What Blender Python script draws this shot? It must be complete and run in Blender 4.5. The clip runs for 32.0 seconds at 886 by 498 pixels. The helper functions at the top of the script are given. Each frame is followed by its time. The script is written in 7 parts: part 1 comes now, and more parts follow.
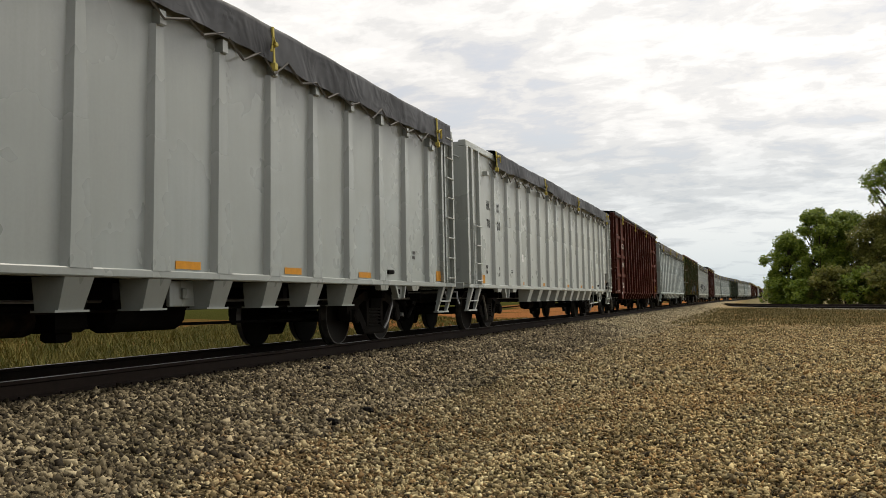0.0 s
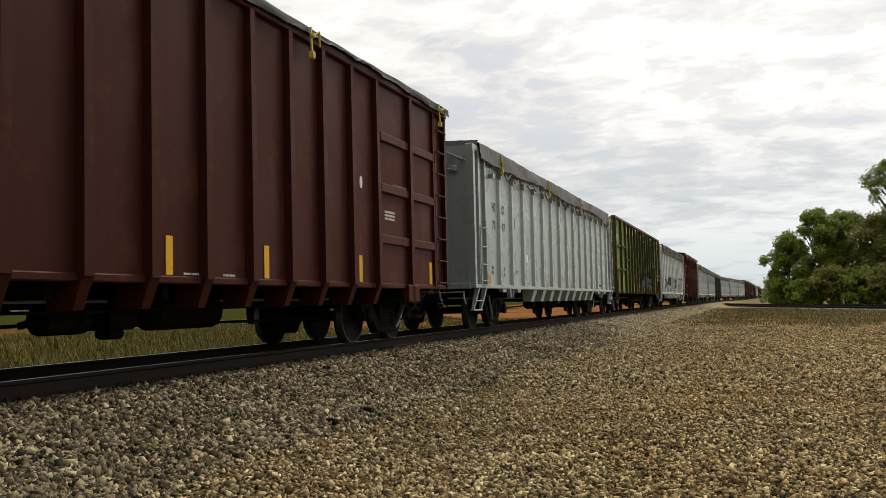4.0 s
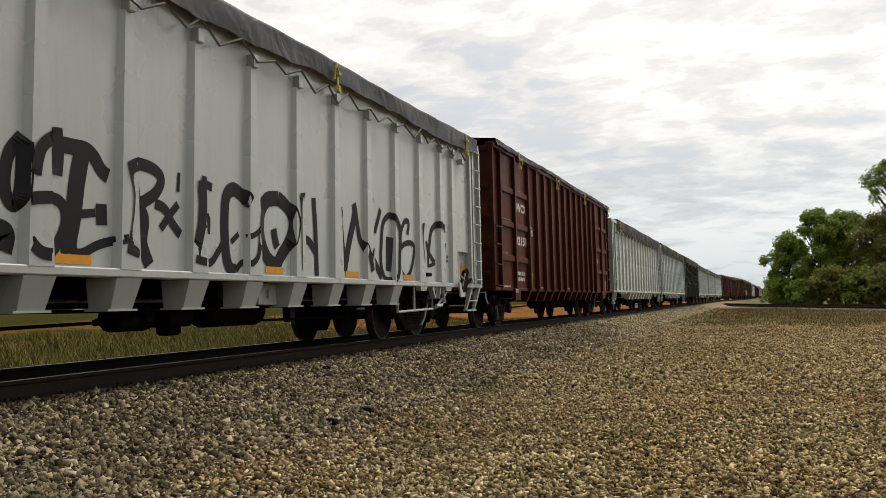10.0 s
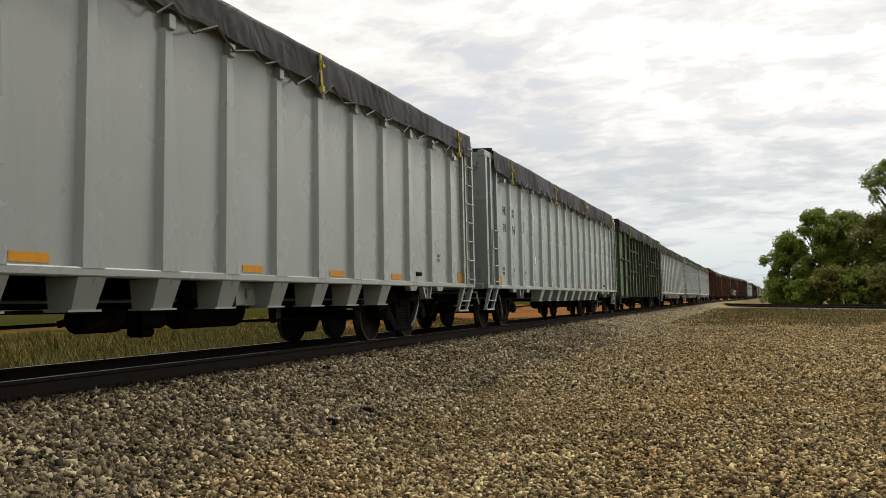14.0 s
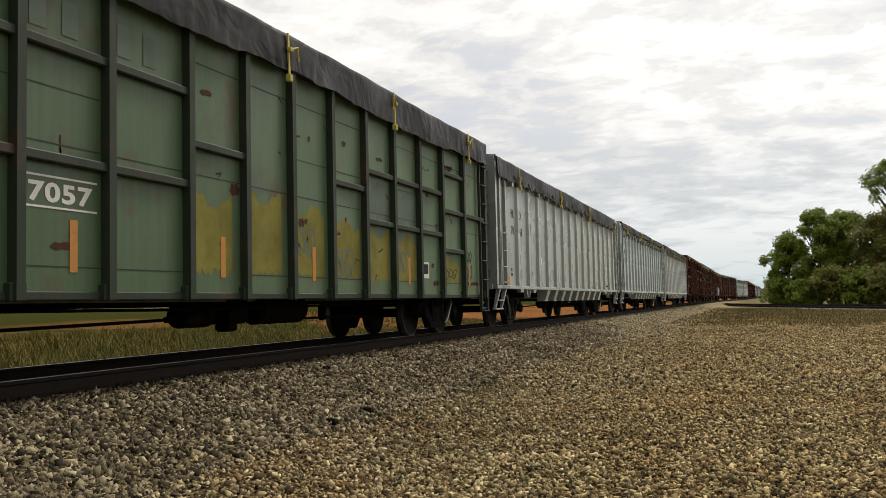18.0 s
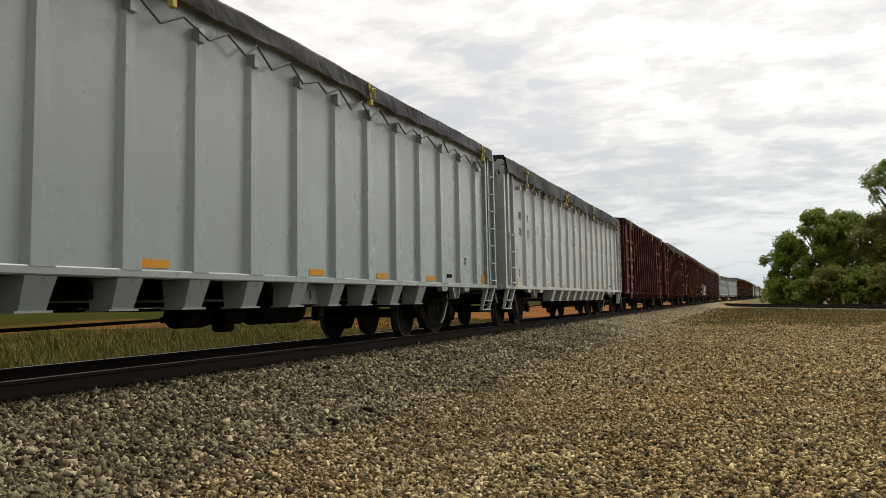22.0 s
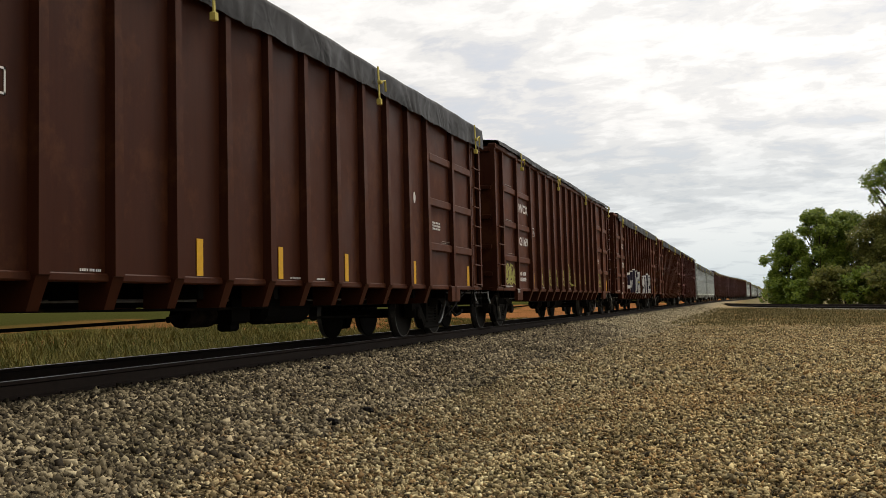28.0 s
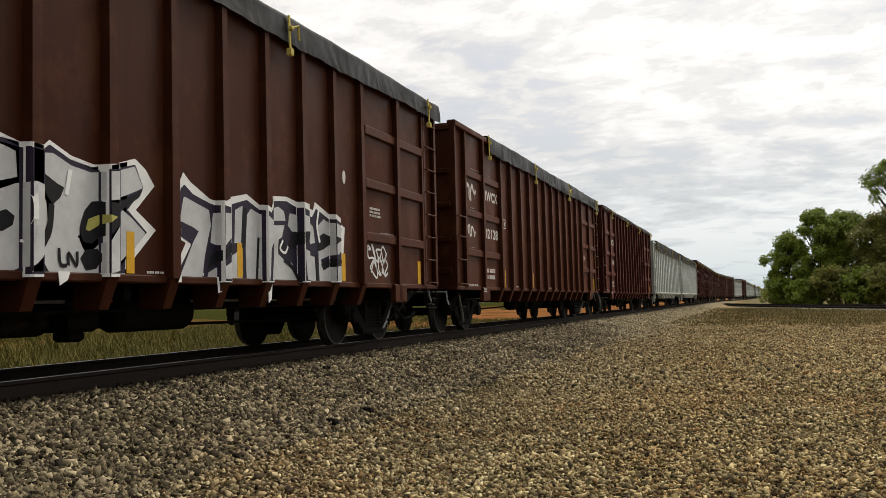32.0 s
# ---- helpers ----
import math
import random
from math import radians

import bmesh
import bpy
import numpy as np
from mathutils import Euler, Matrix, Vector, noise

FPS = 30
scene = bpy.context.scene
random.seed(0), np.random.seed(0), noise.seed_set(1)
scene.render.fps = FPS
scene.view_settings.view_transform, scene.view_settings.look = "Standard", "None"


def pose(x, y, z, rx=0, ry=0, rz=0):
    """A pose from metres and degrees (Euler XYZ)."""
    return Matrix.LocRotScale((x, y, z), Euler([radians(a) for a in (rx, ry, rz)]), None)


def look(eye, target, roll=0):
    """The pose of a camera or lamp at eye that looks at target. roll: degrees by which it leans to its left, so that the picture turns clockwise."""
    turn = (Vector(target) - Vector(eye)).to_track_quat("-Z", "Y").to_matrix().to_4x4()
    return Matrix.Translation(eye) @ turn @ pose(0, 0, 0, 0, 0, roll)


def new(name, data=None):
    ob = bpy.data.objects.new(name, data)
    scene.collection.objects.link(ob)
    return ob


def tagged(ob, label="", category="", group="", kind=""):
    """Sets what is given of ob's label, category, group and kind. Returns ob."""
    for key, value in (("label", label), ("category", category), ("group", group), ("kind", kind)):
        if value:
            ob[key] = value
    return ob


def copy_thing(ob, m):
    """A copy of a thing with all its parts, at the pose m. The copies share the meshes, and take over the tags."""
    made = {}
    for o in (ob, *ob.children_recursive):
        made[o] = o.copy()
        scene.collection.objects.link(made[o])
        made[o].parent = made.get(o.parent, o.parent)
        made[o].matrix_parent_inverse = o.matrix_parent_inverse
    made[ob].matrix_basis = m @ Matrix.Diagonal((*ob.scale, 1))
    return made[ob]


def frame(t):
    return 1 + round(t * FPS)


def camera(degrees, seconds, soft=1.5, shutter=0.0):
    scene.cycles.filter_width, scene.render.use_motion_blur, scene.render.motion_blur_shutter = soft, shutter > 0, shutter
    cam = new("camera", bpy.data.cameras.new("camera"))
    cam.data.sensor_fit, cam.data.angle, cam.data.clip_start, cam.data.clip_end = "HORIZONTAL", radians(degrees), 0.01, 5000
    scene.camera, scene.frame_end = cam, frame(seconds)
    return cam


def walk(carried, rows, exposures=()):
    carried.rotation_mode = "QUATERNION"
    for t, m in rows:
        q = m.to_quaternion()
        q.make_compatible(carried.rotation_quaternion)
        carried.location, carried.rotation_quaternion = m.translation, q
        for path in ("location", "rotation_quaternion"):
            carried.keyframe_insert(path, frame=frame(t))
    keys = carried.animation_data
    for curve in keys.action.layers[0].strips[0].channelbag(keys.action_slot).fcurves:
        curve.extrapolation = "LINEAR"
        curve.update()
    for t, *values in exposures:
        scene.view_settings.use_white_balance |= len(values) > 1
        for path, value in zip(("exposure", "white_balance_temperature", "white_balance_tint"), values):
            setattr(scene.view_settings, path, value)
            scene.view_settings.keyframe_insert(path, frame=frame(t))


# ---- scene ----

# ---- camera: it stands still beside the track ----
# z = 0 is the top of the rails; the track runs along y at x = 0; the train rolls towards -y
SECONDS = 32.0
EYE = Vector((7.310, 0.0, 0.631))
AHEAD = Vector((-0.31996, 0.94561, 0.05879))
cam = camera(51.38, SECONDS, soft=0.4)
walk(cam, [(0, look(EYE, EYE + AHEAD, -1.284)), (SECONDS, look(EYE, EYE + AHEAD, -1.284))],
     exposures=[(0, 0.0, 6780, 10), (SECONDS, 0.0, 6780, 10)])

# ---- daylight: broken overcast, a soft high sun ----
SUN_UP, SUN_TURN = radians(48), radians(20)
world = bpy.data.worlds.new("sky")
scene.world = world
world.use_nodes = True


def build_sky():
    nt = world.node_tree
    nt.nodes.clear()
    n, l = nt.nodes.new, nt.links.new
    out, bg = n("ShaderNodeOutputWorld"), n("ShaderNodeBackground")
    bg.inputs["Strength"].default_value = 0.1
    sky = n("ShaderNodeTexSky")
    sky.sky_type, sky.sun_disc = "NISHITA", False
    sky.sun_elevation, sky.sun_rotation = SUN_UP, SUN_TURN
    sky.air_density, sky.dust_density = 1.0, 1.5
    tc, sep = n("ShaderNodeTexCoord"), n("ShaderNodeSeparateXYZ")
    l(tc.outputs["Generated"], sep.inputs[0])

    def math_node(op, a, b):
        m = n("ShaderNodeMath")
        m.operation = op
        for i, v in enumerate((a, b)):
            if isinstance(v, (int, float)):
                m.inputs[i].default_value = v
            else:
                l(v, m.inputs[i])
        return m.outputs[0]
    up = math_node("ADD", math_node("MAXIMUM", sep.outputs["Z"], 0.0), 0.22)
    cx, cy = math_node("DIVIDE", sep.outputs["X"], up), math_node("DIVIDE", sep.outputs["Y"], up)
    com = n("ShaderNodeCombineXYZ")
    l(cx, com.inputs[0]), l(cy, com.inputs[1])

    def cloud(scale, detail, rough, shift, warp):
        t = n("ShaderNodeTexNoise")
        t.inputs["Scale"].default_value, t.inputs["Detail"].default_value = scale, detail
        t.inputs["Roughness"].default_value, t.inputs["Distortion"].default_value = rough, warp
        mp = n("ShaderNodeMapping")
        mp.inputs["Location"].default_value = shift
        mp.inputs["Rotation"].default_value = (0, 0, -0.33)
        mp.inputs["Scale"].default_value = (0.85, 1.2, 1.0)
        l(com.outputs[0], mp.inputs[0]), l(mp.outputs[0], t.inputs["Vector"])
        return t.outputs["Fac"]

    def ramp(fac, *stops):
        r = n("ShaderNodeValToRGB")
        r.color_ramp.interpolation = "EASE"
        els = r.color_ramp.elements
        while len(els) < len(stops):
            els.new(0.5)
        for e, (p, c) in zip(els, stops):
            e.position, e.color = p, (*c, 1)
        l(fac, r.inputs[0])
        return r.outputs[0]
    big, small = cloud(0.75, 8, 0.58, (3.1, 1.7, 0), 0.3), cloud(6.4, 8, 0.60, (0.4, 7.0, 2), 0.25)
    body = math_node("ADD", math_node("MULTIPLY", big, 0.55), math_node("MULTIPLY", small, 0.45))
    tone = ramp(body, (0.41, (7.1, 7.2, 7.5)), (0.46, (7.95, 8.0, 8.1)), (0.505, (9.1, 9.1, 9.15)), (0.56, (10.4, 10.3, 10.15)))
    cover = ramp(body, (0.36, (0.7, 0.7, 0.7)), (0.46, (1, 1, 1)))
    haze = ramp(sep.outputs["Z"], (0.0, (0.62, 0.70, 0.75)), (0.09, (0.80, 0.845, 0.875)), (0.21, (1, 1, 1)))
    mix = n("ShaderNodeMix")
    mix.data_type = "RGBA"
    l(cover, mix.inputs["Factor"]), l(sky.outputs[0], mix.inputs["A"]), l(tone, mix.inputs["B"])
    low = n("ShaderNodeMix")
    low.data_type, low.blend_type = "RGBA", "MULTIPLY"
    low.inputs["Factor"].default_value = 1.0
    l(mix.outputs["Result"], low.inputs["A"]), l(haze, low.inputs["B"])
    dot = n("ShaderNodeVectorMath")
    dot.operation = "DOT_PRODUCT"
    l(tc.outputs["Generated"], dot.inputs[0])
    dot.inputs[1].default_value = (math.sin(SUN_TURN) * math.cos(SUN_UP), math.cos(SUN_TURN) * math.cos(SUN_UP), math.sin(SUN_UP))
    near = math_node("MULTIPLY", math_node("ADD", dot.outputs["Value"], 1.0), 0.5)
    veil = math_node("ADD", 0.50, math_node("MULTIPLY", math_node("POWER", near, 2.0), 0.79))
    glow = n("ShaderNodeVectorMath")
    glow.operation = "SCALE"
    l(low.outputs["Result"], glow.inputs[0]), l(veil, glow.inputs["Scale"])
    l(glow.outputs[0], bg.inputs["Color"]), l(bg.outputs[0], out.inputs[0])


build_sky()
sun = new("sun", bpy.data.lights.new("sun", "SUN"))
sun.data.energy, sun.data.angle, sun.data.color = 2.1, radians(12), (1.0, 0.94, 0.84)
sun.matrix_world = look((0, 0, 0), -Vector((math.sin(SUN_TURN) * math.cos(SUN_UP), math.cos(SUN_TURN) * math.cos(SUN_UP), math.sin(SUN_UP))))


# ---- materials ----
class Mat:
    """A small builder for node materials."""

    def __init__(self, name, rough=0.6, metal=0.0, spec=0.5):
        self.m = bpy.data.materials.new(name)
        self.m.use_nodes = True
        self.nt = self.m.node_tree
        self.b = self.nt.nodes["Principled BSDF"]
        self.b.inputs["Roughness"].default_value = rough
        self.b.inputs["Metallic"].default_value = metal
        self.b.inputs["Specular IOR Level"].default_value = spec
        self.tc = self.nt.nodes.new("ShaderNodeTexCoord")
        self.src = self.tc.outputs["Object"]

    def map(self, scale=(1, 1, 1), shift=(0, 0, 0)):
        mp = self.nt.nodes.new("ShaderNodeMapping")
        mp.inputs["Scale"].default_value, mp.inputs["Location"].default_value = scale, shift
        self.nt.links.new(self.src, mp.inputs[0])
        return mp.outputs[0]

    def noise(self, scale, detail=5, rough=0.55, vec=None, warp=0.0):
        t = self.nt.nodes.new("ShaderNodeTexNoise")
        for k, v in (("Scale", scale), ("Detail", detail), ("Roughness", rough), ("Distortion", warp)):
            t.inputs[k].default_value = v
        self.nt.links.new(self.src if vec is None else vec, t.inputs["Vector"])
        return t.outputs["Fac"]

    def cells(self, scale, out="Distance", vec=None):
        t = self.nt.nodes.new("ShaderNodeTexVoronoi")
        t.inputs["Scale"].default_value = scale
        self.nt.links.new(self.src if vec is None else vec, t.inputs["Vector"])
        return t.outputs[out]

    def ramp(self, fac, *stops):
        r = self.nt.nodes.new("ShaderNodeValToRGB")
        els = r.color_ramp.elements
        while len(els) < len(stops):
            els.new(0.5)
        for e, (p, c) in zip(els, stops):
            c = (c, c, c) if isinstance(c, (int, float)) else c
            e.position, e.color = p, (*c, 1)
        self.nt.links.new(fac, r.inputs[0])
        return r.outputs[0]

    def mix(self, fac, a, b, mode="MIX"):
        x = self.nt.nodes.new("ShaderNodeMix")
        x.data_type, x.blend_type = "RGBA", mode
        for k, v in (("Factor", fac), ("A", a), ("B", b)):
            if isinstance(v, (int, float)):
                x.inputs[k].default_value = v
            elif isinstance(v, tuple):
                x.inputs[k].default_value = (*v, 1)
            else:
                self.nt.links.new(v, x.inputs[k])
        return x.outputs["Result"]

    def sum(self, a, b, op="ADD"):
        x = self.nt.nodes.new("ShaderNodeMath")
        x.operation = op
        for i, v in enumerate((a, b)):
            if isinstance(v, (int, float)):
                x.inputs[i].default_value = v
            else:
                self.nt.links.new(v, x.inputs[i])
        return x.outputs[0]

    def split(self, axis):
        s = self.nt.nodes.new("ShaderNodeSeparateXYZ")
        self.nt.links.new(self.src, s.inputs[0])
        return s.outputs[axis]

    def island(self):
        return self.nt.nodes.new("ShaderNodeNewGeometry").outputs["Random Per Island"]

    def done(self, colour, rough=None, bump=None, depth=0.01, strength=0.5):
        if isinstance(colour, tuple):
            self.b.inputs["Base Color"].default_value = (*colour, 1)
        else:
            self.nt.links.new(colour, self.b.inputs["Base Color"])
        if rough is not None:
            self.nt.links.new(rough, self.b.inputs["Roughness"])
        if bump is not None:
            bn = self.nt.nodes.new("ShaderNodeBump")
            bn.inputs["Strength"].default_value, bn.inputs["Distance"].default_value = strength, depth
            self.nt.links.new(bump, bn.inputs["Height"]), self.nt.links.new(bn.outputs[0], self.b.inputs["Normal"])
        return self.m


def tint(c, k):
    return tuple(min(1, x * k) for x in c)


def painted_steel(name, base, dirt, rust=(0.11, 0.05, 0.03), rusty=0.0, rough=0.5, spec=0.55, sheen=0.0):
    """Weathered paint: fine mottling, streaks that run down, dirt at large scale, some rust."""
    m = Mat(name, rough, 0.0, spec)
    # sheen brightens the paint where a side is seen at a grazing angle
    if sheen:
        m.b.inputs["Sheen Weight"].default_value, m.b.inputs["Sheen Roughness"].default_value = sheen, 0.55
        top = max(base)
        m.b.inputs["Sheen Tint"].default_value = (*[0.08 + 0.92 * v / top for v in base], 1)
    streak = m.noise(2.2, 6, 0.6, m.map((6.0, 6.0, 0.35)))
    big = m.noise(0.6, 4, 0.6)
    fine = m.noise(28, 4, 0.6)
    c = m.mix(m.ramp(streak, (0.35, 0.0), (0.75, 0.8)), base, dirt)
    c = m.mix(m.ramp(big, (0.35, 0.0), (0.8, 0.6)), c, tint(base, 0.78))
    c = m.mix(m.ramp(fine, (0.3, 0.0), (0.8, 0.35)), c, tint(base, 1.18))
    if rusty:
        patch = m.noise(1.7, 9, 0.68, m.map((1, 1, 0.8), (3, 8, 1)))
        c = m.mix(m.ramp(patch, (0.62 - 0.12 * rusty, 0.0), (0.70 - 0.08 * rusty, 0.9)), c, rust)
    return m.done(c, m.ramp(big, (0.3, rough - 0.1), (0.7, rough + 0.2)), m.noise(1.3, 3, 0.5), 0.02, 0.35)


WHITE_CAR = painted_steel("worn_white_paint", (0.285, 0.308, 0.294), (0.228, 0.240, 0.224), rough=0.27, spec=0.95, sheen=0.45)
GREY_CAR = painted_steel("weathered_grey_aluminium", (0.182, 0.212, 0.207), (0.147, 0.168, 0.163), rough=0.25, spec=1.0, sheen=0.45)
GREEN_GREY_CAR = painted_steel("weathered_pale_grey_aluminium", (0.197, 0.216, 0.202), (0.160, 0.174, 0.162), rough=0.25, spec=1.0, sheen=0.45)
BROWN = painted_steel("oxide_brown_paint", (0.034, 0.0094, 0.0036), (0.015, 0.0046, 0.0024), (0.055, 0.019, 0.007), 0.8, 0.42, 0.07, 0.10)
DARK_BROWN = painted_steel("dark_oxide_paint", (0.027, 0.0068, 0.0046), (0.015, 0.0046, 0.0034), (0.042, 0.015, 0.008), 0.6, 0.42, 0.08, 0.12)
MAROON = painted_steel("maroon_oxide_paint", (0.032, 0.0074, 0.0040), (0.015, 0.0042, 0.0030), (0.050, 0.017, 0.009), 0.6, 0.42, 0.07, 0.10)
OLIVE = painted_steel("faded_olive_green_paint", (0.082, 0.112, 0.011), (0.052, 0.070, 0.009), (0.11, 0.05, 0.02), 0.6, 0.42, 0.35, 0.15)
OLIVE_DARK = painted_steel("dirty_dark_green_paint", (0.034, 0.040, 0.010), (0.018, 0.022, 0.008), (0.10, 0.05, 0.025), 0.8, 0.6, 0.25)
SAGE = painted_steel("faded_sage_green_paint", (0.058, 0.096, 0.047), (0.030, 0.052, 0.024), (0.075, 0.035, 0.020), 0.55, 0.42, 0.35, 0.18)
SAGE_DARK = painted_steel("grimy_dark_sage_paint", (0.026, 0.038, 0.023), (0.012, 0.017, 0.011), (0.06, 0.033, 0.020), 0.5, 0.6, 0.3)
TOP_RUST = painted_steel("rusty_red_chord", (0.10, 0.035, 0.03), (0.06, 0.03, 0.025), (0.14, 0.06, 0.03), 0.8, 0.6)
# grime and rust, darkened further: shade under the wagons is in these colours
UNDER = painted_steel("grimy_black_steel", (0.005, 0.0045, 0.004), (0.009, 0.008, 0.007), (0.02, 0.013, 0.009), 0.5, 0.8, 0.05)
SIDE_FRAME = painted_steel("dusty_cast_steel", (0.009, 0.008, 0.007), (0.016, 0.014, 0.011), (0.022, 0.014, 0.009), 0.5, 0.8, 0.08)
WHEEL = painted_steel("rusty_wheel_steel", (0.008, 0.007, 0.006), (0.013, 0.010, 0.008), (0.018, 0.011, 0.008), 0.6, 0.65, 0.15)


def tarp_mat(name, base, lift):
    """Plastic sheet: slightly glossy, soft dents, sparse sharp creases and dusty fields."""
    m = Mat(name, 0.5, 0.0, 0.14)
    c = m.mix(m.ramp(m.noise(0.8, 5, 0.6), (0.35, 0.0), (0.75, 1.0)), base, lift)
    c = m.mix(m.ramp(m.noise(5.0, 5, 0.7), (0.55, 0.0), (0.8, 0.4)), c, tint(lift, 1.3))
    dents = m.noise(1.7, 2, 0.5, None, 0.9)
    crease = m.ramp(m.sum(m.sum(m.noise(1.3, 2, 0.5, m.map((1, 1, 1), (4, 1, 6)), 1.2), 0.5, "SUBTRACT"), 0.0, "ADD"), (0.0, 0.0), (0.012, 1.0))
    return m.done(c, m.ramp(m.noise(1.2, 4), (0.3, 0.36), (0.7, 0.6)), m.sum(dents, m.sum(crease, 0.02, "MULTIPLY")), 0.09, 0.5)


TARP_BLACK = tarp_mat("black_tarpaulin", (0.011, 0.010, 0.010), (0.020, 0.019, 0.019))
TARP_GREY = tarp_mat("slate_grey_tarpaulin", (0.034, 0.036, 0.040), (0.055, 0.057, 0.062))
TARP_PALE = tarp_mat("faded_grey_brown_tarpaulin", (0.095, 0.088, 0.084), (0.14, 0.13, 0.124))


def plain(name, c, rough=0.6, grime=0.75, scale=14.0, metal=0.0):
    m = Mat(name, rough, metal, 0.18)
    return m.done(m.mix(m.ramp(m.noise(scale, 5, 0.65), (0.3, 0.0), (0.8, 1.0)), c, tint(c, grime)), None, m.noise(scale * 2, 3), 0.003, 0.3)


ORANGE = plain("orange_reflector", (0.62, 0.27, 0.02), 0.4)
YELLOW = plain("yellow_reflector", (0.70, 0.38, 0.02), 0.4)
FADED_ORANGE = plain("faded_orange_reflector", (0.52, 0.24, 0.06), 0.5)
STRAP = plain("yellow_webbing", (0.56, 0.47, 0.12), 0.7)
LETTER_BLACK = plain("black_stencil_paint", (0.025, 0.025, 0.028), 0.6)
LETTER_WHITE = plain("white_stencil_paint", (0.72, 0.70, 0.66), 0.6)
LETTER_GREY = plain("worn_grey_stencil_paint", (0.085, 0.085, 0.085), 0.6)
SCRAPE = plain("pale_scraped_paint", (0.30, 0.27, 0.24), 0.6)
LETTER_CREAM = plain("faded_cream_paint", (0.52, 0.53, 0.36), 0.6, 0.6, 6)
SPRAY_BLACK = plain("black_spray_paint", (0.008, 0.008, 0.010), 0.6)
SPRAY_NAVY = plain("dark_violet_spray_paint", (0.022, 0.016, 0.035), 0.5)
SPRAY_SILVER = plain("silver_spray_paint", (0.60, 0.61, 0.615), 0.5, 0.60, 2.6, 0.0)
SPRAY_WHITE = plain("white_spray_paint", (0.82, 0.83, 0.82), 0.6, 0.85, 3)
SPRAY_BLUE = plain("grey_blue_spray_paint", (0.16, 0.18, 0.20), 0.5, 0.6, 2)
SPRAY_LIME = plain("lime_yellow_spray_paint", (0.46, 0.43, 0.12), 0.6, 0.7)
PATCH_YELLOW = plain("ochre_touch_up_paint", (0.24, 0.215, 0.040), 0.65, 0.45, 2.4)
PATCH_PALE = plain("pale_grey_green_touch_up", (0.125, 0.16, 0.125), 0.65, 0.7, 2.2)
PATCH_RUST = plain("bare_rust_scrape", (0.06, 0.037, 0.02), 0.8, 0.5, 9)
RED_RUST = plain("red_brown_rust", (0.075, 0.032, 0.020), 0.85, 0.5, 7)
ROPE = plain("grey_lacing_rope", (0.13, 0.125, 0.115), 0.8)
STEEL = plain("dull_steel", (0.30, 0.30, 0.29), 0.45, 0.6, 8, 0.6)
RIM = plain("worn_bright_tread", (0.13, 0.125, 0.12), 0.35, 0.6, 6, 0.6)
RAIL_TOP = plain("polished_rail_head", (0.20, 0.19, 0.18), 0.35, 0.7, 5, 0.7)
RAIL_SIDE = plain("rusty_rail_web", (0.022, 0.014, 0.010), 0.8, 0.6, 9)
TIE = plain("creosoted_tie", (0.014, 0.011, 0.009), 0.85, 0.55, 7)


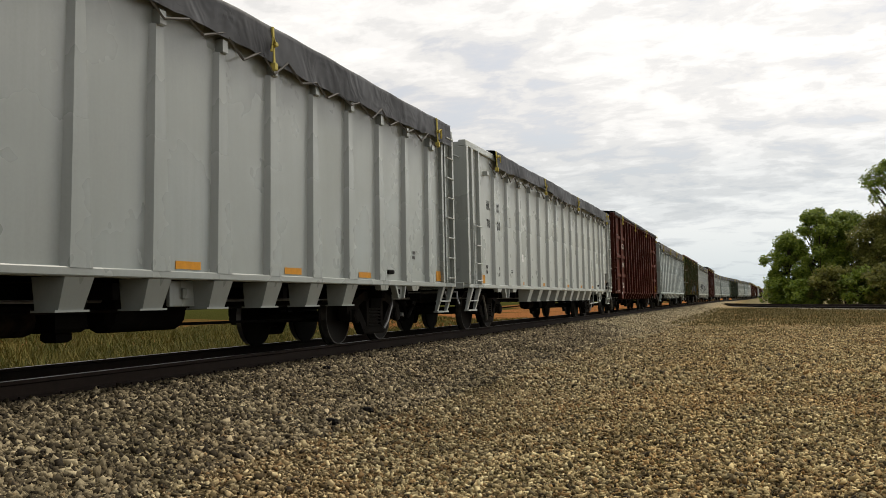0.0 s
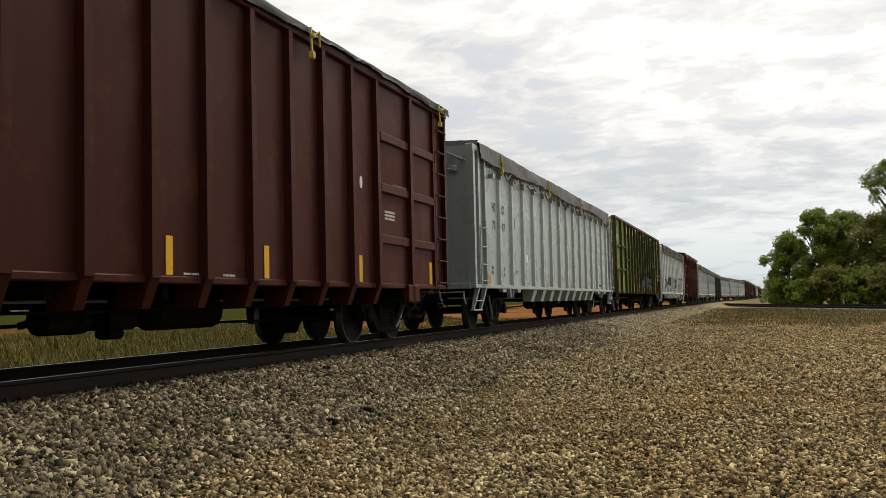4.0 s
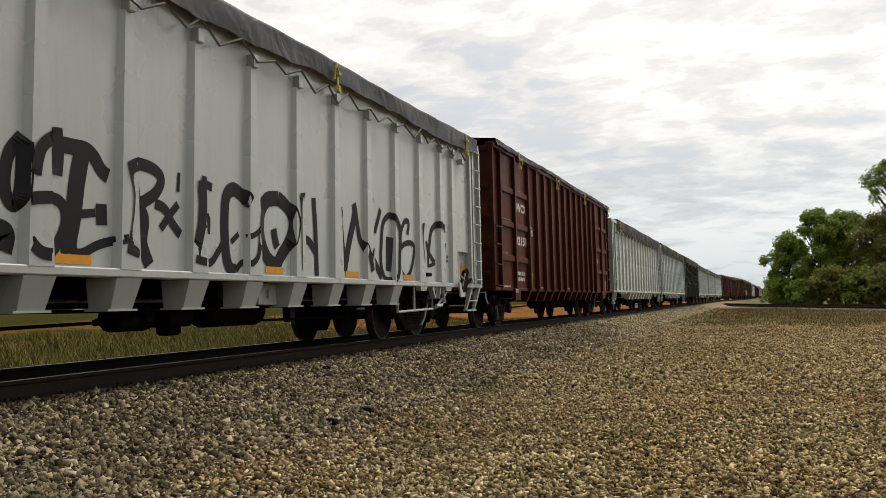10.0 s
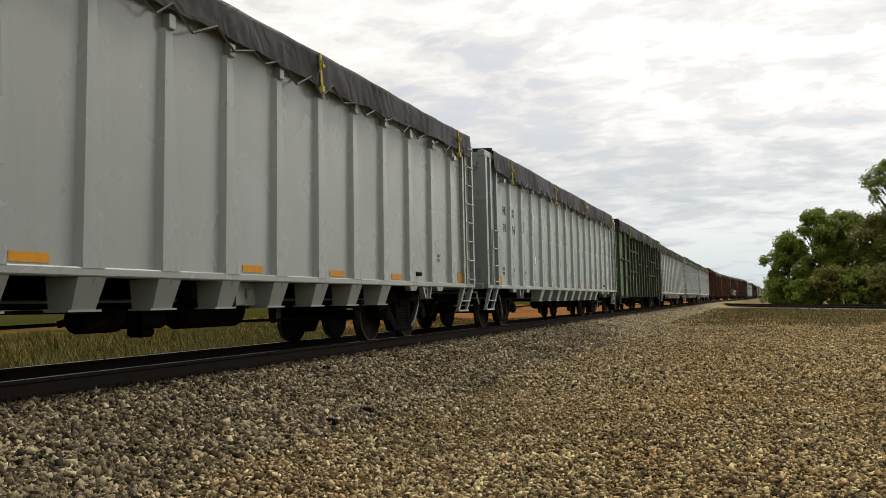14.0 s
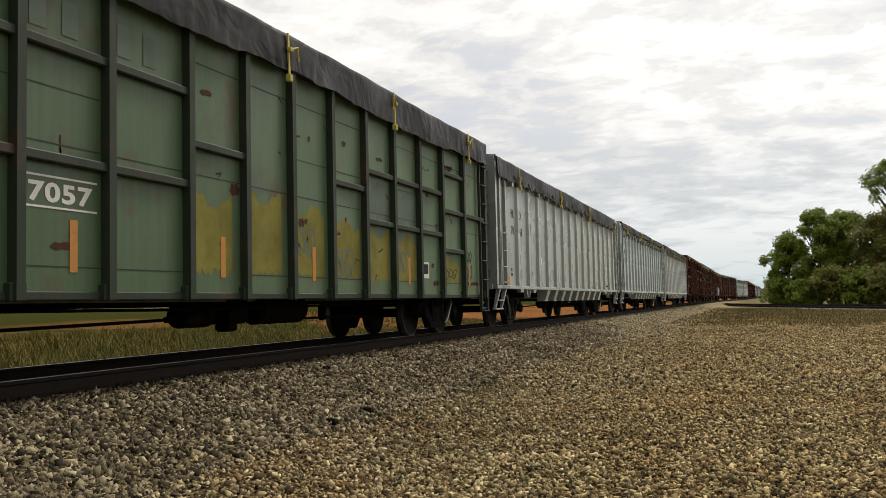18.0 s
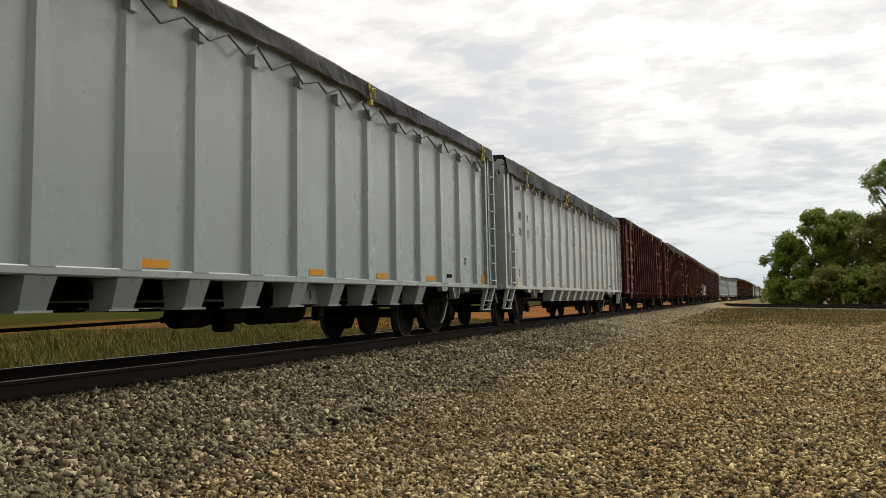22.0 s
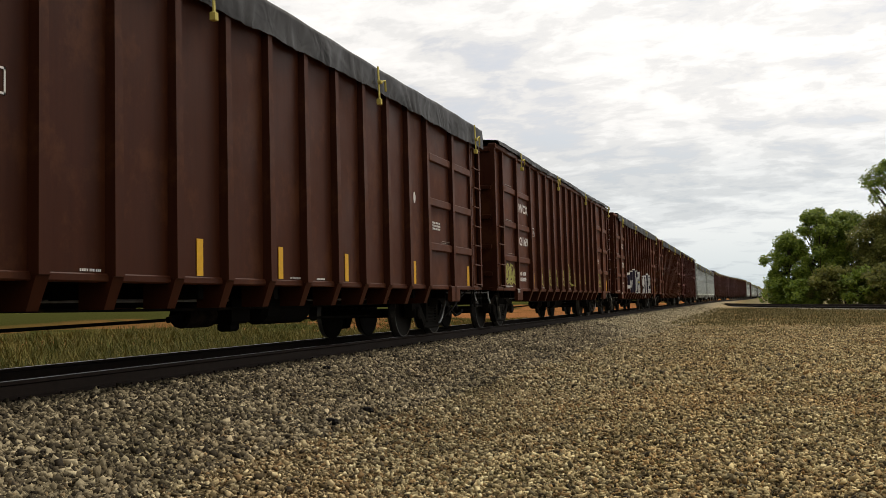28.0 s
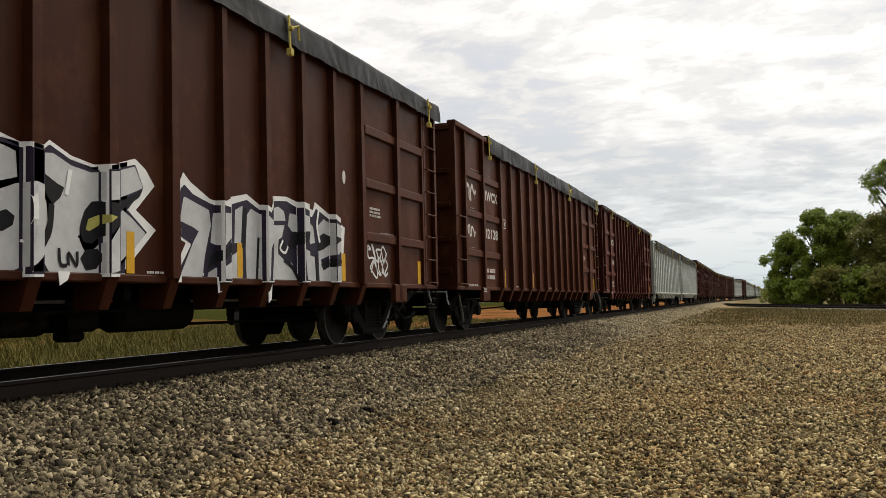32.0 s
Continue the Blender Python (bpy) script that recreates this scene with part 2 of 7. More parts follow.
# ---- mesh builder ----
class Mesh:
    def __init__(self):
        self.v, self.f, self.weld = [], [], 0.0

    def hexa(self, pts):
        """Eight corners: four below, four above, both the same way round."""
        k = len(self.v)
        self.v += [tuple(p) for p in pts]
        self.f += [(k + 3, k + 2, k + 1, k), (k + 4, k + 5, k + 6, k + 7)] + [(k + i, k + (i + 1) % 4, k + 4 + (i + 1) % 4, k + 4 + i) for i in range(4)]
        return self

    def box(self, x0, x1, y0, y1, z0, z1, c=0.0):
        if not c:
            return self.hexa([(x0, y0, z0), (x1, y0, z0), (x1, y1, z0), (x0, y1, z0), (x0, y0, z1), (x1, y0, z1), (x1, y1, z1), (x0, y1, z1)])
        k = len(self.v)
        rings = [(c, z0), (0, z0 + c), (0, z1 - c), (c, z1)]
        for d, z in rings:
            self.v += [(x0 + d, y0 + d, z), (x1 - d, y0 + d, z), (x1 - d, y1 - d, z), (x0 + d, y1 - d, z)]
        self.f += [(k + 3, k + 2, k + 1, k), (k + 12, k + 13, k + 14, k + 15)]
        for r in range(3):
            self.f += [(k + 4 * r + i, k + 4 * r + (i + 1) % 4, k + 4 * r + 4 + (i + 1) % 4, k + 4 * r + 4 + i) for i in range(4)]
        return self

    def tube(self, pts, r, sides=6, caps=True):
        pts = [Vector(p) for p in pts]
        k = len(self.v)
        for i, p in enumerate(pts):
            d = (pts[min(i + 1, len(pts) - 1)] - pts[max(i - 1, 0)]).normalized()
            a = d.cross(Vector((0, 0, 1)) if abs(d.z) < 0.9 else Vector((0, 1, 0))).normalized()
            b = d.cross(a)
            rr = r[i] if isinstance(r, (list, tuple)) else r
            for s in range(sides):
                t = math.tau * s / sides
                self.v.append(tuple(p + (a * math.cos(t) + b * math.sin(t)) * rr))
        for i in range(len(pts) - 1):
            for s in range(sides):
                s2 = (s + 1) % sides
                self.f.append((k + i * sides + s, k + i * sides + s2, k + (i + 1) * sides + s2, k + (i + 1) * sides + s))
        if caps:
            self.f.append(tuple(k + s for s in range(sides)))
            self.f.append(tuple(k + (len(pts) - 1) * sides + s for s in reversed(range(sides))))
        return self

    def lathe_x(self, profile, y, z, sides=24):
        """Turned about an axle along x: profile of (x, radius)."""
        return self.tube_rings([[(x, y + r * math.cos(math.tau * s / sides), z + r * math.sin(math.tau * s / sides)) for s in range(sides)] for x, r in profile])

    def tube_rings(self, rings, caps=True):
        k, n = len(self.v), len(rings[0])
        for r in rings:
            self.v += r
        for i in range(len(rings) - 1):
            for s in range(n):
                s2 = (s + 1) % n
                self.f.append((k + i * n + s, k + i * n + s2, k + (i + 1) * n + s2, k + (i + 1) * n + s))
        if caps:
            self.f.append(tuple(k + s for s in reversed(range(n))))
            self.f.append(tuple(k + (len(rings) - 1) * n + s for s in range(n)))
        return self

    def grid(self, rows):
        k, n = len(self.v), len(rows[0])
        for r in rows:
            self.v += [tuple(p) for p in r]
        for i in range(len(rows) - 1):
            for j in range(n - 1):
                self.f.append((k + i * n + j, k + i * n + j + 1, k + (i + 1) * n + j + 1, k + (i + 1) * n + j))
        return self

    def slab(self, poly, x0, x1):
        """A plate in the y-z plane with an outline, from x0 to x1."""
        k, n = len(self.v), len(poly)
        self.v += [(x0, y, z) for y, z in poly] + [(x1, y, z) for y, z in poly]
        self.f += [tuple(k + i for i in reversed(range(n))), tuple(k + n + i for i in range(n))]
        self.f += [(k + i, k + (i + 1) % n, k + n + (i + 1) % n, k + n + i) for i in range(n)]
        return self

    def data(self, name, mat, smooth=False):
        me = bpy.data.meshes.new(name)
        me.from_pydata(self.v, [], self.f)
        me.materials.append(mat)
        if smooth:
            me.shade_smooth()
        me.validate()
        bm = bmesh.new()
        bm.from_mesh(me)
        if self.weld:
            bmesh.ops.remove_doubles(bm, verts=bm.verts, dist=self.weld)
        bmesh.ops.recalc_face_normals(bm, faces=bm.faces)
        bm.to_mesh(me)
        bm.free()
        return me


def part(name, shape, mat, parent, label="", at=None, smooth=False):
    """Links one mesh under a thing or a part. shape: a Mesh, or mesh data to share."""
    me = shape.data(name, mat, smooth) if isinstance(shape, Mesh) else shape
    ob = new(name, me)
    ob.parent = parent
    if at is not None:
        ob.matrix_basis = at
    return tagged(ob, label=label) if label else ob


def thing(name, label, category, group="", kind=""):
    return tagged(new(name), label, category, group, kind)


# ---- lettering: meshes from the built-in font, made once ----
LETTERS = {}


def letters(text, mat):
    key = (text, mat.name)
    if key not in LETTERS:
        cu = bpy.data.curves.new("lettering", "FONT")
        cu.body, cu.size, cu.resolution_u, cu.offset = text, 1.0, 3, 0.032
        cu.space_character = 1.08
        ob = bpy.data.objects.new("lettering", cu)
        scene.collection.objects.link(ob)
        bpy.context.view_layer.update()
        me = bpy.data.meshes.new_from_object(ob.evaluated_get(bpy.context.evaluated_depsgraph_get()))
        bpy.data.objects.remove(ob)
        xs, ys = [v.co.x for v in me.vertices], [v.co.y for v in me.vertices]
        x0, x1, y0, y1 = min(xs), max(xs), min(ys), max(ys)
        for v in me.vertices:
            v.co = ((v.co.x - x0) / (x1 - x0), (v.co.y - y0) / (y1 - y0), 0)
        me.materials.clear()
        me.materials.append(mat)
        LETTERS[key] = me
    return LETTERS[key]


def write(car, text, mat, x, y0, y1, z0, z1, label=""):
    """Stencilled writing on a car's side: it fills y0 to y1 and z0 to z1."""
    m = Matrix(((0, 0, 1, x), (y1 - y0, 0, 0, y0), (0, z1 - z0, 0, z0), (0, 0, 0, 1)))
    src = letters(text, mat)
    me = src.copy()
    me.transform(m)
    return part("lettering", me, mat, car, label)


def bars(car, mat, x, y0, y1, z0, z1, rows, rng, name="lettering"):
    """Writing too small to read: rows of short plain bars."""
    s = Mesh()
    h = (z1 - z0) / (rows * 1.6 - 0.6)
    for r in range(rows):
        z, y = z1 - h - r * h * 1.6, y0
        word = rng.randint(2, 5)
        while y < y1 - 0.4 * h:
            w = min(h * rng.uniform(0.5, 0.75), y1 - y)
            s.box(x, x + 0.003, y, y + w, z, z + h)
            y += w + 0.35 * h
            word -= 1
            if not word:
                y, word = y + 0.5 * h, rng.randint(2, 5)
    return tagged(part(name, s, mat, car), kind="stuff")


def stroke(s, pts, width, depth, lift=0.004, curl=False):
    """A painted line on a car's side: a ribbon that follows the ribs. depth(y) gives the side's surface."""
    fine = []
    if curl and len(pts) > 2:
        ext, soft_pts = [pts[0]] + list(pts) + [pts[-1]], []
        for a, b, c, d in zip(ext, ext[1:], ext[2:], ext[3:]):
            for k in range(6):
                u = k / 6
                soft_pts.append(tuple(0.5 * (2 * b[i] + (c[i] - a[i]) * u + (2 * a[i] - 5 * b[i] + 4 * c[i] - d[i]) * u * u + (3 * b[i] - a[i] - 3 * c[i] + d[i]) * u ** 3) for i in (0, 1)))
        pts = soft_pts + [pts[-1]]
    for (ya, za), (yb, zb) in zip(pts, pts[1:]):
        n = max(1, int(math.hypot(yb - ya, zb - za) / 0.03))
        fine += [(ya + (yb - ya) * i / n, za + (zb - za) * i / n) for i in range(n)]
    fine.append(pts[-1])
    left, right = [], []
    for i, (y, z) in enumerate(fine):
        ya, za = fine[max(i - 1, 0)]
        yb, zb = fine[min(i + 1, len(fine) - 1)]
        d = math.hypot(yb - ya, zb - za) or 1
        ny, nz = -(zb - za) / d * width / 2, (yb - ya) / d * width / 2
        left.append((depth(y + ny) + lift, y + ny, z + nz)), right.append((depth(y - ny) + lift, y - ny, z - nz))
    s.grid([left, right])


def fill(s, poly, depth, lift=0.004, step=0.02):
    """A painted field with a closed outline, laid over the ribs in upright strips."""
    s.weld = 0.0003
    ys = [p[0] for p in poly]
    n = max(3, int((max(ys) - min(ys)) / step))
    edges = list(zip(poly, poly[1:] + poly[:1]))

    def cuts(y):
        return sorted(za + (zb - za) * (y - ya) / (yb - ya) for (ya, za), (yb, zb) in edges if (ya <= y) != (yb <= y))
    for i in range(n):
        a, b = min(ys) + (max(ys) - min(ys)) * (i + 1e-3) / n, min(ys) + (max(ys) - min(ys)) * (i + 1 - 1e-3) / n
        ca, cb = cuts(a), cuts(b)
        if len(ca) != len(cb):
            ca = cb = cuts((a + b) / 2)
        for k in range(0, len(ca) - 1, 2):
            s.grid([[(depth(a) + lift, a, ca[k]), (depth(b) + lift, b, cb[k])], [(depth(a) + lift, a, ca[k + 1]), (depth(b) + lift, b, cb[k + 1])]])


def scribble(s, y0, y1, z0, z1, width, depth, rng, loops=4):
    """A looping tag that cannot be read."""
    pts = []
    n = loops * 5
    for i in range(n + 1):
        u = i / n
        pts.append((y0 + (y1 - y0) * min(1, max(0, u + 0.13 * math.sin(u * 31 + rng.uniform(0, 1)))), z0 + (z1 - z0) * (0.5 + 0.5 * math.sin(math.tau * loops * u + rng.uniform(-0.7, 0.7)) * rng.uniform(0.6, 1))))
    stroke(s, pts, width, depth, curl=True)


# ---- the train's running gear ----
R_WHEEL = 0.457
SPEED = 10.2


def wheelset_mesh():
    s = Mesh()
    for sg in (1, -1):
        prof = [(0.675, 0.10), (0.675, 0.40), (0.685, 0.484), (0.712, 0.484), (0.727, R_WHEEL), (0.815, R_WHEEL - 0.005), (0.815, 0.39), (0.775, 0.37), (0.765, 0.20), (0.80, 0.17), (0.80, 0.09)]
        s.lathe_x([(sg * x, r) for x, r in prof], 0, 0, 28)
        s.lathe_x([(sg * 0.80, 0.085), (sg * 1.10, 0.085), (sg * 1.12, 0.07)], 0, 0, 12)
        for k in range(3):
            a = math.tau * k / 3
            s.box(sg * 1.12, sg * 1.135, 0.045 * math.cos(a) - 0.012, 0.045 * math.cos(a) + 0.012, 0.045 * math.sin(a) - 0.012, 0.045 * math.sin(a) + 0.012)
    s.lathe_x([(-0.7, 0.085), (0.7, 0.085)], 0, 0, 12)
    for sg in (1, -1):
        s.lathe_x([(sg * 0.727, R_WHEEL + 0.002), (sg * 0.819, R_WHEEL - 0.003), (sg * 0.820, R_WHEEL - 0.022), (sg * 0.814, R_WHEEL - 0.022)], 0, 0, 28)
    me = s.data("wheelset", WHEEL)
    me.materials.append(RIM)
    for f in me.polygons:
        r = math.hypot(f.center.y, f.center.z)
        if 0.42 < r < 0.47 and abs(f.center.x) > 0.75:
            f.material_index = 1
    return me


def side_frame_mesh(sg):
    """Cast truck side frame: a bow with two raking arms, pedestal jaws and an open middle."""
    s = Mesh()
    x0, x1 = sorted((sg * 0.93, sg * 1.09))
    s.slab([(-1.14, 0.62), (-1.02, 0.66), (-0.45, 0.86), (0.45, 0.86), (1.02, 0.66), (1.14, 0.62), (1.14, 0.50), (0.98, 0.50), (0.48, 0.70), (-0.48, 0.70), (-0.98, 0.50), (-1.14, 0.50)], x0, x1)
    for d in (-1, 1):
        s.slab([(d * 0.80, 0.58), (d * 0.66, 0.62), (d * 0.34, 0.30), (d * 0.34, 0.17), (d * 0.46, 0.17)], x0 + 0.01, x1 - 0.01)
        s.box(x0 - 0.02, x1 + 0.02, d * 0.889 - 0.17, d * 0.889 + 0.17, 0.36, 0.56, 0.03)
        s.lathe_x([(sg * 1.09, 0.12), (sg * 1.16, 0.12), (sg * 1.18, 0.09)], d * 0.889, 0.457, 12)
        s.box(x0, x1, d * 0.30 - 0.05, d * 0.30 + 0.05, 0.28, 0.74)
    s.box(x0, x1, -0.46, 0.46, 0.14, 0.27, 0.03)
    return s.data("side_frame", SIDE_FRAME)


def spring_mesh(sg):
    """A nest of coils, seen as one ridged block."""
    rings = []
    for i in range(6):
        for d, z in ((0.0, 0.27 + i * 0.055), (0.0, 0.295 + i * 0.055), (0.035, 0.30 + i * 0.055), (0.035, 0.32 + i * 0.055)):
            rings.append([(sg * 1.02 - 0.07 + d, -0.24 + d, z), (sg * 1.02 + 0.07 - d, -0.24 + d, z), (sg * 1.02 + 0.07 - d, 0.24 - d, z), (sg * 1.02 - 0.07 + d, 0.24 - d, z)])
    return Mesh().tube_rings(rings).data("spring", SIDE_FRAME)


def bolster_mesh():
    s = Mesh()
    s.box(-1.12, 1.12, -0.22, 0.22, 0.58, 0.76, 0.03)
    s.box(-0.35, 0.35, -0.3, 0.3, 0.74, 0.88)
    for sg in (1, -1):
        s.box(sg * 0.55, sg * 0.75, -0.62, -0.5, 0.38, 0.5), s.box(sg * 0.55, sg * 0.75, 0.5, 0.62, 0.38, 0.5)
    s.box(-0.75, 0.75, -0.56, -0.5, 0.40, 0.47), s.box(-0.75, 0.75, 0.5, 0.56, 0.40, 0.47)
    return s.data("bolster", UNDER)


WHEELSET, BOLSTER = wheelset_mesh(), bolster_mesh()
FRAMES, SPRINGS = [side_frame_mesh(1), side_frame_mesh(-1)], [spring_mesh(1), spring_mesh(-1)]


BEARER = Mesh().box(-1.36, 1.36, -0.05, 0.05, 0.74, 0.90).data("cross_bearer", UNDER)
LEVERS = [Mesh().tube([(1.16, d * 0.66, 0.80), (1.17, d * 0.58, 0.62), (1.16, d * 0.40, 0.34), (1.13, d * 0.30, 0.22)], 0.026, 6).data("brake_lever", STEEL) for d in (-1, 1)]


def running_gear(car, half, inset, rear=None):
    """Two trucks with their wheels, centre sill, couplers, brake gear and hoses."""
    rear = rear or inset
    for y in (-half + inset, half - rear):
        truck = part("truck", BOLSTER, None, car, at=pose(0, y, 0))
        for me in FRAMES:
            part("side_frame", me, None, truck)
        for me in SPRINGS:
            part("spring_pack", me, None, truck)
        part("brake_lever", LEVERS[0 if y < 0 else 1], None, truck, "pale worn brake lever")
        for d in (-0.889, 0.889):
            part("wheelset", WHEELSET, None, truck, at=pose(0, d, R_WHEEL))
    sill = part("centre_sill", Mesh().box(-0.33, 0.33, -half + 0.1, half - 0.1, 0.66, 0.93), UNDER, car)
    for k in range(9):
        part("cross_bearer", BEARER, None, sill, at=pose(0, -half + inset + (2 * (half - inset)) * k / 8, 0))
    for d in (-1, 1):
        e = d * half
        s = Mesh()
        s.box(-0.11, 0.11, min(e, e + d * 0.42), max(e, e + d * 0.42), 0.74, 0.94, 0.02)
        s.box(-0.24, 0.20, min(e + d * 0.36, e + d * 0.68), max(e + d * 0.36, e + d * 0.68), 0.64, 1.02, 0.07)
        s.box(-0.55, 0.55, min(e, e + d * 0.13), max(e, e + d * 0.13), 0.70, 0.98, 0.03)
        s.box(-0.30, 0.30, min(e - d * 0.1, e + d * 0.1), max(e - d * 0.1, e + d * 0.1), 0.62, 1.0, 0.03)
        part("coupler", s, UNDER, car)
        s = Mesh().tube([(0.35, e, 0.72), (0.40, e + d * 0.18, 0.60), (0.38, e + d * 0.40, 0.36), (0.25, e + d * 0.58, 0.30), (0.12, e + d * 0.66, 0.42)], 0.036, 7)
        part("air_hose", s, UNDER, car, "black rubber brake hose")
        s = Mesh().tube([(1.35, e + d * 0.06, 0.86), (0.4, e + d * 0.10, 0.86)], 0.018, 6)
        s.tube([(1.35, e + d * 0.06, 0.88), (1.37, e + d * 0.10, 0.72), (1.42, e + d * 0.12, 0.60)], 0.018, 6)
        part("uncoupling_lever", s, STEEL, car)
        part("angle_cock", Mesh().tube([(0.36, e - d * 0.02, 0.74), (0.42, e + d * 0.16, 0.66), (0.42, e + d * 0.24, 0.60)], 0.045, 7).box(0.36, 0.48, min(e + d * 0.08, e + d * 0.18), max(e + d * 0.08, e + d * 0.18), 0.70, 0.74, 0.01), SIDE_FRAME, car)
        part("glad_hand", Mesh().box(0.06, 0.20, min(e + d * 0.60, e + d * 0.74), max(e + d * 0.60, e + d * 0.74), 0.36, 0.46, 0.02), STEEL, car)
    part("air_reservoir", Mesh().tube([(0.75, 0.45, 0.60), (0.75, 0.52, 0.60), (0.75, 1.75, 0.60), (0.75, 1.82, 0.60)], [0.13, 0.21, 0.21, 0.13], 14), UNDER, car)
    s = Mesh().tube([(0.55, -0.95, 0.55), (0.55, -0.35, 0.55)], 0.16, 12)
    s.tube([(0.55, -0.95, 0.55), (0.55, -1.2, 0.5)], 0.04, 6)
    part("brake_cylinder", s, UNDER, car)
    part("control_valve", Mesh().box(0.45, 0.85, -0.25, 0.2, 0.42, 0.78, 0.04).box(0.55, 0.75, -0.12, 0.10, 0.32, 0.44, 0.03), UNDER, car)
    s = Mesh().tube([(0.95, -half + inset + 0.9, 0.66), (0.95, -1.0, 0.62), (0.9, half - inset - 0.9, 0.66)], 0.02, 6)
    s.tube([(0.4, -half + inset + 0.7, 0.42), (0.5, -1.2, 0.5)], 0.022, 6), s.tube([(0.4, half - inset - 0.7, 0.42), (0.6, 0.4, 0.46)], 0.022, 6)
    part("brake_rod", s, UNDER, car)
    part("train_pipe", Mesh().tube([(0.80, -half + 0.5, 0.74), (0.80, 0.0, 0.73), (0.80, half - 0.5, 0.74)], 0.02, 6), STEEL, car)


def ladder_mesh(mat, y0, y1, x, zs, z0, z1, stile=0.03):
    """Shared meshes for a ladder: one stile and one rung, and where they go."""
    post = Mesh().box(x - 0.02, x + 0.035, -stile, stile, z0, z1, 0.006).data("ladder", mat)
    w = y1 - y0
    rung = Mesh().tube([(x + 0.01, 0, 0), (x + 0.06, 0.03, 0), (x + 0.06, w - 0.03, 0), (x + 0.01, w, 0)], 0.014, 6).data("rung", mat)
    return post, rung, y0, w, list(zs)


def add_ladder(car, made, base):
    post, rung, y0, w, zs = made
    first = part("ladder", post, None, car, at=base @ pose(0, y0, 0))
    part("stile", post, None, first, at=pose(0, w, 0))
    for z in zs:
        part("rung", rung, None, first, at=pose(0, 0, z))


def tarp_shape(y0, y1, low, top, xo, rng, crown=0.12, rag=0.05, pitch=1.1):
    """A tarpaulin drawn taut over the top edge, tied down rib by rib, so that its hem hangs in scallops with folds."""
    ph = [rng.uniform(0, 6.28) for _ in range(6)]
    lift = [rng.uniform(0.3, 1.6) for _ in range(40)]
    slant = [rng.uniform(-0.9, 0.9) for _ in range(40)]
    rows = []
    n = int((y1 - y0) / 0.07)
    for i in range(n + 1):
        y = y0 + (y1 - y0) * i / n
        k = int((y - y0) / pitch)
        u = (y - y0) / pitch - k
        sag = rag * (0.8 * lift[k] * math.sin(math.pi * u) - 0.4 + 0.7 * math.sin(0.8 * y + ph[0]))
        lowz = low + sag + 0.005 * math.sin(15 * y + ph[3])
        t = top + 0.012 * math.sin(0.9 * y + ph[4]) + 0.005 * math.sin(5.3 * y + ph[5])
        prof = []
        for h in (0.0, 0.12, 0.3, 0.5, 0.7, 0.85, 0.96):
            d = min(abs(u - h * slant[k] * 0.4), abs(1 - u + h * slant[k + 1] * 0.4)) * pitch
            fold = 0.035 * lift[k] * math.exp(-(d / 0.05) ** 2) * (1 - h) + 0.014 * lift[k + 1] * math.exp(-((d - 0.2 - 0.25 * h) / 0.06) ** 2) * (1 - h * h)
            belly = 0.022 * math.sin(math.pi * h) * math.sin(2.3 * y + ph[1])
            prof.append((xo + 0.012 + fold + belly * 0.5 + 0.018 * (1 - h), lowz + (t - lowz) * h))
        half = prof + [(xo - 0.005, t - 0.004), (xo - 0.04, t + 0.004), (xo - 0.25, t + 0.02), (xo * 0.5, t + crown * 0.8), (0.0, t + crown)]
        rows.append([(x, y, z) for x, z in half] + [(-x, y, z) for x, z in half[-2::-1]])
    return Mesh().grid(rows)


def strap_shape(y, low, top, xo, rng):
    """A yellow tie-down: webbing over the edge, a knot and a loose tail."""
    s = Mesh()
    w = 0.020
    s.hexa([(xo + 0.05, y - w, low), (xo + 0.065, y - w, low), (xo + 0.065, y + w, low), (xo + 0.05, y + w, low),
            (xo + 0.03, y - w, top), (xo + 0.05, y - w, top), (xo + 0.05, y + w, top), (xo + 0.03, y + w, top)])
    k = low + (top - low) * rng.uniform(0.4, 0.7)
    s.box(xo + 0.04, xo + 0.10, y - 0.035, y + 0.035, k - 0.03, k + 0.03, 0.012)
    t = rng.uniform(0.06, 0.16) * rng.choice((-1, 1))
    s.tube([(xo + 0.08, y, k), (xo + 0.10, y + t, k + rng.uniform(0.02, 0.1)), (xo + 0.09, y + t * 1.3, k - 0.12)], 0.018, 5)
    s.box(xo + 0.02, xo + 0.09, y - 0.035, y + 0.035, low - 0.08, low + 0.02, 0.01)
    return s


def rope_shape(y0, y1, zlow, zhigh, x, pitch):
    """Lacing that zigzags between the hem and hooks on the ribs, slack in places."""
    rng = random.Random(int(y0 * 100) + 3)
    pts, k, y = [], 0, y0
    while y < y1:
        pts.append((x + rng.uniform(0, 0.02), y + rng.uniform(-0.07, 0.07), (zlow if k % 2 else zhigh) + rng.uniform(-0.05, 0.05)))
        y += pitch / 3
        k += 1
    return Mesh().tube(pts, 0.016, 4)


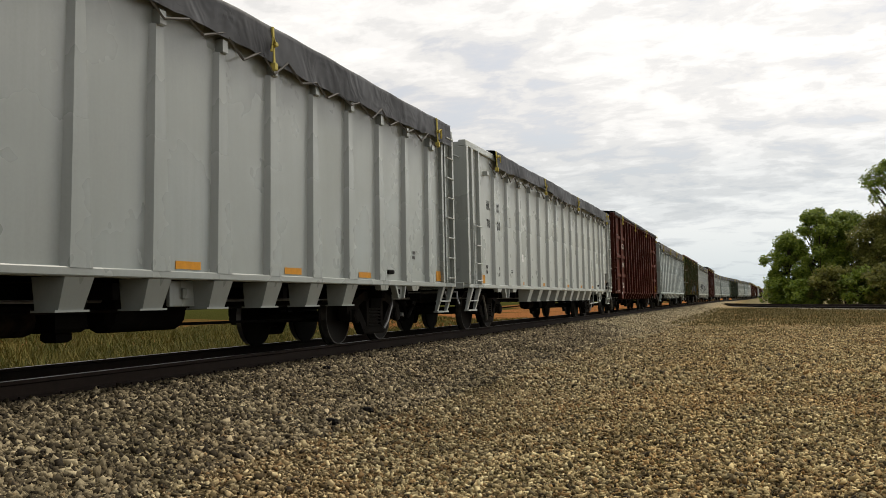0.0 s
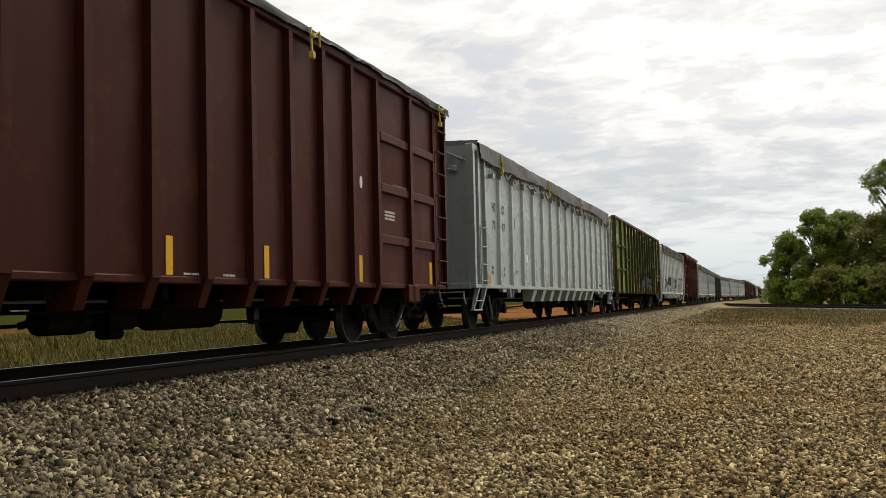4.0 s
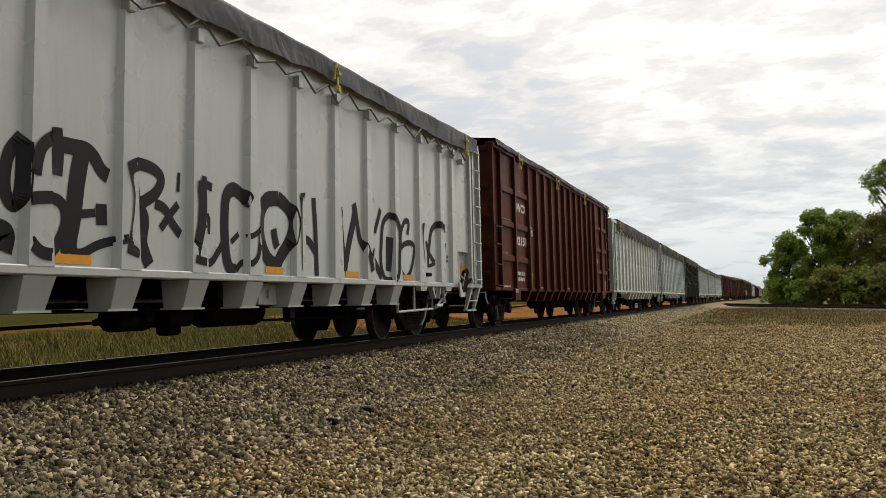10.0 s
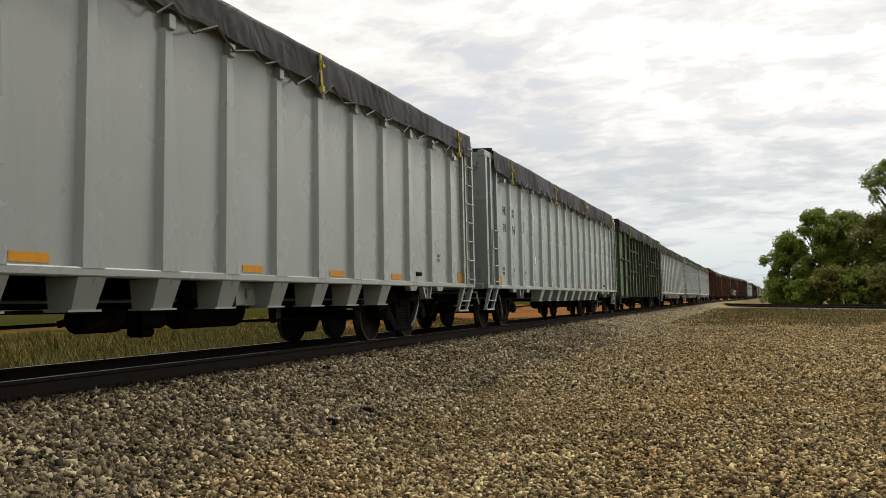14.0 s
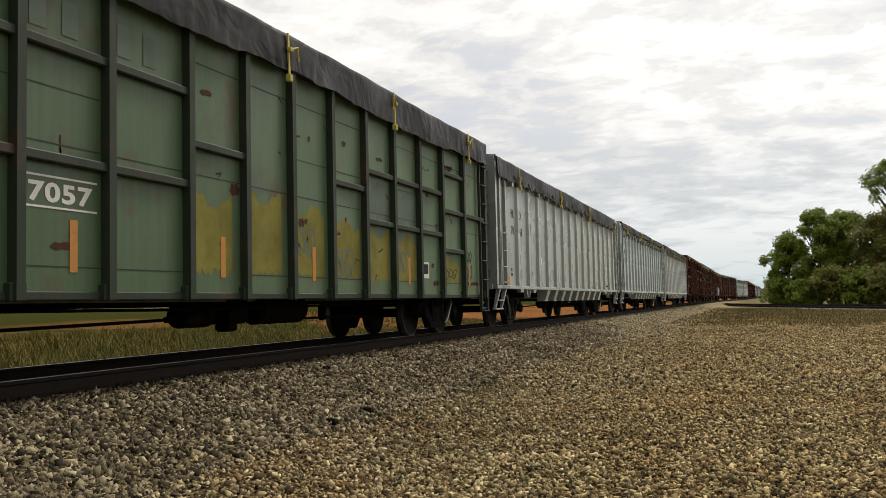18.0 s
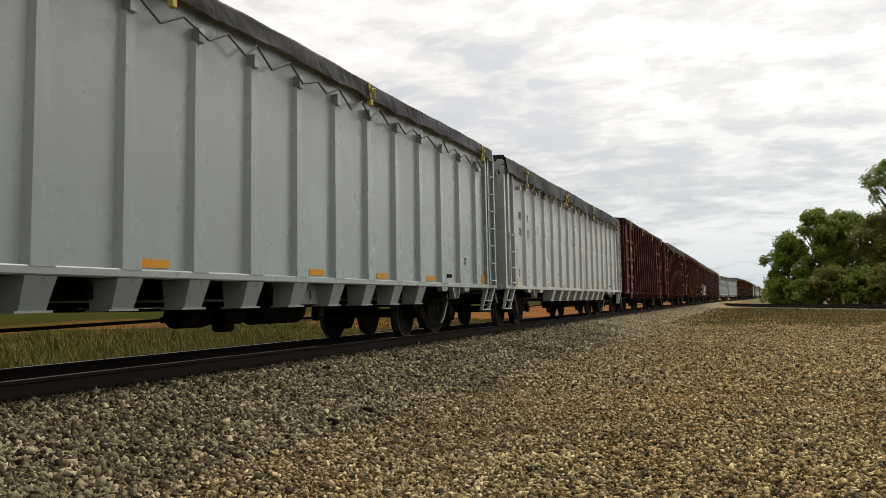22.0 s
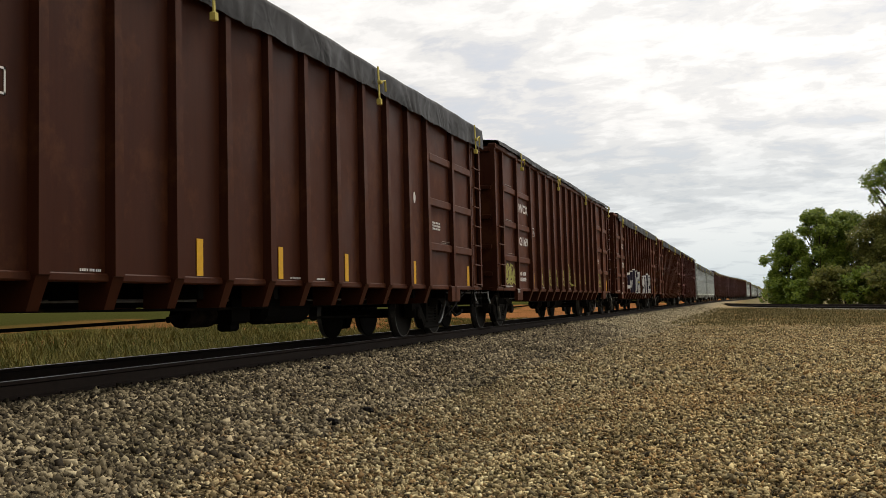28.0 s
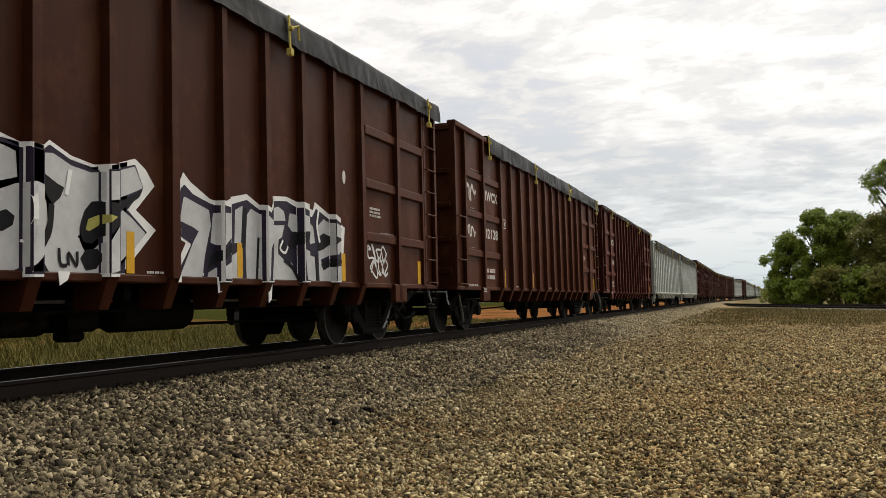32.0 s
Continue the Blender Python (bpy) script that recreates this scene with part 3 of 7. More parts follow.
def end_drape(y, low, top, half_width, rng):
    """The tarpaulin's bunched end, hanging over the end sheet in folds."""
    rows = []
    n = 26
    ph = rng.uniform(0, 6)
    for i in range(n + 1):
        x = -half_width + 2 * half_width * i / n
        hang = low + 0.10 * math.sin(2.7 * x + ph) + 0.05 * math.sin(9 * x + ph)
        col = []
        for h in (0.0, 0.25, 0.5, 0.75, 1.0):
            z = top + (hang - top) * h
            col.append((x + 0.02 * math.sin(7 * h + 5 * x), y - 0.03 - 0.05 * h * (0.5 + 0.5 * math.sin(13 * x + ph + 2 * h)) - 0.02 * math.sin(31 * x), z + (0.05 - 0.05 * x * x / half_width ** 2) * (1 - h)))
        rows.append(col)
    return Mesh().grid(rows)


# ---- tall ribbed gondola in grey or white ----
HK_L = 20.13
HK_RIBS = [2.22 + 1.176 * k for k in range(15)]
HK_SIDE = 1.545


def hk_depth(y):
    """Surface of the side at y metres behind the front end."""
    d = min(abs(y - r) for r in HK_RIBS)
    return HK_SIDE + (0.074 if d < 0.125 else max(0.0, 0.074 * (1 - (d - 0.125) / 0.06)))


def hk_rib(sg):
    s = Mesh()
    rows = []
    for z, wb, wf, dp in ((1.02, 0.205, 0.150, 0.074), (2.2, 0.155, 0.105, 0.066), (3.56, 0.105, 0.060, 0.058)):
        rows.append([(sg * HK_SIDE, -wb, z), (sg * (HK_SIDE + dp), -wf, z), (sg * (HK_SIDE + dp), wf, z), (sg * HK_SIDE, wb, z)])
    s.tube_rings(rows)
    s.box(min(sg * HK_SIDE, sg * (HK_SIDE + 0.10)), max(sg * HK_SIDE, sg * (HK_SIDE + 0.10)), -0.055, 0.055, 3.55, 3.72, 0.015)
    return s


def hk_gusset(sg):
    s = Mesh()
    a, b = sg * 1.60, sg * 1.50
    s.hexa([(sg * 1.28, -0.20, 0.64), (b, -0.16, 0.64), (b, 0.16, 0.64), (sg * 1.28, 0.20, 0.64), (sg * 1.28, -0.24, 0.94), (a, -0.19, 0.94), (a, 0.19, 0.94), (sg * 1.28, 0.24, 0.94)])
    s.box(min(sg * 1.25, sg * 1.52), max(sg * 1.25, sg * 1.52), -0.22, 0.22, 0.625, 0.645)
    return s


def hk_gondola(paint, tarp, seed, label, number, hem=3.74, tarp_from=1.75, recess=False, reflector=None, tarp_top=4.18, bare=0.25, straps=(2.2, 7.5, 12.7, 19.0)):
    """Built with its front end at y = -half; y in the notes below runs from the front end."""
    rng = random.Random(seed)
    reflector = reflector or ORANGE
    car = thing("gondola_car", label, "railway wagon", "freight wagons in the train")
    half = HK_L / 2
    key = paint.name
    if key not in HK_CACHE:
        d = {}
        d["rib"] = [hk_rib(sg).data("rib", paint) for sg in (1, -1)]
        d["gusset"] = [hk_gusset(sg).data("gusset", paint) for sg in (1, -1)]
        d["tab"] = Mesh().hexa([(1.50, -0.13, 0.865), (1.60, -0.13, 0.865), (1.60, 0.13, 0.865), (1.50, 0.13, 0.865), (1.50, -0.19, 0.945), (1.61, -0.19, 0.945), (1.61, 0.19, 0.945), (1.50, 0.19, 0.945)]).data("tab", paint)
        b = Mesh()
        b.slab([(-0.30, 0.945), (-0.16, 0.73), (0.17, 0.73), (0.26, 0.945)], 1.50, 1.53)
        b.slab([(-0.30, 0.945), (-0.16, 0.73), (-0.13, 0.73), (-0.22, 0.945)], 1.53, 1.60)
        b.slab([(0.20, 0.945), (0.14, 0.73), (0.17, 0.73), (0.26, 0.945)], 1.53, 1.58)
        d["pad"] = b.data("bolster_plate", paint)
        # no opening is cut: a black plate stands in for the hole's shade
        d["hole"] = Mesh().box(1.53, 1.536, -0.05, 0.07, 0.80, 0.89).data("jack_hole", UNDER)
        d["short"] = ladder_mesh(paint, 0.44, 0.90, HK_SIDE + 0.05, (1.10, 1.47, 1.86, 2.28), 1.03, 2.34)
        d["stile"] = Mesh().box(HK_SIDE, HK_SIDE + 0.075, 0.86, 0.94, 1.03, 3.98, 0.008).data("corner_stile", paint)
        d["tall"] = ladder_mesh(paint, HK_L - 0.58, HK_L - 0.10, HK_SIDE + 0.05, [1.12 + 0.395 * k for k in range(8)], 1.03, 3.98, 0.035)
        st = Mesh()
        for dy in (0, 0.56):
            st.hexa([(1.48, 0.06 + dy, 0.47), (1.53, 0.06 + dy, 0.47), (1.53, 0.13 + dy, 0.47), (1.48, 0.13 + dy, 0.47), (1.50, 0.28 + dy, 0.96), (1.60, 0.28 + dy, 0.96), (1.60, 0.40 + dy, 0.96), (1.50, 0.40 + dy, 0.96)])
        st.box(1.46, 1.56, 0.06, 0.70, 0.455, 0.485), st.box(1.47, 1.57, 0.16, 0.80, 0.66, 0.685)
        d["step"] = st.data("stirrup_step", paint)
        HK_CACHE[key] = d
    d = HK_CACHE[key]
    base = pose(0, -half, 0)
    hole = (18.46, 19.53, 1.04, 1.69) if recess else None
    for sg in (1, -1):
        s = Mesh()
        x0, x1 = sorted((sg * HK_SIDE, sg * (HK_SIDE - 0.05)))
        if hole and sg == 1:
            ya, yb, _, zb = hole
            for p in (Mesh().box(x0, x1, yb, HK_L - 0.02, 1.0, 4.0), Mesh().slab([(ya, zb - 0.14), (ya + 0.24, zb), (yb - 0.05, zb), (yb, zb - 0.06), (yb, 4.0), (ya, 4.0)], x0, x1)):
                part("side_sheet", p, paint, car, at=base)
            s.box(x0, x1, 0.02, ya, 1.0, 4.0)
            recess_box = Mesh().box(x0 - 0.06, x0 - 0.03, ya, yb, 1.0, zb).box(x0 - 0.06, x1 - 0.06, ya, yb, 0.98, 1.0)
            recess_box.box(x0 - 0.06, x0, yb, yb + 0.03, 1.0, zb).box(x0 - 0.06, x0, ya - 0.03, ya, 1.0, zb).box(x0 - 0.06, x0, ya, yb, zb, zb + 0.03)
            part("recess", recess_box, paint, car, at=base)
        else:
            s.box(x0, x1, 0.02, HK_L - 0.02, 1.0, 4.0)
        part("side_sheet", s, paint, car, at=base)
        x0, x1 = sorted((sg * 1.40, sg * 1.615))
        part("side_sill", Mesh().box(x0, x1, 0, HK_L, 0.945, 1.03, 0.012), paint, car, at=base)
        x0, x1 = sorted((sg * 1.44, sg * 1.60))
        part("top_chord", Mesh().box(x0, x1, 0, HK_L, 3.96, 4.10, 0.015), paint, car, at=base)
        for k, y in enumerate(HK_RIBS):
            if hole and sg == 1 and hole[0] - 0.2 < y < hole[1] + 0.1:
                y = hole[0] - 0.22
            part("rib", d["rib"][0 if sg == 1 else 1], None, car, at=pose(0, y - half, 0))
            if 3 <= k <= 11:
                part("gusset", d["gusset"][0 if sg == 1 else 1], None, car, at=pose(0, y - half, 0))
    for y in (3.22, 17.18):
        part("bolster_plate", d["pad"], None, car, at=pose(0, y - half, 0))
        part("jack_hole", d["hole"], None, car, at=pose(0, y - half, 0))
        part("tab", d["tab"], None, car, at=pose(0, y - 0.78 - half, 0)), part("tab", d["tab"], None, car, at=pose(0, y + 0.65 - half, 0))
    for y0, y1 in ((0.014, 0.06), (HK_L - 0.06, HK_L - 0.014)):
        o = -0.09 if y0 < 1 else 0.05
        end = part("end_sheet", Mesh().box(-1.53, 1.53, y0, y1, 0.98, 4.06), paint, car, at=base)
        part("end_sill", Mesh().box(-1.50, 1.50, y0 + o, y0 + o + 0.09, 0.93, 1.06, 0.01), paint, end)
    for y0, w in ((0.0, 0.13), (0.36, 0.13), (HK_L - 0.13, 0.13), (HK_L - 0.76, 0.10)):
        part("corner_post", Mesh().box(1.44, HK_SIDE + 0.07, y0, y0 + w, 1.03, 3.96, 0.01), paint, car, at=base)
    add_ladder(car, d["short"], base), part("corner_stile", d["stile"], None, car, at=base), add_ladder(car, d["tall"], base)
    part("stirrup_step", d["step"], None, car, at=base)
    part("stirrup_step", d["step"], None, car, at=pose(0, half - 1.02, 0))
    part("bracket_plate", Mesh().box(1.30, 1.34, 10.97, 11.52, 0.66, 0.94, 0.01).box(1.34, 1.37, 11.18, 11.30, 0.74, 0.86, 0.01), paint, car, at=base)
    part("floor_plate", Mesh().box(-1.49, 1.49, 0.06, HK_L - 0.06, 0.97, 1.01), UNDER, car, at=base)
    s = Mesh().tube([(1.2, -0.05, 3.55), (0.2, -0.07, 3.55), (-1.2, -0.05, 3.55)], 0.02, 6)
    part("grab_rail", s, paint, car, at=base)
    part("tie_lug", Mesh().box(1.12, 1.24, -0.10, 0.01, 3.50, 3.62, 0.01), paint, car, at=base)
    for y in (1.49, HK_L - 1.35):
        part("tie_lug", Mesh().box(HK_SIDE, HK_SIDE + 0.12, y - 0.07, y + 0.07, 3.50, 3.60, 0.01), paint, car, at=base)
    part("end_brace", Mesh().tube([(1.45, -0.02, 3.72), (0.9, -0.03, 3.98)], 0.02, 6), paint, car, at=base)
    s = Mesh()
    s.tube([(0.75, -0.06, 3.93), (0.75, -0.12, 3.93)], 0.05, 10)
    s.tube([(0.75, -0.03, 3.93), (0.85, -0.05, 3.6)], 0.03, 6)
    part("tarp_crank", s, STEEL, car, at=base)
    x = HK_SIDE + 0.003
    write(car, "HK", LETTER_BLACK, x, 1.66 - half, 1.96 - half, 2.75, 2.965), write(car, "RX", LETTER_BLACK, x, 2.46 - half, 2.77 - half, 2.75, 2.965)
    write(car, number[:2], LETTER_BLACK, x, 1.66 - half, 1.93 - half, 2.325, 2.54), write(car, number[2:], LETTER_BLACK, x, 2.39 - half, 2.82 - half, 2.325, 2.54)
    for y0, y1, z0, z1, r in ((1.55, 1.72, 1.28, 1.47, 2), (2.35, 2.72, 1.24, 1.47, 2), (3.48, 3.95, 1.34, 1.42, 2), (17.73, 18.0, 1.43, 1.57, 2), (19.72, 19.85, 2.0, 2.14, 3)):
        bars(car, LETTER_GREY, x, y0 - half, y1 - half, z0, z1, r, rng)
    box = Mesh()
    for a in ((3.55, 3.80, 2.48, 2.50), (3.55, 3.80, 2.70, 2.72), (3.55, 3.57, 2.48, 2.72), (3.78, 3.80, 2.48, 2.72), (3.66, 3.69, 2.55, 2.65)):
        box.box(x, x + 0.003, a[0] - half, a[1] - half, a[2], a[3])
    part("stencil_box", box, LETTER_GREY, car)
    part("placard", Mesh().box(x, x + 0.006, 4.86 - half, 5.08 - half, 1.66, 1.86), SPRAY_WHITE, car, "small white paper placard")
    for k, y in enumerate((1.05, 4.65, 7.15, 10.78, 13.15, 15.50, 19.12)):
        if recess and k == 6:
            part("reflector", Mesh().box(1.468, 1.473, 19.01 - half, 19.43 - half, 1.225, 1.415), reflector, car)
            continue
        w, h = (0.36, 0.19) if k in (0, 6) else (0.46, 0.085)
        part("reflector", Mesh().box(x, x + 0.005, y - half, y + w - half, 1.055, 1.055 + h), reflector, car)
    part("jacking_lug", Mesh().box(x, x + 0.09, 16.52 - half, 16.76 - half, 1.13, 1.20, 0.015), UNDER, car)
    if recess:
        s = Mesh().slab([(18.66, 0.82), (18.86, 0.82), (19.03, 1.02), (19.09, 1.25), (18.98, 1.30), (18.86, 1.28), (18.71, 1.0)], 1.46, 1.535)
        s.tube([(1.50, 18.84, 1.27), (1.52, 19.0, 1.31), (1.51, 19.12, 1.25)], 0.03, 7).slab([(18.96, 1.0), (19.02, 0.97), (19.40, 1.11), (19.36, 1.15), (19.05, 1.08)], 1.48, 1.515)
        gear = part("hand_brake", s, UNDER, car, "black hand brake gear in a cut-out", at=base @ pose(0.145, -0.17, 0))
        part("lever_grip", Mesh().slab([(19.34, 1.16), (19.39, 1.17), (19.51, 1.07), (19.47, 1.05)], 1.475, 1.525), paint, gear)
        part("brake_blade", Mesh().slab([(18.61, 0.97), (18.65, 0.96), (18.84, 1.22), (18.80, 1.24)], 1.536, 1.552).tube([(1.54, 18.54, 1.16), (1.55, 18.62, 1.12), (1.55, 18.72, 1.09)], 0.026, 6), STEEL, gear)
        part("brake_shoe", Mesh().slab([(18.38, 1.04), (18.50, 1.04), (18.55, 0.92), (18.62, 0.84), (18.78, 0.84), (18.75, 0.75), (18.46, 0.75)], 1.655, 1.69), paint, car, at=base @ pose(0, -0.13, 0))
        hose = Mesh().tube([(0.9, 17.3, 0.66), (1.0, 17.8, 0.46), (1.0, 18.6, 0.40), (1.0, 19.0, 0.46), (0.9, 19.25, 0.66)], 0.025, 6).tube([(1.0, 18.72, 0.60), (1.02, 18.78, 0.46), (1.0, 18.95, 0.44)], 0.02, 6)
        part("air_hose", hose, UNDER, car, at=base)
        cage = Mesh().tube([(1.50, 15.34, 0.93), (1.50, 15.33, 0.50), (1.50, 17.13, 0.53), (1.50, 17.13, 0.93)], 0.024, 6).tube([(1.50, 16.15, 0.93), (1.50, 16.15, 0.51)], 0.024, 6)
        cage.tube([(1.50, 17.28, 0.53), (1.50, 17.98, 0.84)], 0.022, 6).tube([(1.52, 17.28, 0.58), (1.53, 17.55, 0.59), (1.53, 17.75, 0.65), (1.53, 17.66, 0.92)], 0.036, 6)
        part("pipe_cage", cage, paint, car, "white tubular guard beside the truck", at=base)
        part("brake_chain", Mesh().tube([(1.56, 19.40, 1.28), (1.57, 19.56, 1.16), (1.55, 19.56, 1.02)], 0.025, 6), STEEL, car, at=base)
    t = tarp_shape(tarp_from - half, half - bare, hem, tarp_top, HK_SIDE + 0.09, rng)
    cover = part("tarpaulin", t, tarp, car, "creased tarpaulin tied over the top", smooth=True)
    if tarp_from > 1.0:
        t = tarp_shape(0.55 - half, tarp_from + 0.1 - half, 4.06, 4.10, 1.50, rng, 0.05, 0.02)
        part("tarpaulin_flap", t, tarp, car, smooth=True)
    if tarp_from < 1.0:
        part("tarpaulin_end", end_drape(tarp_from - half - 0.02, tarp_top - 0.42, tarp_top + 0.03, HK_SIDE + 0.07, rng), tarp, car, "bunched end of the tarpaulin", smooth=True)
        for x0, x1 in ((1.45, 1.15), (1.15, 0.75)):
            part("rope", Mesh().tube([(x0, -half - 0.05, tarp_top - 0.35), ((x0 + x1) / 2, -half - 0.07, 3.45), (x1, -half - 0.06, tarp_top - 0.38)], 0.011, 4), ROPE, cover)
    part("rope", rope_shape(1.6 - half, half - 0.6, 3.60, 3.76, HK_SIDE + 0.11, 1.1536), ROPE, cover)
    for y in straps:
        part("strap", strap_shape(y - half, hem - 0.04, tarp_top - 0.02, HK_SIDE + 0.08, rng), STRAP, cover, "yellow tie-down strap")
    running_gear(car, half, 3.2, 2.95)
    return car


HK_CACHE = {}


# ---- brown wood-chip gondola with panelled ends ----
MW_L = 17.8
MW_RIBS = [3.47 + 0.979 * k for k in range(12)]
MW_POSTS = (2.0, 15.76)
MW_SIDE = 1.53


def mw_depth(y):
    d = min(abs(y - r) for r in MW_RIBS + list(MW_POSTS))
    return MW_SIDE + (0.112 if d < 0.072 else max(0.0, 0.112 * (1 - (d - 0.072) / 0.02)))


MW_CACHE = {}


def mw_gondola(paint, tarp, seed, label, number, hem=4.30, tarp_top=4.47, tarp_from=0.2, tarp_to=17.9, straps=(2.3, 7.0, 11.8, 17.2)):
    rng = random.Random(seed)
    car = thing("woodchip_gondola", label, "railway wagon", "freight wagons in the train")
    half = MW_L / 2
    base = pose(0, -half, 0)
    if paint.name not in MW_CACHE:
        d = {}
        d["rib"], d["gusset"], d["post"] = [], [], []
        for sg in (1, -1):
            s = Mesh().tube_rings([[(sg * MW_SIDE, -w, z), (sg * (MW_SIDE + dp), -w * 0.8, z), (sg * (MW_SIDE + dp), w * 0.8, z), (sg * MW_SIDE, w, z)] for z, w, dp in ((0.95, 0.085, 0.11), (2.6, 0.075, 0.10), (4.28, 0.065, 0.085))])
            d["rib"].append(s.data("rib", paint))
            s = Mesh().hexa([(sg * 1.20, -0.05, 0.64), (sg * 1.50, -0.06, 0.64), (sg * 1.50, 0.08, 0.64), (sg * 1.20, 0.06, 0.64), (sg * 1.20, -0.05, 0.96), (sg * 1.62, -0.07, 0.96), (sg * 1.62, 0.09, 0.96), (sg * 1.20, 0.06, 0.96)])
            d["gusset"].append(s.data("gusset", paint))
            x0, x1 = sorted((sg * MW_SIDE, sg * (MW_SIDE + 0.11)))
            d["post"].append(Mesh().box(x0, x1 - 0.02 * (sg == 1), -0.07, 0.05, 0.66, 4.30, 0.012).box(x0, x1 - 0.02 * (sg == 1), -0.26, 0.26, 0.66, 0.97, 0.02).data("bolster_post", paint))
        d["stiff"] = [Mesh().box(*sorted((sg * MW_SIDE, sg * (MW_SIDE + 0.05))), 0, 1.24, 0, 0.15, 0.015).data("panel_stiffener", paint) for sg in (1, -1)]
        d["corner"] = [Mesh().box(*sorted((sg * (MW_SIDE - 0.06), sg * (MW_SIDE + 0.05))), 0, 0.08, 0.96, 4.30, 0.01).data("corner_post", paint) for sg in (1, -1)]
        d["short"] = ladder_mesh(paint, 0.06, 0.68, MW_SIDE + 0.02, (1.02, 1.52, 2.0, 2.42), 0.98, 2.46, 0.025)
        d["tall"] = ladder_mesh(paint, MW_L - 0.66, MW_L - 0.08, MW_SIDE + 0.02, [1.02 + 0.42 * k for k in range(8)], 0.98, 4.2, 0.035)
        d["grab"] = Mesh().tube([(1.05, -0.02, 0), (1.05, -0.09, 0), (0.55, -0.09, 0), (0.55, -0.02, 0)], 0.014, 6).data("grab_iron", paint)
        st = Mesh().tube([(1.55, 0.08, 0.96), (1.56, 0.08, 0.55), (1.56, 0.60, 0.55), (1.55, 0.60, 0.96)], 0.018, 6)
        d["step"] = st.data("stirrup_step", UNDER)
        MW_CACHE[paint.name] = d
    d = MW_CACHE[paint.name]
    for i, sg in enumerate((1, -1)):
        x0, x1 = sorted((sg * MW_SIDE, sg * (MW_SIDE - 0.06)))
        part("side_sheet", Mesh().box(x0, x1, 0.72, MW_L - 0.72, 0.96, 4.34), paint, car, at=base)
        a, b = sorted((sg * (MW_SIDE - 0.10), sg * (MW_SIDE - 0.04)))
        for y0, y1 in ((0.04, 0.73), (MW_L - 0.73, MW_L - 0.04)):
            part("corner_sheet", Mesh().box(a, b, y0, y1, 0.96, 4.34), paint, car, at=base)
        x0, x1 = sorted((sg * 1.42, sg * 1.60))
        part("top_chord", Mesh().box(x0, x1, 0, MW_L, 4.28, 4.40, 0.015), paint, car, at=base)
        x0, x1 = sorted((sg * 1.36, sg * 1.56))
        part("side_sill", Mesh().box(x0, x1, 0, MW_L, 0.90, 0.98, 0.012), paint, car, at=base)
        for y in MW_RIBS:
            part("rib", d["rib"][i], None, car, at=pose(0, y - half, 0))
            part("gusset", d["gusset"][i], None, car, at=pose(0, y - half, 0))
        for y in MW_POSTS:
            part("bolster_post", d["post"][i], None, car, at=pose(0, y - half, 0))
        for y0 in (0.71, 2.13, MW_L - 3.36, MW_L - 1.93):
            for z in (1.63, 2.48, 3.33):
                part("panel_stiffener", d["stiff"][i], None, car, at=pose(0, y0 - half, z))
        for y0 in (0.0, 0.70, MW_L - 0.78, MW_L - 0.08):
            part("corner_post", d["corner"][i], None, car, at=pose(0, y0 - half, 0))
    for y0, y1, o in ((0.014, 0.06, -0.06), (MW_L - 0.06, MW_L - 0.014, 0.05)):
        end = part("end_sheet", Mesh().box(-1.47, 1.47, y0, y1, 0.92, 4.34), paint, car, at=base)
        for z in (1.25, 1.9, 2.6, 3.3, 4.2):
            part("end_stiffener", Mesh().box(-1.46, 1.46, y0 + o, y0 + o + 0.06, z, z + 0.1, 0.01), paint, end)
        for x0, x1 in ((-0.1, 0.1), (0.75, 0.87)):
            part("end_post", Mesh().box(x0, x1, y0 + o - 0.012, y0 + o + 0.07, 0.95, 4.3, 0.01), paint, end)
    part("floor_plate", Mesh().box(-1.46, 1.46, 0.06, MW_L - 0.06, 0.93, 0.97), UNDER, car, at=base)
    add_ladder(car, d["short"], base), add_ladder(car, d["tall"], base)
    for z in (1.3, 1.75, 2.2, 2.65):
        part("grab_iron", d["grab"], None, car, at=base @ pose(0, 0, z))
    part("stirrup_step", d["step"], None, car, at=base), part("stirrup_step", d["step"], None, car, at=pose(0, half - 0.68, 0))
    x = MW_SIDE + 0.003
    write(car, "MWCX", LETTER_WHITE, x, 2.17 - half, 3.38 - half, 2.955, 3.185), write(car, number[:3] + (" " if number == "102225" else "") + number[3:], LETTER_WHITE, x, 2.08 - half, 3.35 - half, 2.09, 2.32)
    write(car, "MWCX", LETTER_WHITE, 0, 0, 0.5, 0, 0.11).matrix_basis = Matrix(((0, 1, 0, 0.42), (-1, 0, 0, -half - 0.065), (0, 0, 1, 3.75), (0, 0, 0, 1)))
    write(car, number, LETTER_WHITE, 0, 0, 0.5, 0, 0.10).matrix_basis = Matrix(((0, 1, 0, 0.42), (-1, 0, 0, -half - 0.065), (0, 0, 1, 3.57), (0, 0, 0, 1)))
    if number == "102225":
        for text, y0, y1, z in (("LD LMT", 2.24, 2.66, 1.33), ("204300", 2.76, 3.12, 1.33), ("LT WT", 2.24, 2.58, 1.18), ("81 700", 2.80, 3.12, 1.18)):
            write(car, text, LETTER_WHITE, x, y0 - half, y1 - half, z, z + 0.085)
    else:
        bars(car, LETTER_WHITE, x, 2.28 - half, 3.1 - half, 1.16, 1.40, 2, rng)
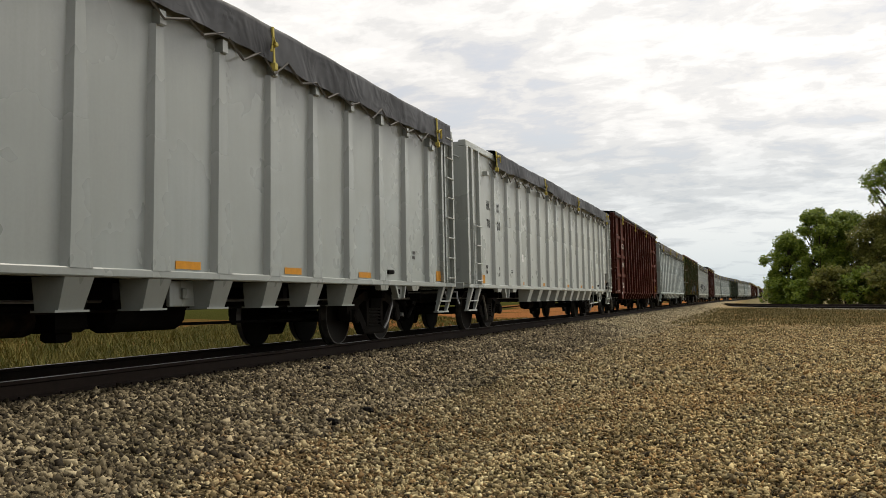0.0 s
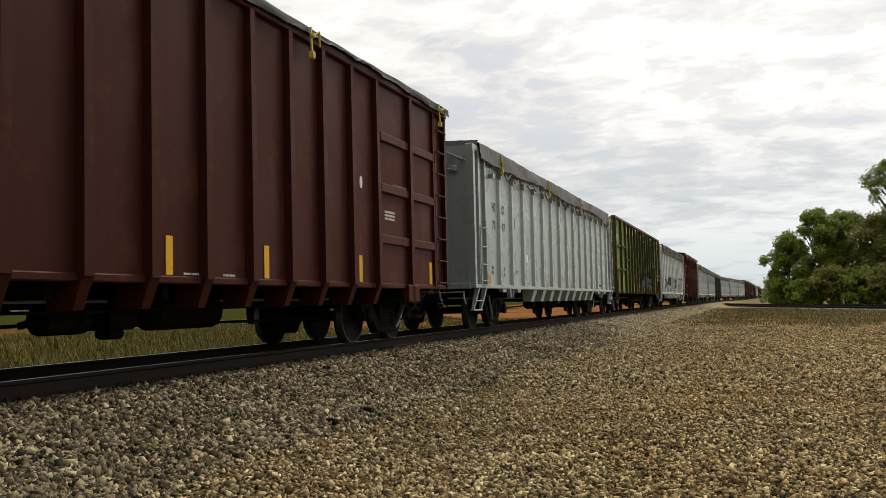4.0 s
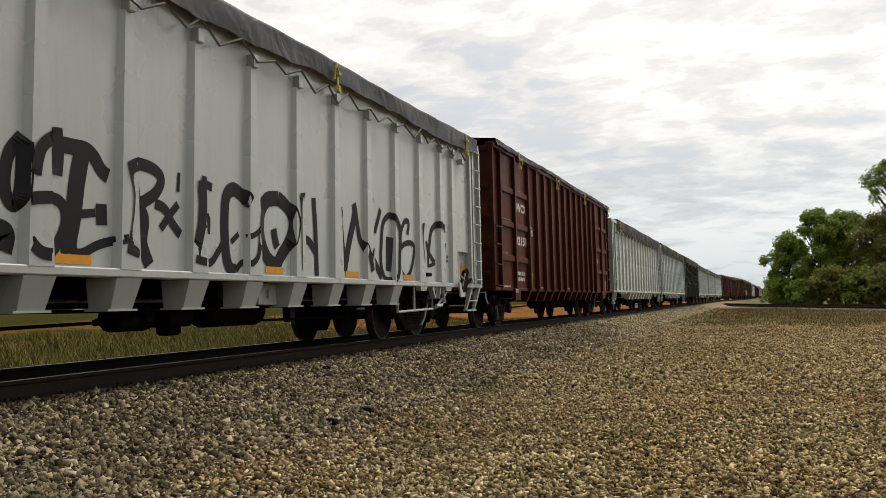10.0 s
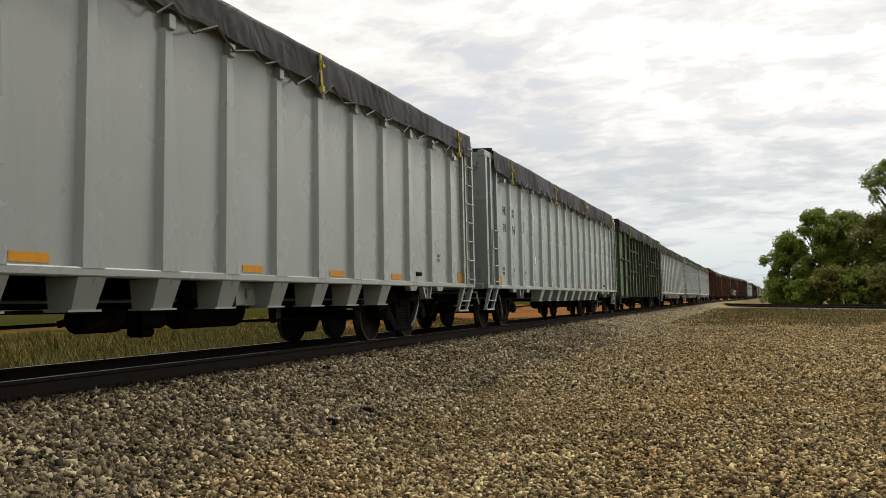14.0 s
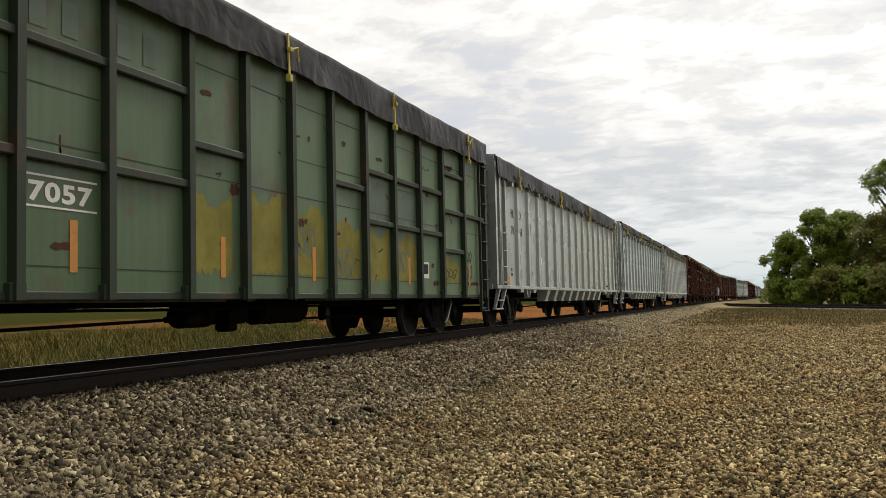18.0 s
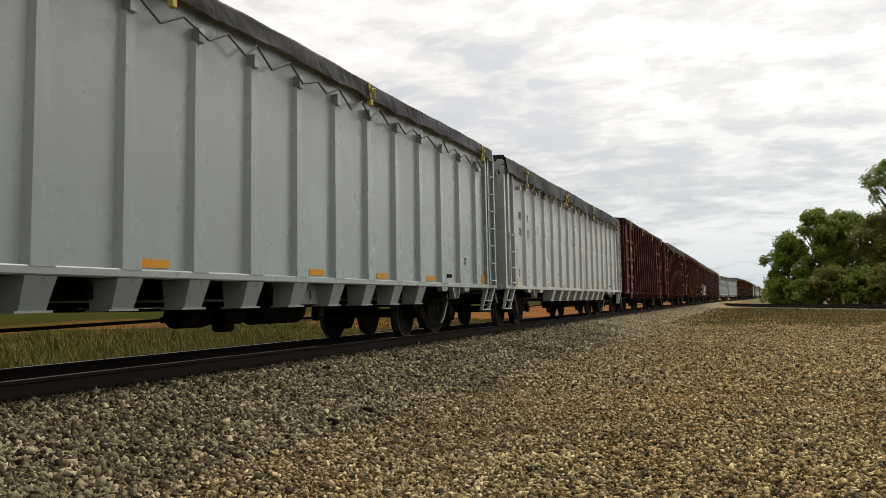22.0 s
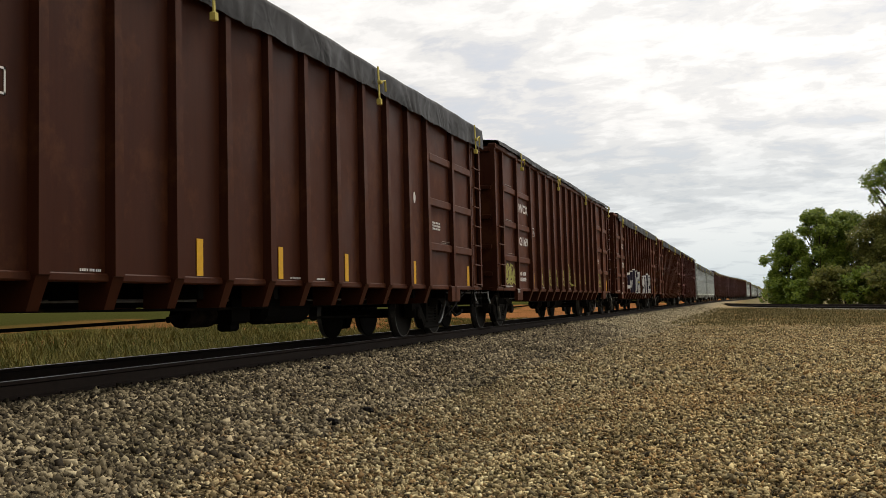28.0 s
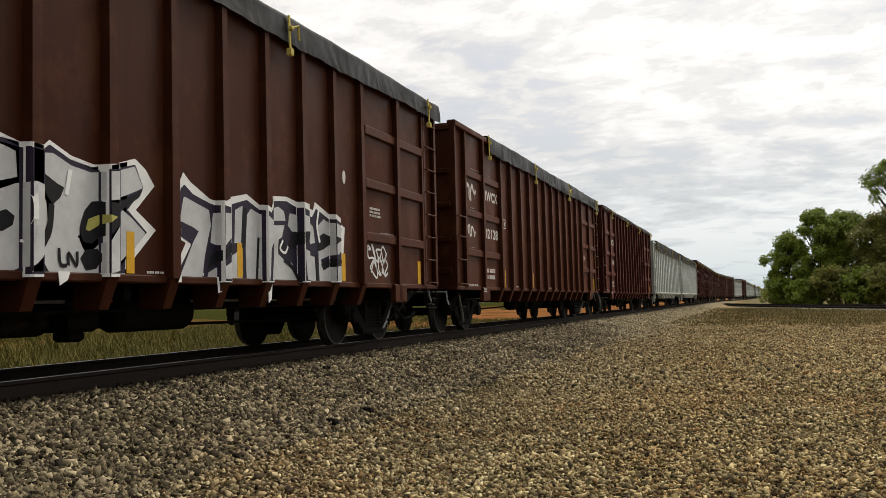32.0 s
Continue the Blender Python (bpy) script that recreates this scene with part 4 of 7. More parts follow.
    for y0, y1, z0, z1, r in ((0.95, 1.6, 0.995, 1.03, 1), (14.66, 15.10, 2.04, 2.19, 3), (1.75, 2.0, 0.86, 0.94, 2), (8.98, 9.3, 0.995, 1.02, 1), (9.75, 10.0, 0.995, 1.02, 1), (5.0, 5.3, 0.995, 1.02, 1)):
        bars(car, LETTER_WHITE, x if z1 > 0.95 else MW_SIDE + 0.095, y0 - half, y1 - half, z0, z1, r, rng)
    box = Mesh()
    for a in ((3.87, 4.12, 2.42, 2.44), (3.87, 4.12, 2.63, 2.65), (3.87, 3.89, 2.42, 2.65), (4.10, 4.12, 2.42, 2.65), (3.97, 4.02, 2.48, 2.58)):
        box.box(x, x + 0.003, a[0] - half, a[1] - half, a[2], a[3])
    part("stencil_box", box, LETTER_WHITE, car)
    for y, w in ((0.82, 0.085), (3.86, 0.12), (5.8 if seed == 102 else 6.84, 0.12), (8.66, 0.12), (10.68, 0.12), (13.58, 0.12), (16.80, 0.15)):
        part("reflector", Mesh().box(x, x + 0.006, y - half, y + w - half, 0.99, 1.40), YELLOW, car)
    part("spot", Mesh().slab([(13.70 - half + 0.055 * math.cos(a), 2.55 + 0.10 * math.sin(a)) for a in [math.tau * k / 12 for k in range(12)]], x, x + 0.004), LETTER_WHITE, car)
    s = Mesh()
    for _ in range(7):
        y, z, w = rng.choice((0.9, 1.0, 2.3, 2.5, 15.0)) - half + rng.uniform(0, 0.3), rng.choice((1.79, 2.64, 3.49)) + rng.uniform(0, 0.05), rng.uniform(0.25, 0.75)
        s.box(x, x + 0.003, y, y + w, z, z + 0.012)
    part("scrape_mark", s, SCRAPE, car)
    cover = part("tarpaulin", tarp_shape(tarp_from - half, tarp_to - half, hem, tarp_top, MW_SIDE + 0.08, rng, 0.1, 0.04), tarp, car, "creased tarpaulin tied over the top", smooth=True)
    for y in straps:
        part("strap", strap_shape(y - half, min(hem, 4.22) - 0.12, tarp_top - 0.02, MW_SIDE + 0.09, rng), STRAP, cover, "yellow tie-down strap")
    s = Mesh().hexa([(1.32, 16.18, 0.62), (1.46, 16.18, 0.62), (1.46, 16.50, 0.66), (1.32, 16.50, 0.66), (1.32, 16.26, 0.93), (1.46, 16.26, 0.93), (1.46, 16.66, 0.93), (1.32, 16.66, 0.93)])
    s.tube([(1.50, 16.72, 1.08), (1.49, 16.52, 0.92), (1.46, 16.32, 0.74)], 0.032, 6).tube([(1.40, 15.96, 0.74), (1.40, 16.12, 0.70), (1.40, 16.41, 0.53)], 0.05, 8)
    part("hand_brake", s, UNDER, car, "black hand brake crank under the sill", at=base)
    part("brake_chain", Mesh().tube([(1.47, 17.02, 0.93), (1.46, 16.70, 0.80), (1.44, 16.36, 0.66), (1.42, 16.10, 0.52), (1.30, 15.90, 0.36)], 0.020, 5), SIDE_FRAME, car, at=base)
    part("brake_grip", Mesh().tube([(1.50, 16.70, 1.07), (1.50, 16.78, 1.11)], 0.026, 6).tube([(1.47, 16.98, 0.94), (1.47, 17.08, 0.90)], 0.028, 6).box(1.42, 1.47, 16.05, 16.12, 0.66, 0.76, 0.01), STEEL, car, at=base)
    part("brake_hose", Mesh().tube([(1.30, 16.36, 0.50), (1.30, 16.65, 0.37), (1.25, 17.10, 0.40), (1.20, 17.46, 0.47), (1.05, 17.84, 0.42), (0.80, 18.15, 0.36)], 0.028, 6), UNDER, car, at=base)
    part("grab_iron", Mesh().tube([(1.50, 17.20, 0.90), (1.52, 17.20, 0.62), (1.52, 17.62, 0.62), (1.50, 17.62, 0.90)], 0.016, 6), SIDE_FRAME, car, at=base)
    running_gear(car, half, 2.02)
    return car


# ---- older green gondolas with posts and cross bars ----
def panel_gondola(paint, dark, seed, label, length, posts, cross, sill, top, inset, chord, width=0.10):
    rng = random.Random(seed)
    car = thing("panelled_gondola", label, "railway wagon", "freight wagons in the train")
    half = length / 2
    base = pose(0, -half, 0)
    side = 1.53
    for sg in (1, -1):
        x0, x1 = sorted((sg * side, sg * (side - 0.06)))
        part("side_sheet", Mesh().box(x0, x1, 0.05, length - 0.05, sill, top - 0.02), paint, car, at=base)
        x0, x1 = sorted((sg * (side - 0.10), sg * (side + 0.09)))
        part("top_chord", Mesh().box(x0, x1, 0, length, top - 0.06, top + 0.05, 0.015), chord, car, at=base)
        x0, x1 = sorted((sg * (side - 0.14), sg * (side + 0.02)))
        part("side_sill", Mesh().box(x0, x1, 0, length, sill - 0.05, sill + 0.03, 0.01), dark, car, at=base)
        x0, x1 = sorted((sg * side, sg * (side + 0.10)))
        for y in posts:
            part("post", Mesh().box(x0, x1, y - width / 2, y + width / 2, sill - 0.06, top - 0.05, 0.014).box(x0, x1 - 0.03 if sg == 1 else x1, y - width * 0.9, y + width * 0.9, sill - 0.06, sill + 0.10, 0.01), dark, car, at=base)
        x0, x1 = sorted((sg * side, sg * (side + 0.075)))
        for y0, y1, z in cross:
            part("cross_bar", Mesh().box(x0, x1, y0 + width / 2, y1 - width / 2, z - 0.045, z + 0.045, 0.012), dark, car, at=base)
    for y0, y1, o in ((0.014, 0.06, -0.08), (length - 0.06, length - 0.014, 0.06)):
        end = part("end_sheet", Mesh().box(-1.5, 1.5, y0, y1, sill - 0.04, top), paint, car, at=base)
        for z in (sill + 0.7, sill + 1.4, sill + 2.1, sill + 2.8):
            part("end_stiffener", Mesh().box(-1.49, 1.49, y0 + o, y0 + o + 0.08, z, z + 0.12, 0.01), dark, end)
        for x in (-1.0, -0.33, 0.33, 1.0, 1.42):
            part("end_post", Mesh().box(x - 0.05, x + 0.05, y0 + o - 0.014, y0 + o + 0.094, sill, top - 0.03, 0.01), dark, end)
    part("floor_plate", Mesh().box(-1.46, 1.46, 0.07, length - 0.07, sill - 0.03, sill + 0.02), UNDER, car, at=base)
    for y0, y1, zs, z1 in ((length - 0.62, length - 0.14, [sill + 0.35 + 0.42 * k for k in range(7)], top - 0.1), (0.06, 0.50, [sill + 0.1, sill + 0.5, sill + 0.9], sill + 1.0)):
        add_ladder(car, ladder_mesh(dark, y0, y1, side + 0.05, zs + [sill - 0.33], sill - 0.35, z1, 0.025), base)
    for y in (0.1, length - 0.62):
        part("stirrup_step", Mesh().tube([(1.55, y, sill), (1.56, y + 0.02, 0.5), (1.56, y + 0.50, 0.5), (1.55, y + 0.52, sill)], 0.018, 6), STEEL, car, at=base)
    s = Mesh()
    for _ in range(26):
        y, z = rng.uniform(0.2, length - 0.3) - half, rng.uniform(sill + 0.1, top - 0.3)
        stroke(s, [(y, z), (y + rng.uniform(-0.1, 0.1), z + rng.uniform(-0.1, 0.1)), (y + rng.uniform(-0.25, 0.25), z + rng.uniform(-0.04, 0.12))], rng.uniform(0.008, 0.03), lambda q: side, 0.003)
    part("scratch", s, PATCH_RUST, car)
    running_gear(car, half, inset)
    return car


# ---- the ground: one sheet with the track's bank, the grass beyond and the sandy lot ----
def smooth(a, b, v):
    u = min(1.0, max(0.0, (v - a) / (b - a)))
    return u * u * (3 - 2 * u)


def bend(y):
    """The track runs straight past the camera and leans gently to the right far off."""
    return 3.2 * smooth(150, 235, y) + (0.017 * (y - 200) if y > 200 else 0.0) * smooth(200, 260, y)


def ground_z(x, y):
    u = x - bend(y)
    if u > 0:
        z = -0.20 - 0.50 * smooth(1.15, 4.6, u) - 0.06 * smooth(5, 14, u)
    else:
        z = -0.20 - 0.42 * smooth(-1.1, -3.2, u) + 0.10 * smooth(-9, -26, u)
    far = smooth(0.9, 2.5, abs(u))
    z += far * (0.05 * noise.noise((x * 0.35, y * 0.35, 0)) + 0.025 * noise.noise((x * 1.3, y * 1.3, 4)))
    if u < -4:
        z += 0.5 * smooth(-6, -14, u) * max(0, noise.noise((x * 0.09, y * 0.05, 9))) * 2
    return z


def build_ground():
    xs = sorted(set([-2500, -900, -400, -180, -100, -70] + [-50 + 2.5 * k for k in range(14)] + [-15 + 0.6 * k for k in range(17)] + [-5 + 0.25 * k for k in range(73)] + [13.5 + 1.5 * k for k in range(26)] + [60, 90, 160, 400, 900, 2500]))
    ys = sorted(set([-2500, -900, -420, -200, -90, -50, -30, -20, -14, -10, -7, -5] + [-4 + 0.3 * k for k in range(120)] + [32 + 1.2 * k for k in range(60)] + [105 + 5 * k for k in range(40)] + [310 + 20 * k for k in range(20)] + [800, 1100, 1600, 2600, 4500]))
    s = Mesh().grid([[(x, y, ground_z(x, y)) for x in xs] for y in ys])
    m = Mat("ground_soil_gravel_grass", 1.0, 0.0, 0.0)
    x = m.split("X")
    wob = m.sum(m.noise(0.5, 5, 0.6), 3.2, "MULTIPLY")
    ux = m.sum(x, wob)
    y_far = m.split("Y")
    stone_d = m.cells(26)
    sep = m.ramp(m.noise(24, 3, 0.7), (0.3, 0.0), (0.7, 1.0))
    # soil near-black up close: shade in the gaps between stones, put into the colour
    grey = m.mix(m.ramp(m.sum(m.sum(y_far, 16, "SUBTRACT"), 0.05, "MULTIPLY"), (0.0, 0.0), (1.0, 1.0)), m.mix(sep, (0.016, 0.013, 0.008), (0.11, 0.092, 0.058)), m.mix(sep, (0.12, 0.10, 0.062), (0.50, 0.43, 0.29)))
    # tan soil likewise: gap shade coloured in near the camera, paler beyond
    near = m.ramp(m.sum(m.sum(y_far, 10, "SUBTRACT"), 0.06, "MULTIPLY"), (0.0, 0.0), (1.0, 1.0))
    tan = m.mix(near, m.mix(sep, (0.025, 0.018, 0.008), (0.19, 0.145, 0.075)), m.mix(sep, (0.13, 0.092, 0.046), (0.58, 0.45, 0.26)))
    tan = m.mix(m.ramp(m.noise(0.35, 5, 0.6), (0.46, 0.0), (0.64, 0.55)), tan, m.mix(sep, (0.15, 0.075, 0.03), (0.38, 0.20, 0.085)))
    weeds = m.ramp(m.noise(0.9, 6, 0.65, m.map((1, 1, 1), (5, 2, 0))), (0.56, 0.0), (0.68, 0.6))
    tan = m.mix(weeds, tan, (0.12, 0.12, 0.04))
    grass = m.mix(m.ramp(m.noise(6, 5, 0.7), (0.3, 0.0), (0.7, 1.0)), (0.024, 0.030, 0.007), (0.066, 0.063, 0.018))
    dirt = m.mix(sep, (0.20, 0.075, 0.025), (0.34, 0.15, 0.06))
    bare = m.ramp(m.sum(m.noise(0.16, 5, 0.6, m.map((1.0, 0.8, 1), (3.3, 1.2, 0)), 0.4), m.ramp(m.sum(m.sum(y_far, 34, "SUBTRACT"), 0.06, "MULTIPLY"), (0.0, -0.2), (1.0, 0.12))), (0.50, 0.0), (0.58, 0.9))
    here = m.ramp(m.sum(m.sum(x, 44), 0.05, "MULTIPLY"), (0.0, 0.0), (1.0, 1.0))
    grass = m.mix(m.sum(bare, here, "MULTIPLY"), grass, dirt)
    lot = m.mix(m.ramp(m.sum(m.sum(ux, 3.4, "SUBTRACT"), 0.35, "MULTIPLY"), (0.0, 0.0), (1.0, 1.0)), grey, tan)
    meadow = m.ramp(m.sum(m.sum(m.sum(y_far, m.sum(m.noise(0.22, 4, 0.6), 60, "MULTIPLY")), 62, "SUBTRACT"), 0.035, "MULTIPLY"), (0.0, 0.0), (1.0, 1.0))
    right = m.ramp(m.sum(m.sum(m.sum(x, m.sum(m.noise(0.5, 4), 3.0, "MULTIPLY")), 5.0, "SUBTRACT"), 0.4, "MULTIPLY"), (0.0, 0.0), (1.0, 1.0))
    dry = m.mix(m.ramp(m.noise(2.2, 5, 0.7), (0.35, 0.0), (0.7, 1.0)), (0.075, 0.07, 0.02), (0.24, 0.175, 0.075))
    dry = m.mix(m.ramp(m.noise(0.3, 5, 0.6, m.map((0.7, 1.0, 1), (2, 9, 0))), (0.5, 0.0), (0.62, 0.8)), dry, m.mix(sep, (0.16, 0.08, 0.032), (0.42, 0.24, 0.11)))
    lot = m.mix(m.sum(meadow, right, "MULTIPLY"), lot, dry)
    sand_far = m.ramp(m.sum(m.sum(y_far, 128, "SUBTRACT"), 0.06, "MULTIPLY"), (0.0, 0.0), (1.0, 1.0))
    lot = m.mix(m.sum(sand_far, right, "MULTIPLY"), lot, m.mix(m.noise(0.5, 5, 0.7), (0.30, 0.24, 0.15), (0.10, 0.10, 0.04)))
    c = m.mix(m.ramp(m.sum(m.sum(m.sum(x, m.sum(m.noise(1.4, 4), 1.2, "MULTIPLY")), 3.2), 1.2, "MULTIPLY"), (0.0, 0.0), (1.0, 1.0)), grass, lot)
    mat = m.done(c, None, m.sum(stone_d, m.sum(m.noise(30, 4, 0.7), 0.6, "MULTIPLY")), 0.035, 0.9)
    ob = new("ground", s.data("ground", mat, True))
    return tagged(ob, "sandy gravel lot and rough grass on both sides of a railway", "ground", kind="structure")


build_ground()


# ---- loose stones: ballast by the rails, finer gravel on the lot ----
def stones(name, label, count, seed, size, place, mat, blocky=False):
    rng = np.random.default_rng(seed)
    base = np.array([(1, 0, 0), (-1, 0, 0), (0, 1, 0), (0, -1, 0), (0, 0, 1), (0, 0, -1)], float)
    tri = np.array([(0, 2, 4), (2, 1, 4), (1, 3, 4), (3, 0, 4), (2, 0, 5), (1, 2, 5), (3, 1, 5), (0, 3, 5)])
    if blocky:
        base = 0.72 * np.array([(-1, -1, -1), (1, -1, -1), (1, 1, -1), (-1, 1, -1), (-1, -1, 1), (1, -1, 1), (1, 1, 1), (-1, 1, 1)], float)
        tri = np.array([(0, 2, 1), (0, 3, 2), (4, 5, 6), (4, 6, 7), (0, 1, 5), (0, 5, 4), (1, 2, 6), (1, 6, 5), (2, 3, 7), (2, 7, 6), (3, 0, 4), (3, 4, 7)])
    nv = len(base)
    xy = place(rng, count)
    n = len(xy)
    z = np.array([ground_z(a, b) for a, b in xy])
    v = base[None] * rng.uniform(0.6, 1.15, (n, nv, 1)) + rng.uniform(-0.28, 0.28, (n, nv, 3))
    v *= np.stack([rng.uniform(0.8, 1.5, n), rng.uniform(0.55, 1.0, n), rng.uniform(0.35, 0.7, n)], 1)[:, None]
    q = rng.normal(size=(n, 4)) * (1.0, 0.45, 0.45, 1.0)
    q /= np.linalg.norm(q, axis=1)[:, None]
    w, x, y, k = q.T
    rot = np.stack([1 - 2 * (y * y + k * k), 2 * (x * y - k * w), 2 * (x * k + y * w), 2 * (x * y + k * w), 1 - 2 * (x * x + k * k), 2 * (y * k - x * w), 2 * (x * k - y * w), 2 * (y * k + x * w), 1 - 2 * (x * x + y * y)], 1).reshape(n, 3, 3)
    v = np.einsum("nij,nkj->nki", rot, v)
    r = rng.uniform(size[0], size[1], n) * np.where(rng.random(n) < 0.06, 1.5, 1.0)
    v = v * r[:, None, None] + np.stack([xy[:, 0], xy[:, 1], z + r * 0.40], 1)[:, None]
    f = (tri[None] + nv * np.arange(n)[:, None, None]).reshape(-1, 3)
    me = bpy.data.meshes.new(name)
    me.vertices.add(n * nv)
    me.vertices.foreach_set("co", v.reshape(-1))
    me.loops.add(len(f) * 3)
    me.loops.foreach_set("vertex_index", f.reshape(-1).astype(np.int32))
    me.polygons.add(len(f))
    me.polygons.foreach_set("loop_start", (3 * np.arange(len(f))).astype(np.int32))
    me.update(calc_edges=True)
    me.materials.append(mat)
    return tagged(new(name, me), label, "gravel", kind="stuff")


def stone_mat(name, rusty, *cols, grey_to=0.0):
    """Stones differ one by one; rusty and dark patches run over many of them."""
    m = Mat(name, 0.9, 0.0, 0.10)
    c = m.ramp(m.island(), *[(i / (len(cols) - 1), c) for i, c in enumerate(cols)])
    if grey_to:
        out = m.ramp(m.sum(m.sum(m.sum(m.split("X"), m.sum(m.noise(0.7, 5, 0.65), 3.0, "MULTIPLY")), grey_to, "SUBTRACT"), 0.22, "MULTIPLY"), (0.0, 0.6), (1.0, 0.0))
        c = m.mix(out, c, m.mix(1.0, m.mix(0.8, c, m.ramp(m.island(), *[(i / (len(cols) - 1), sum(k) / 3) for i, k in enumerate(cols)])), (0.95, 0.90, 0.72), "MULTIPLY"))
    c = m.mix(m.ramp(m.noise(60, 3), (0.3, 0.0), (0.75, 0.35)), c, (0.12, 0.10, 0.075))
    c = m.mix(m.ramp(m.noise(0.42, 5, 0.65, m.map((1.3, 0.55, 1)), 0.4), (0.52, 0.0), (0.66, rusty)), c, (1.0, 0.66, 0.40), "MULTIPLY")
    return m.done(m.mix(m.ramp(m.noise(0.9, 5, 0.65, m.map((1.2, 0.5, 1), (7, 3, 0))), (0.50, 0.0), (0.68, 0.6)), c, (0.50, 0.50, 0.45), "MULTIPLY"))


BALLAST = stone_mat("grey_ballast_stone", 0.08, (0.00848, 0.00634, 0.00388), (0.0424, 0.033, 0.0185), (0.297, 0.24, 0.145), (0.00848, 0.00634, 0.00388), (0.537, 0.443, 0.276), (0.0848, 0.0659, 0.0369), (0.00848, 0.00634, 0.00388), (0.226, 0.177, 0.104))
GRAVEL = stone_mat("tan_gravel_stone", 0.22, (0.0107, 0.00802, 0.00359), (0.202, 0.148, 0.0628), (0.618, 0.481, 0.233), (0.0131, 0.00918, 0.00449), (0.831, 0.687, 0.364), (0.321, 0.189, 0.0671), (0.0297, 0.0206, 0.00894), (0.392, 0.297, 0.139), grey_to=3.4)


# the same ballast far off; its brighter look there is put into the colour
BALLAST_LIGHTENED = stone_mat("lightened_ballast_stone", 0.12, (0.078, 0.0625, 0.04), (0.312, 0.263, 0.165), (0.598, 0.512, 0.33), (0.104, 0.0875, 0.053), (0.715, 0.625, 0.41), (0.26, 0.213, 0.125))


# stones beneath the train: its shade is put into their near-black colour
BED_SHADED = stone_mat("shaded_bed_stone", 0.1, (0.012, 0.010, 0.008), (0.035, 0.029, 0.023), (0.06, 0.05, 0.04), (0.022, 0.018, 0.014))


def near_band(x0, x1, y0, y1, bias):
    """Places between two lines along the track, thicker near the camera."""
    def place(rng, n):
        y = y0 + (y1 - y0) * rng.random(n) ** bias
        return np.stack([x0 + (x1 - x0) * rng.random(n), y], 1)
    return place


def lot_places(rng, n):
    y = 3.8 + 42 * rng.random(n) ** 2.1
    x = 2.2 + rng.random(n) ** 0.85 * (4.9 + 0.2 * y)
    return np.stack([x, y], 1)


stones("ballast", "grey crushed-stone ballast heaped beside the rails", 54000, 11, (0.018, 0.035), near_band(0.86, 3.5, 4.0, 34, 1.4), BALLAST, True)
stones("ballast_far", "grey crushed-stone ballast along the far track", 9000, 12, (0.03, 0.05), near_band(0.9, 3.9, 30, 100, 1.3), BALLAST_LIGHTENED)
stones("track_bed_ballast", "ballast between the rails, coloured dark for the train's shade", 9000, 13, (0.02, 0.04), near_band(-1.7, 0.85, 4.0, 45, 1.4), BED_SHADED)
stones("gravel", "tan gravel scattered on the sandy lot", 130000, 14, (0.011, 0.026), lot_places, GRAVEL, True)
stones("gravel_far", "tan gravel and clods further out on the lot", 16000, 15, (0.022, 0.05), lambda g, n: np.stack([3.2 + 8 * g.random(n), 14 + 26 * g.random(n) ** 1.5], 1), GRAVEL)
for px, py in ((3.25, 9.3), (3.25, 8.4), (1.75, 11.4)):
    pz = ground_z(px, py)
    tagged(new("dark_stone", Mesh().tube_rings([[(px + r * math.cos(a) * (1.3 + 0.3 * math.sin(5 * a)), py + r * math.sin(a), pz + z) for a in [math.tau * k / 9 for k in range(9)]] for r, z in ((0.05, -0.02), (0.065, 0.02), (0.045, 0.05), (0.01, 0.06))]).data("dark_stone", UNDER)), "dark lump of stone lying on the gravel", "stone")


# ---- the track ----
def rail_section(x, flip=1):
    """Outline of a flat-bottomed rail with its head at z = 0."""
    return [(x + flip * a, b) for a, b in ((-0.037, 0.0), (-0.037, -0.030), (-0.009, -0.045), (-0.009, -0.145), (-0.070, -0.160), (-0.070, -0.175), (0.070, -0.175), (0.070, -0.160), (0.009, -0.145), (0.009, -0.045), (0.037, -0.030), (0.037, 0.0))]


def sweep(sections):
    return Mesh().tube_rings(sections)


def build_track():
    ys = [-450, -60, 0, 60, 120] + [150 + 8 * k for k in range(40)] + [520, 700, 900]
    track = thing("railway_track", "single railway track on grey ballast", "railway track", kind="structure")
    for x in (0.755, -0.755):
        rings = [[(px + bend(y), y, pz) for px, pz in rail_section(x)] for y in ys]
        part("rail", sweep(rings), RAIL_SIDE, track, "rusty steel rail with a worn bright head")
        rings = [[(x + bend(y) + a, y, b) for a, b in ((-0.030, 0.001), (-0.026, 0.004), (0.026, 0.004), (0.030, 0.001))] for y in ys]
        part("rail_head", sweep(rings), RAIL_TOP, track)
    tie = Mesh().box(-1.295, 1.295, -0.11, 0.11, -0.36, -0.178, 0.012).data("tie", TIE)
    plate = Mesh().box(-0.10, 0.10, -0.09, 0.09, -0.178, -0.168).box(0.075, 0.10, -0.03, -0.01, -0.17, -0.145).box(-0.10, -0.075, 0.01, 0.03, -0.17, -0.145).data("tie_plate", RAIL_SIDE)
    for k in range(140):
        y = 2.0 + 0.54 * k
        t = part("tie", tie, None, track, at=pose(0, y, 0, 0, 0, random.uniform(-0.6, 0.6)))
        if k < 60:
            for x in (0.755, -0.755):
                part("tie_plate", plate, None, t, at=pose(x, 0, 0))


build_track()


def siding_line(u):
    """A second track that curves away to the right beyond the grass."""
    return 3.9 + 1.9 * bend(140) + 12.5 * u + 9 * u * u, 138 - 66 * u - 6 * u * u


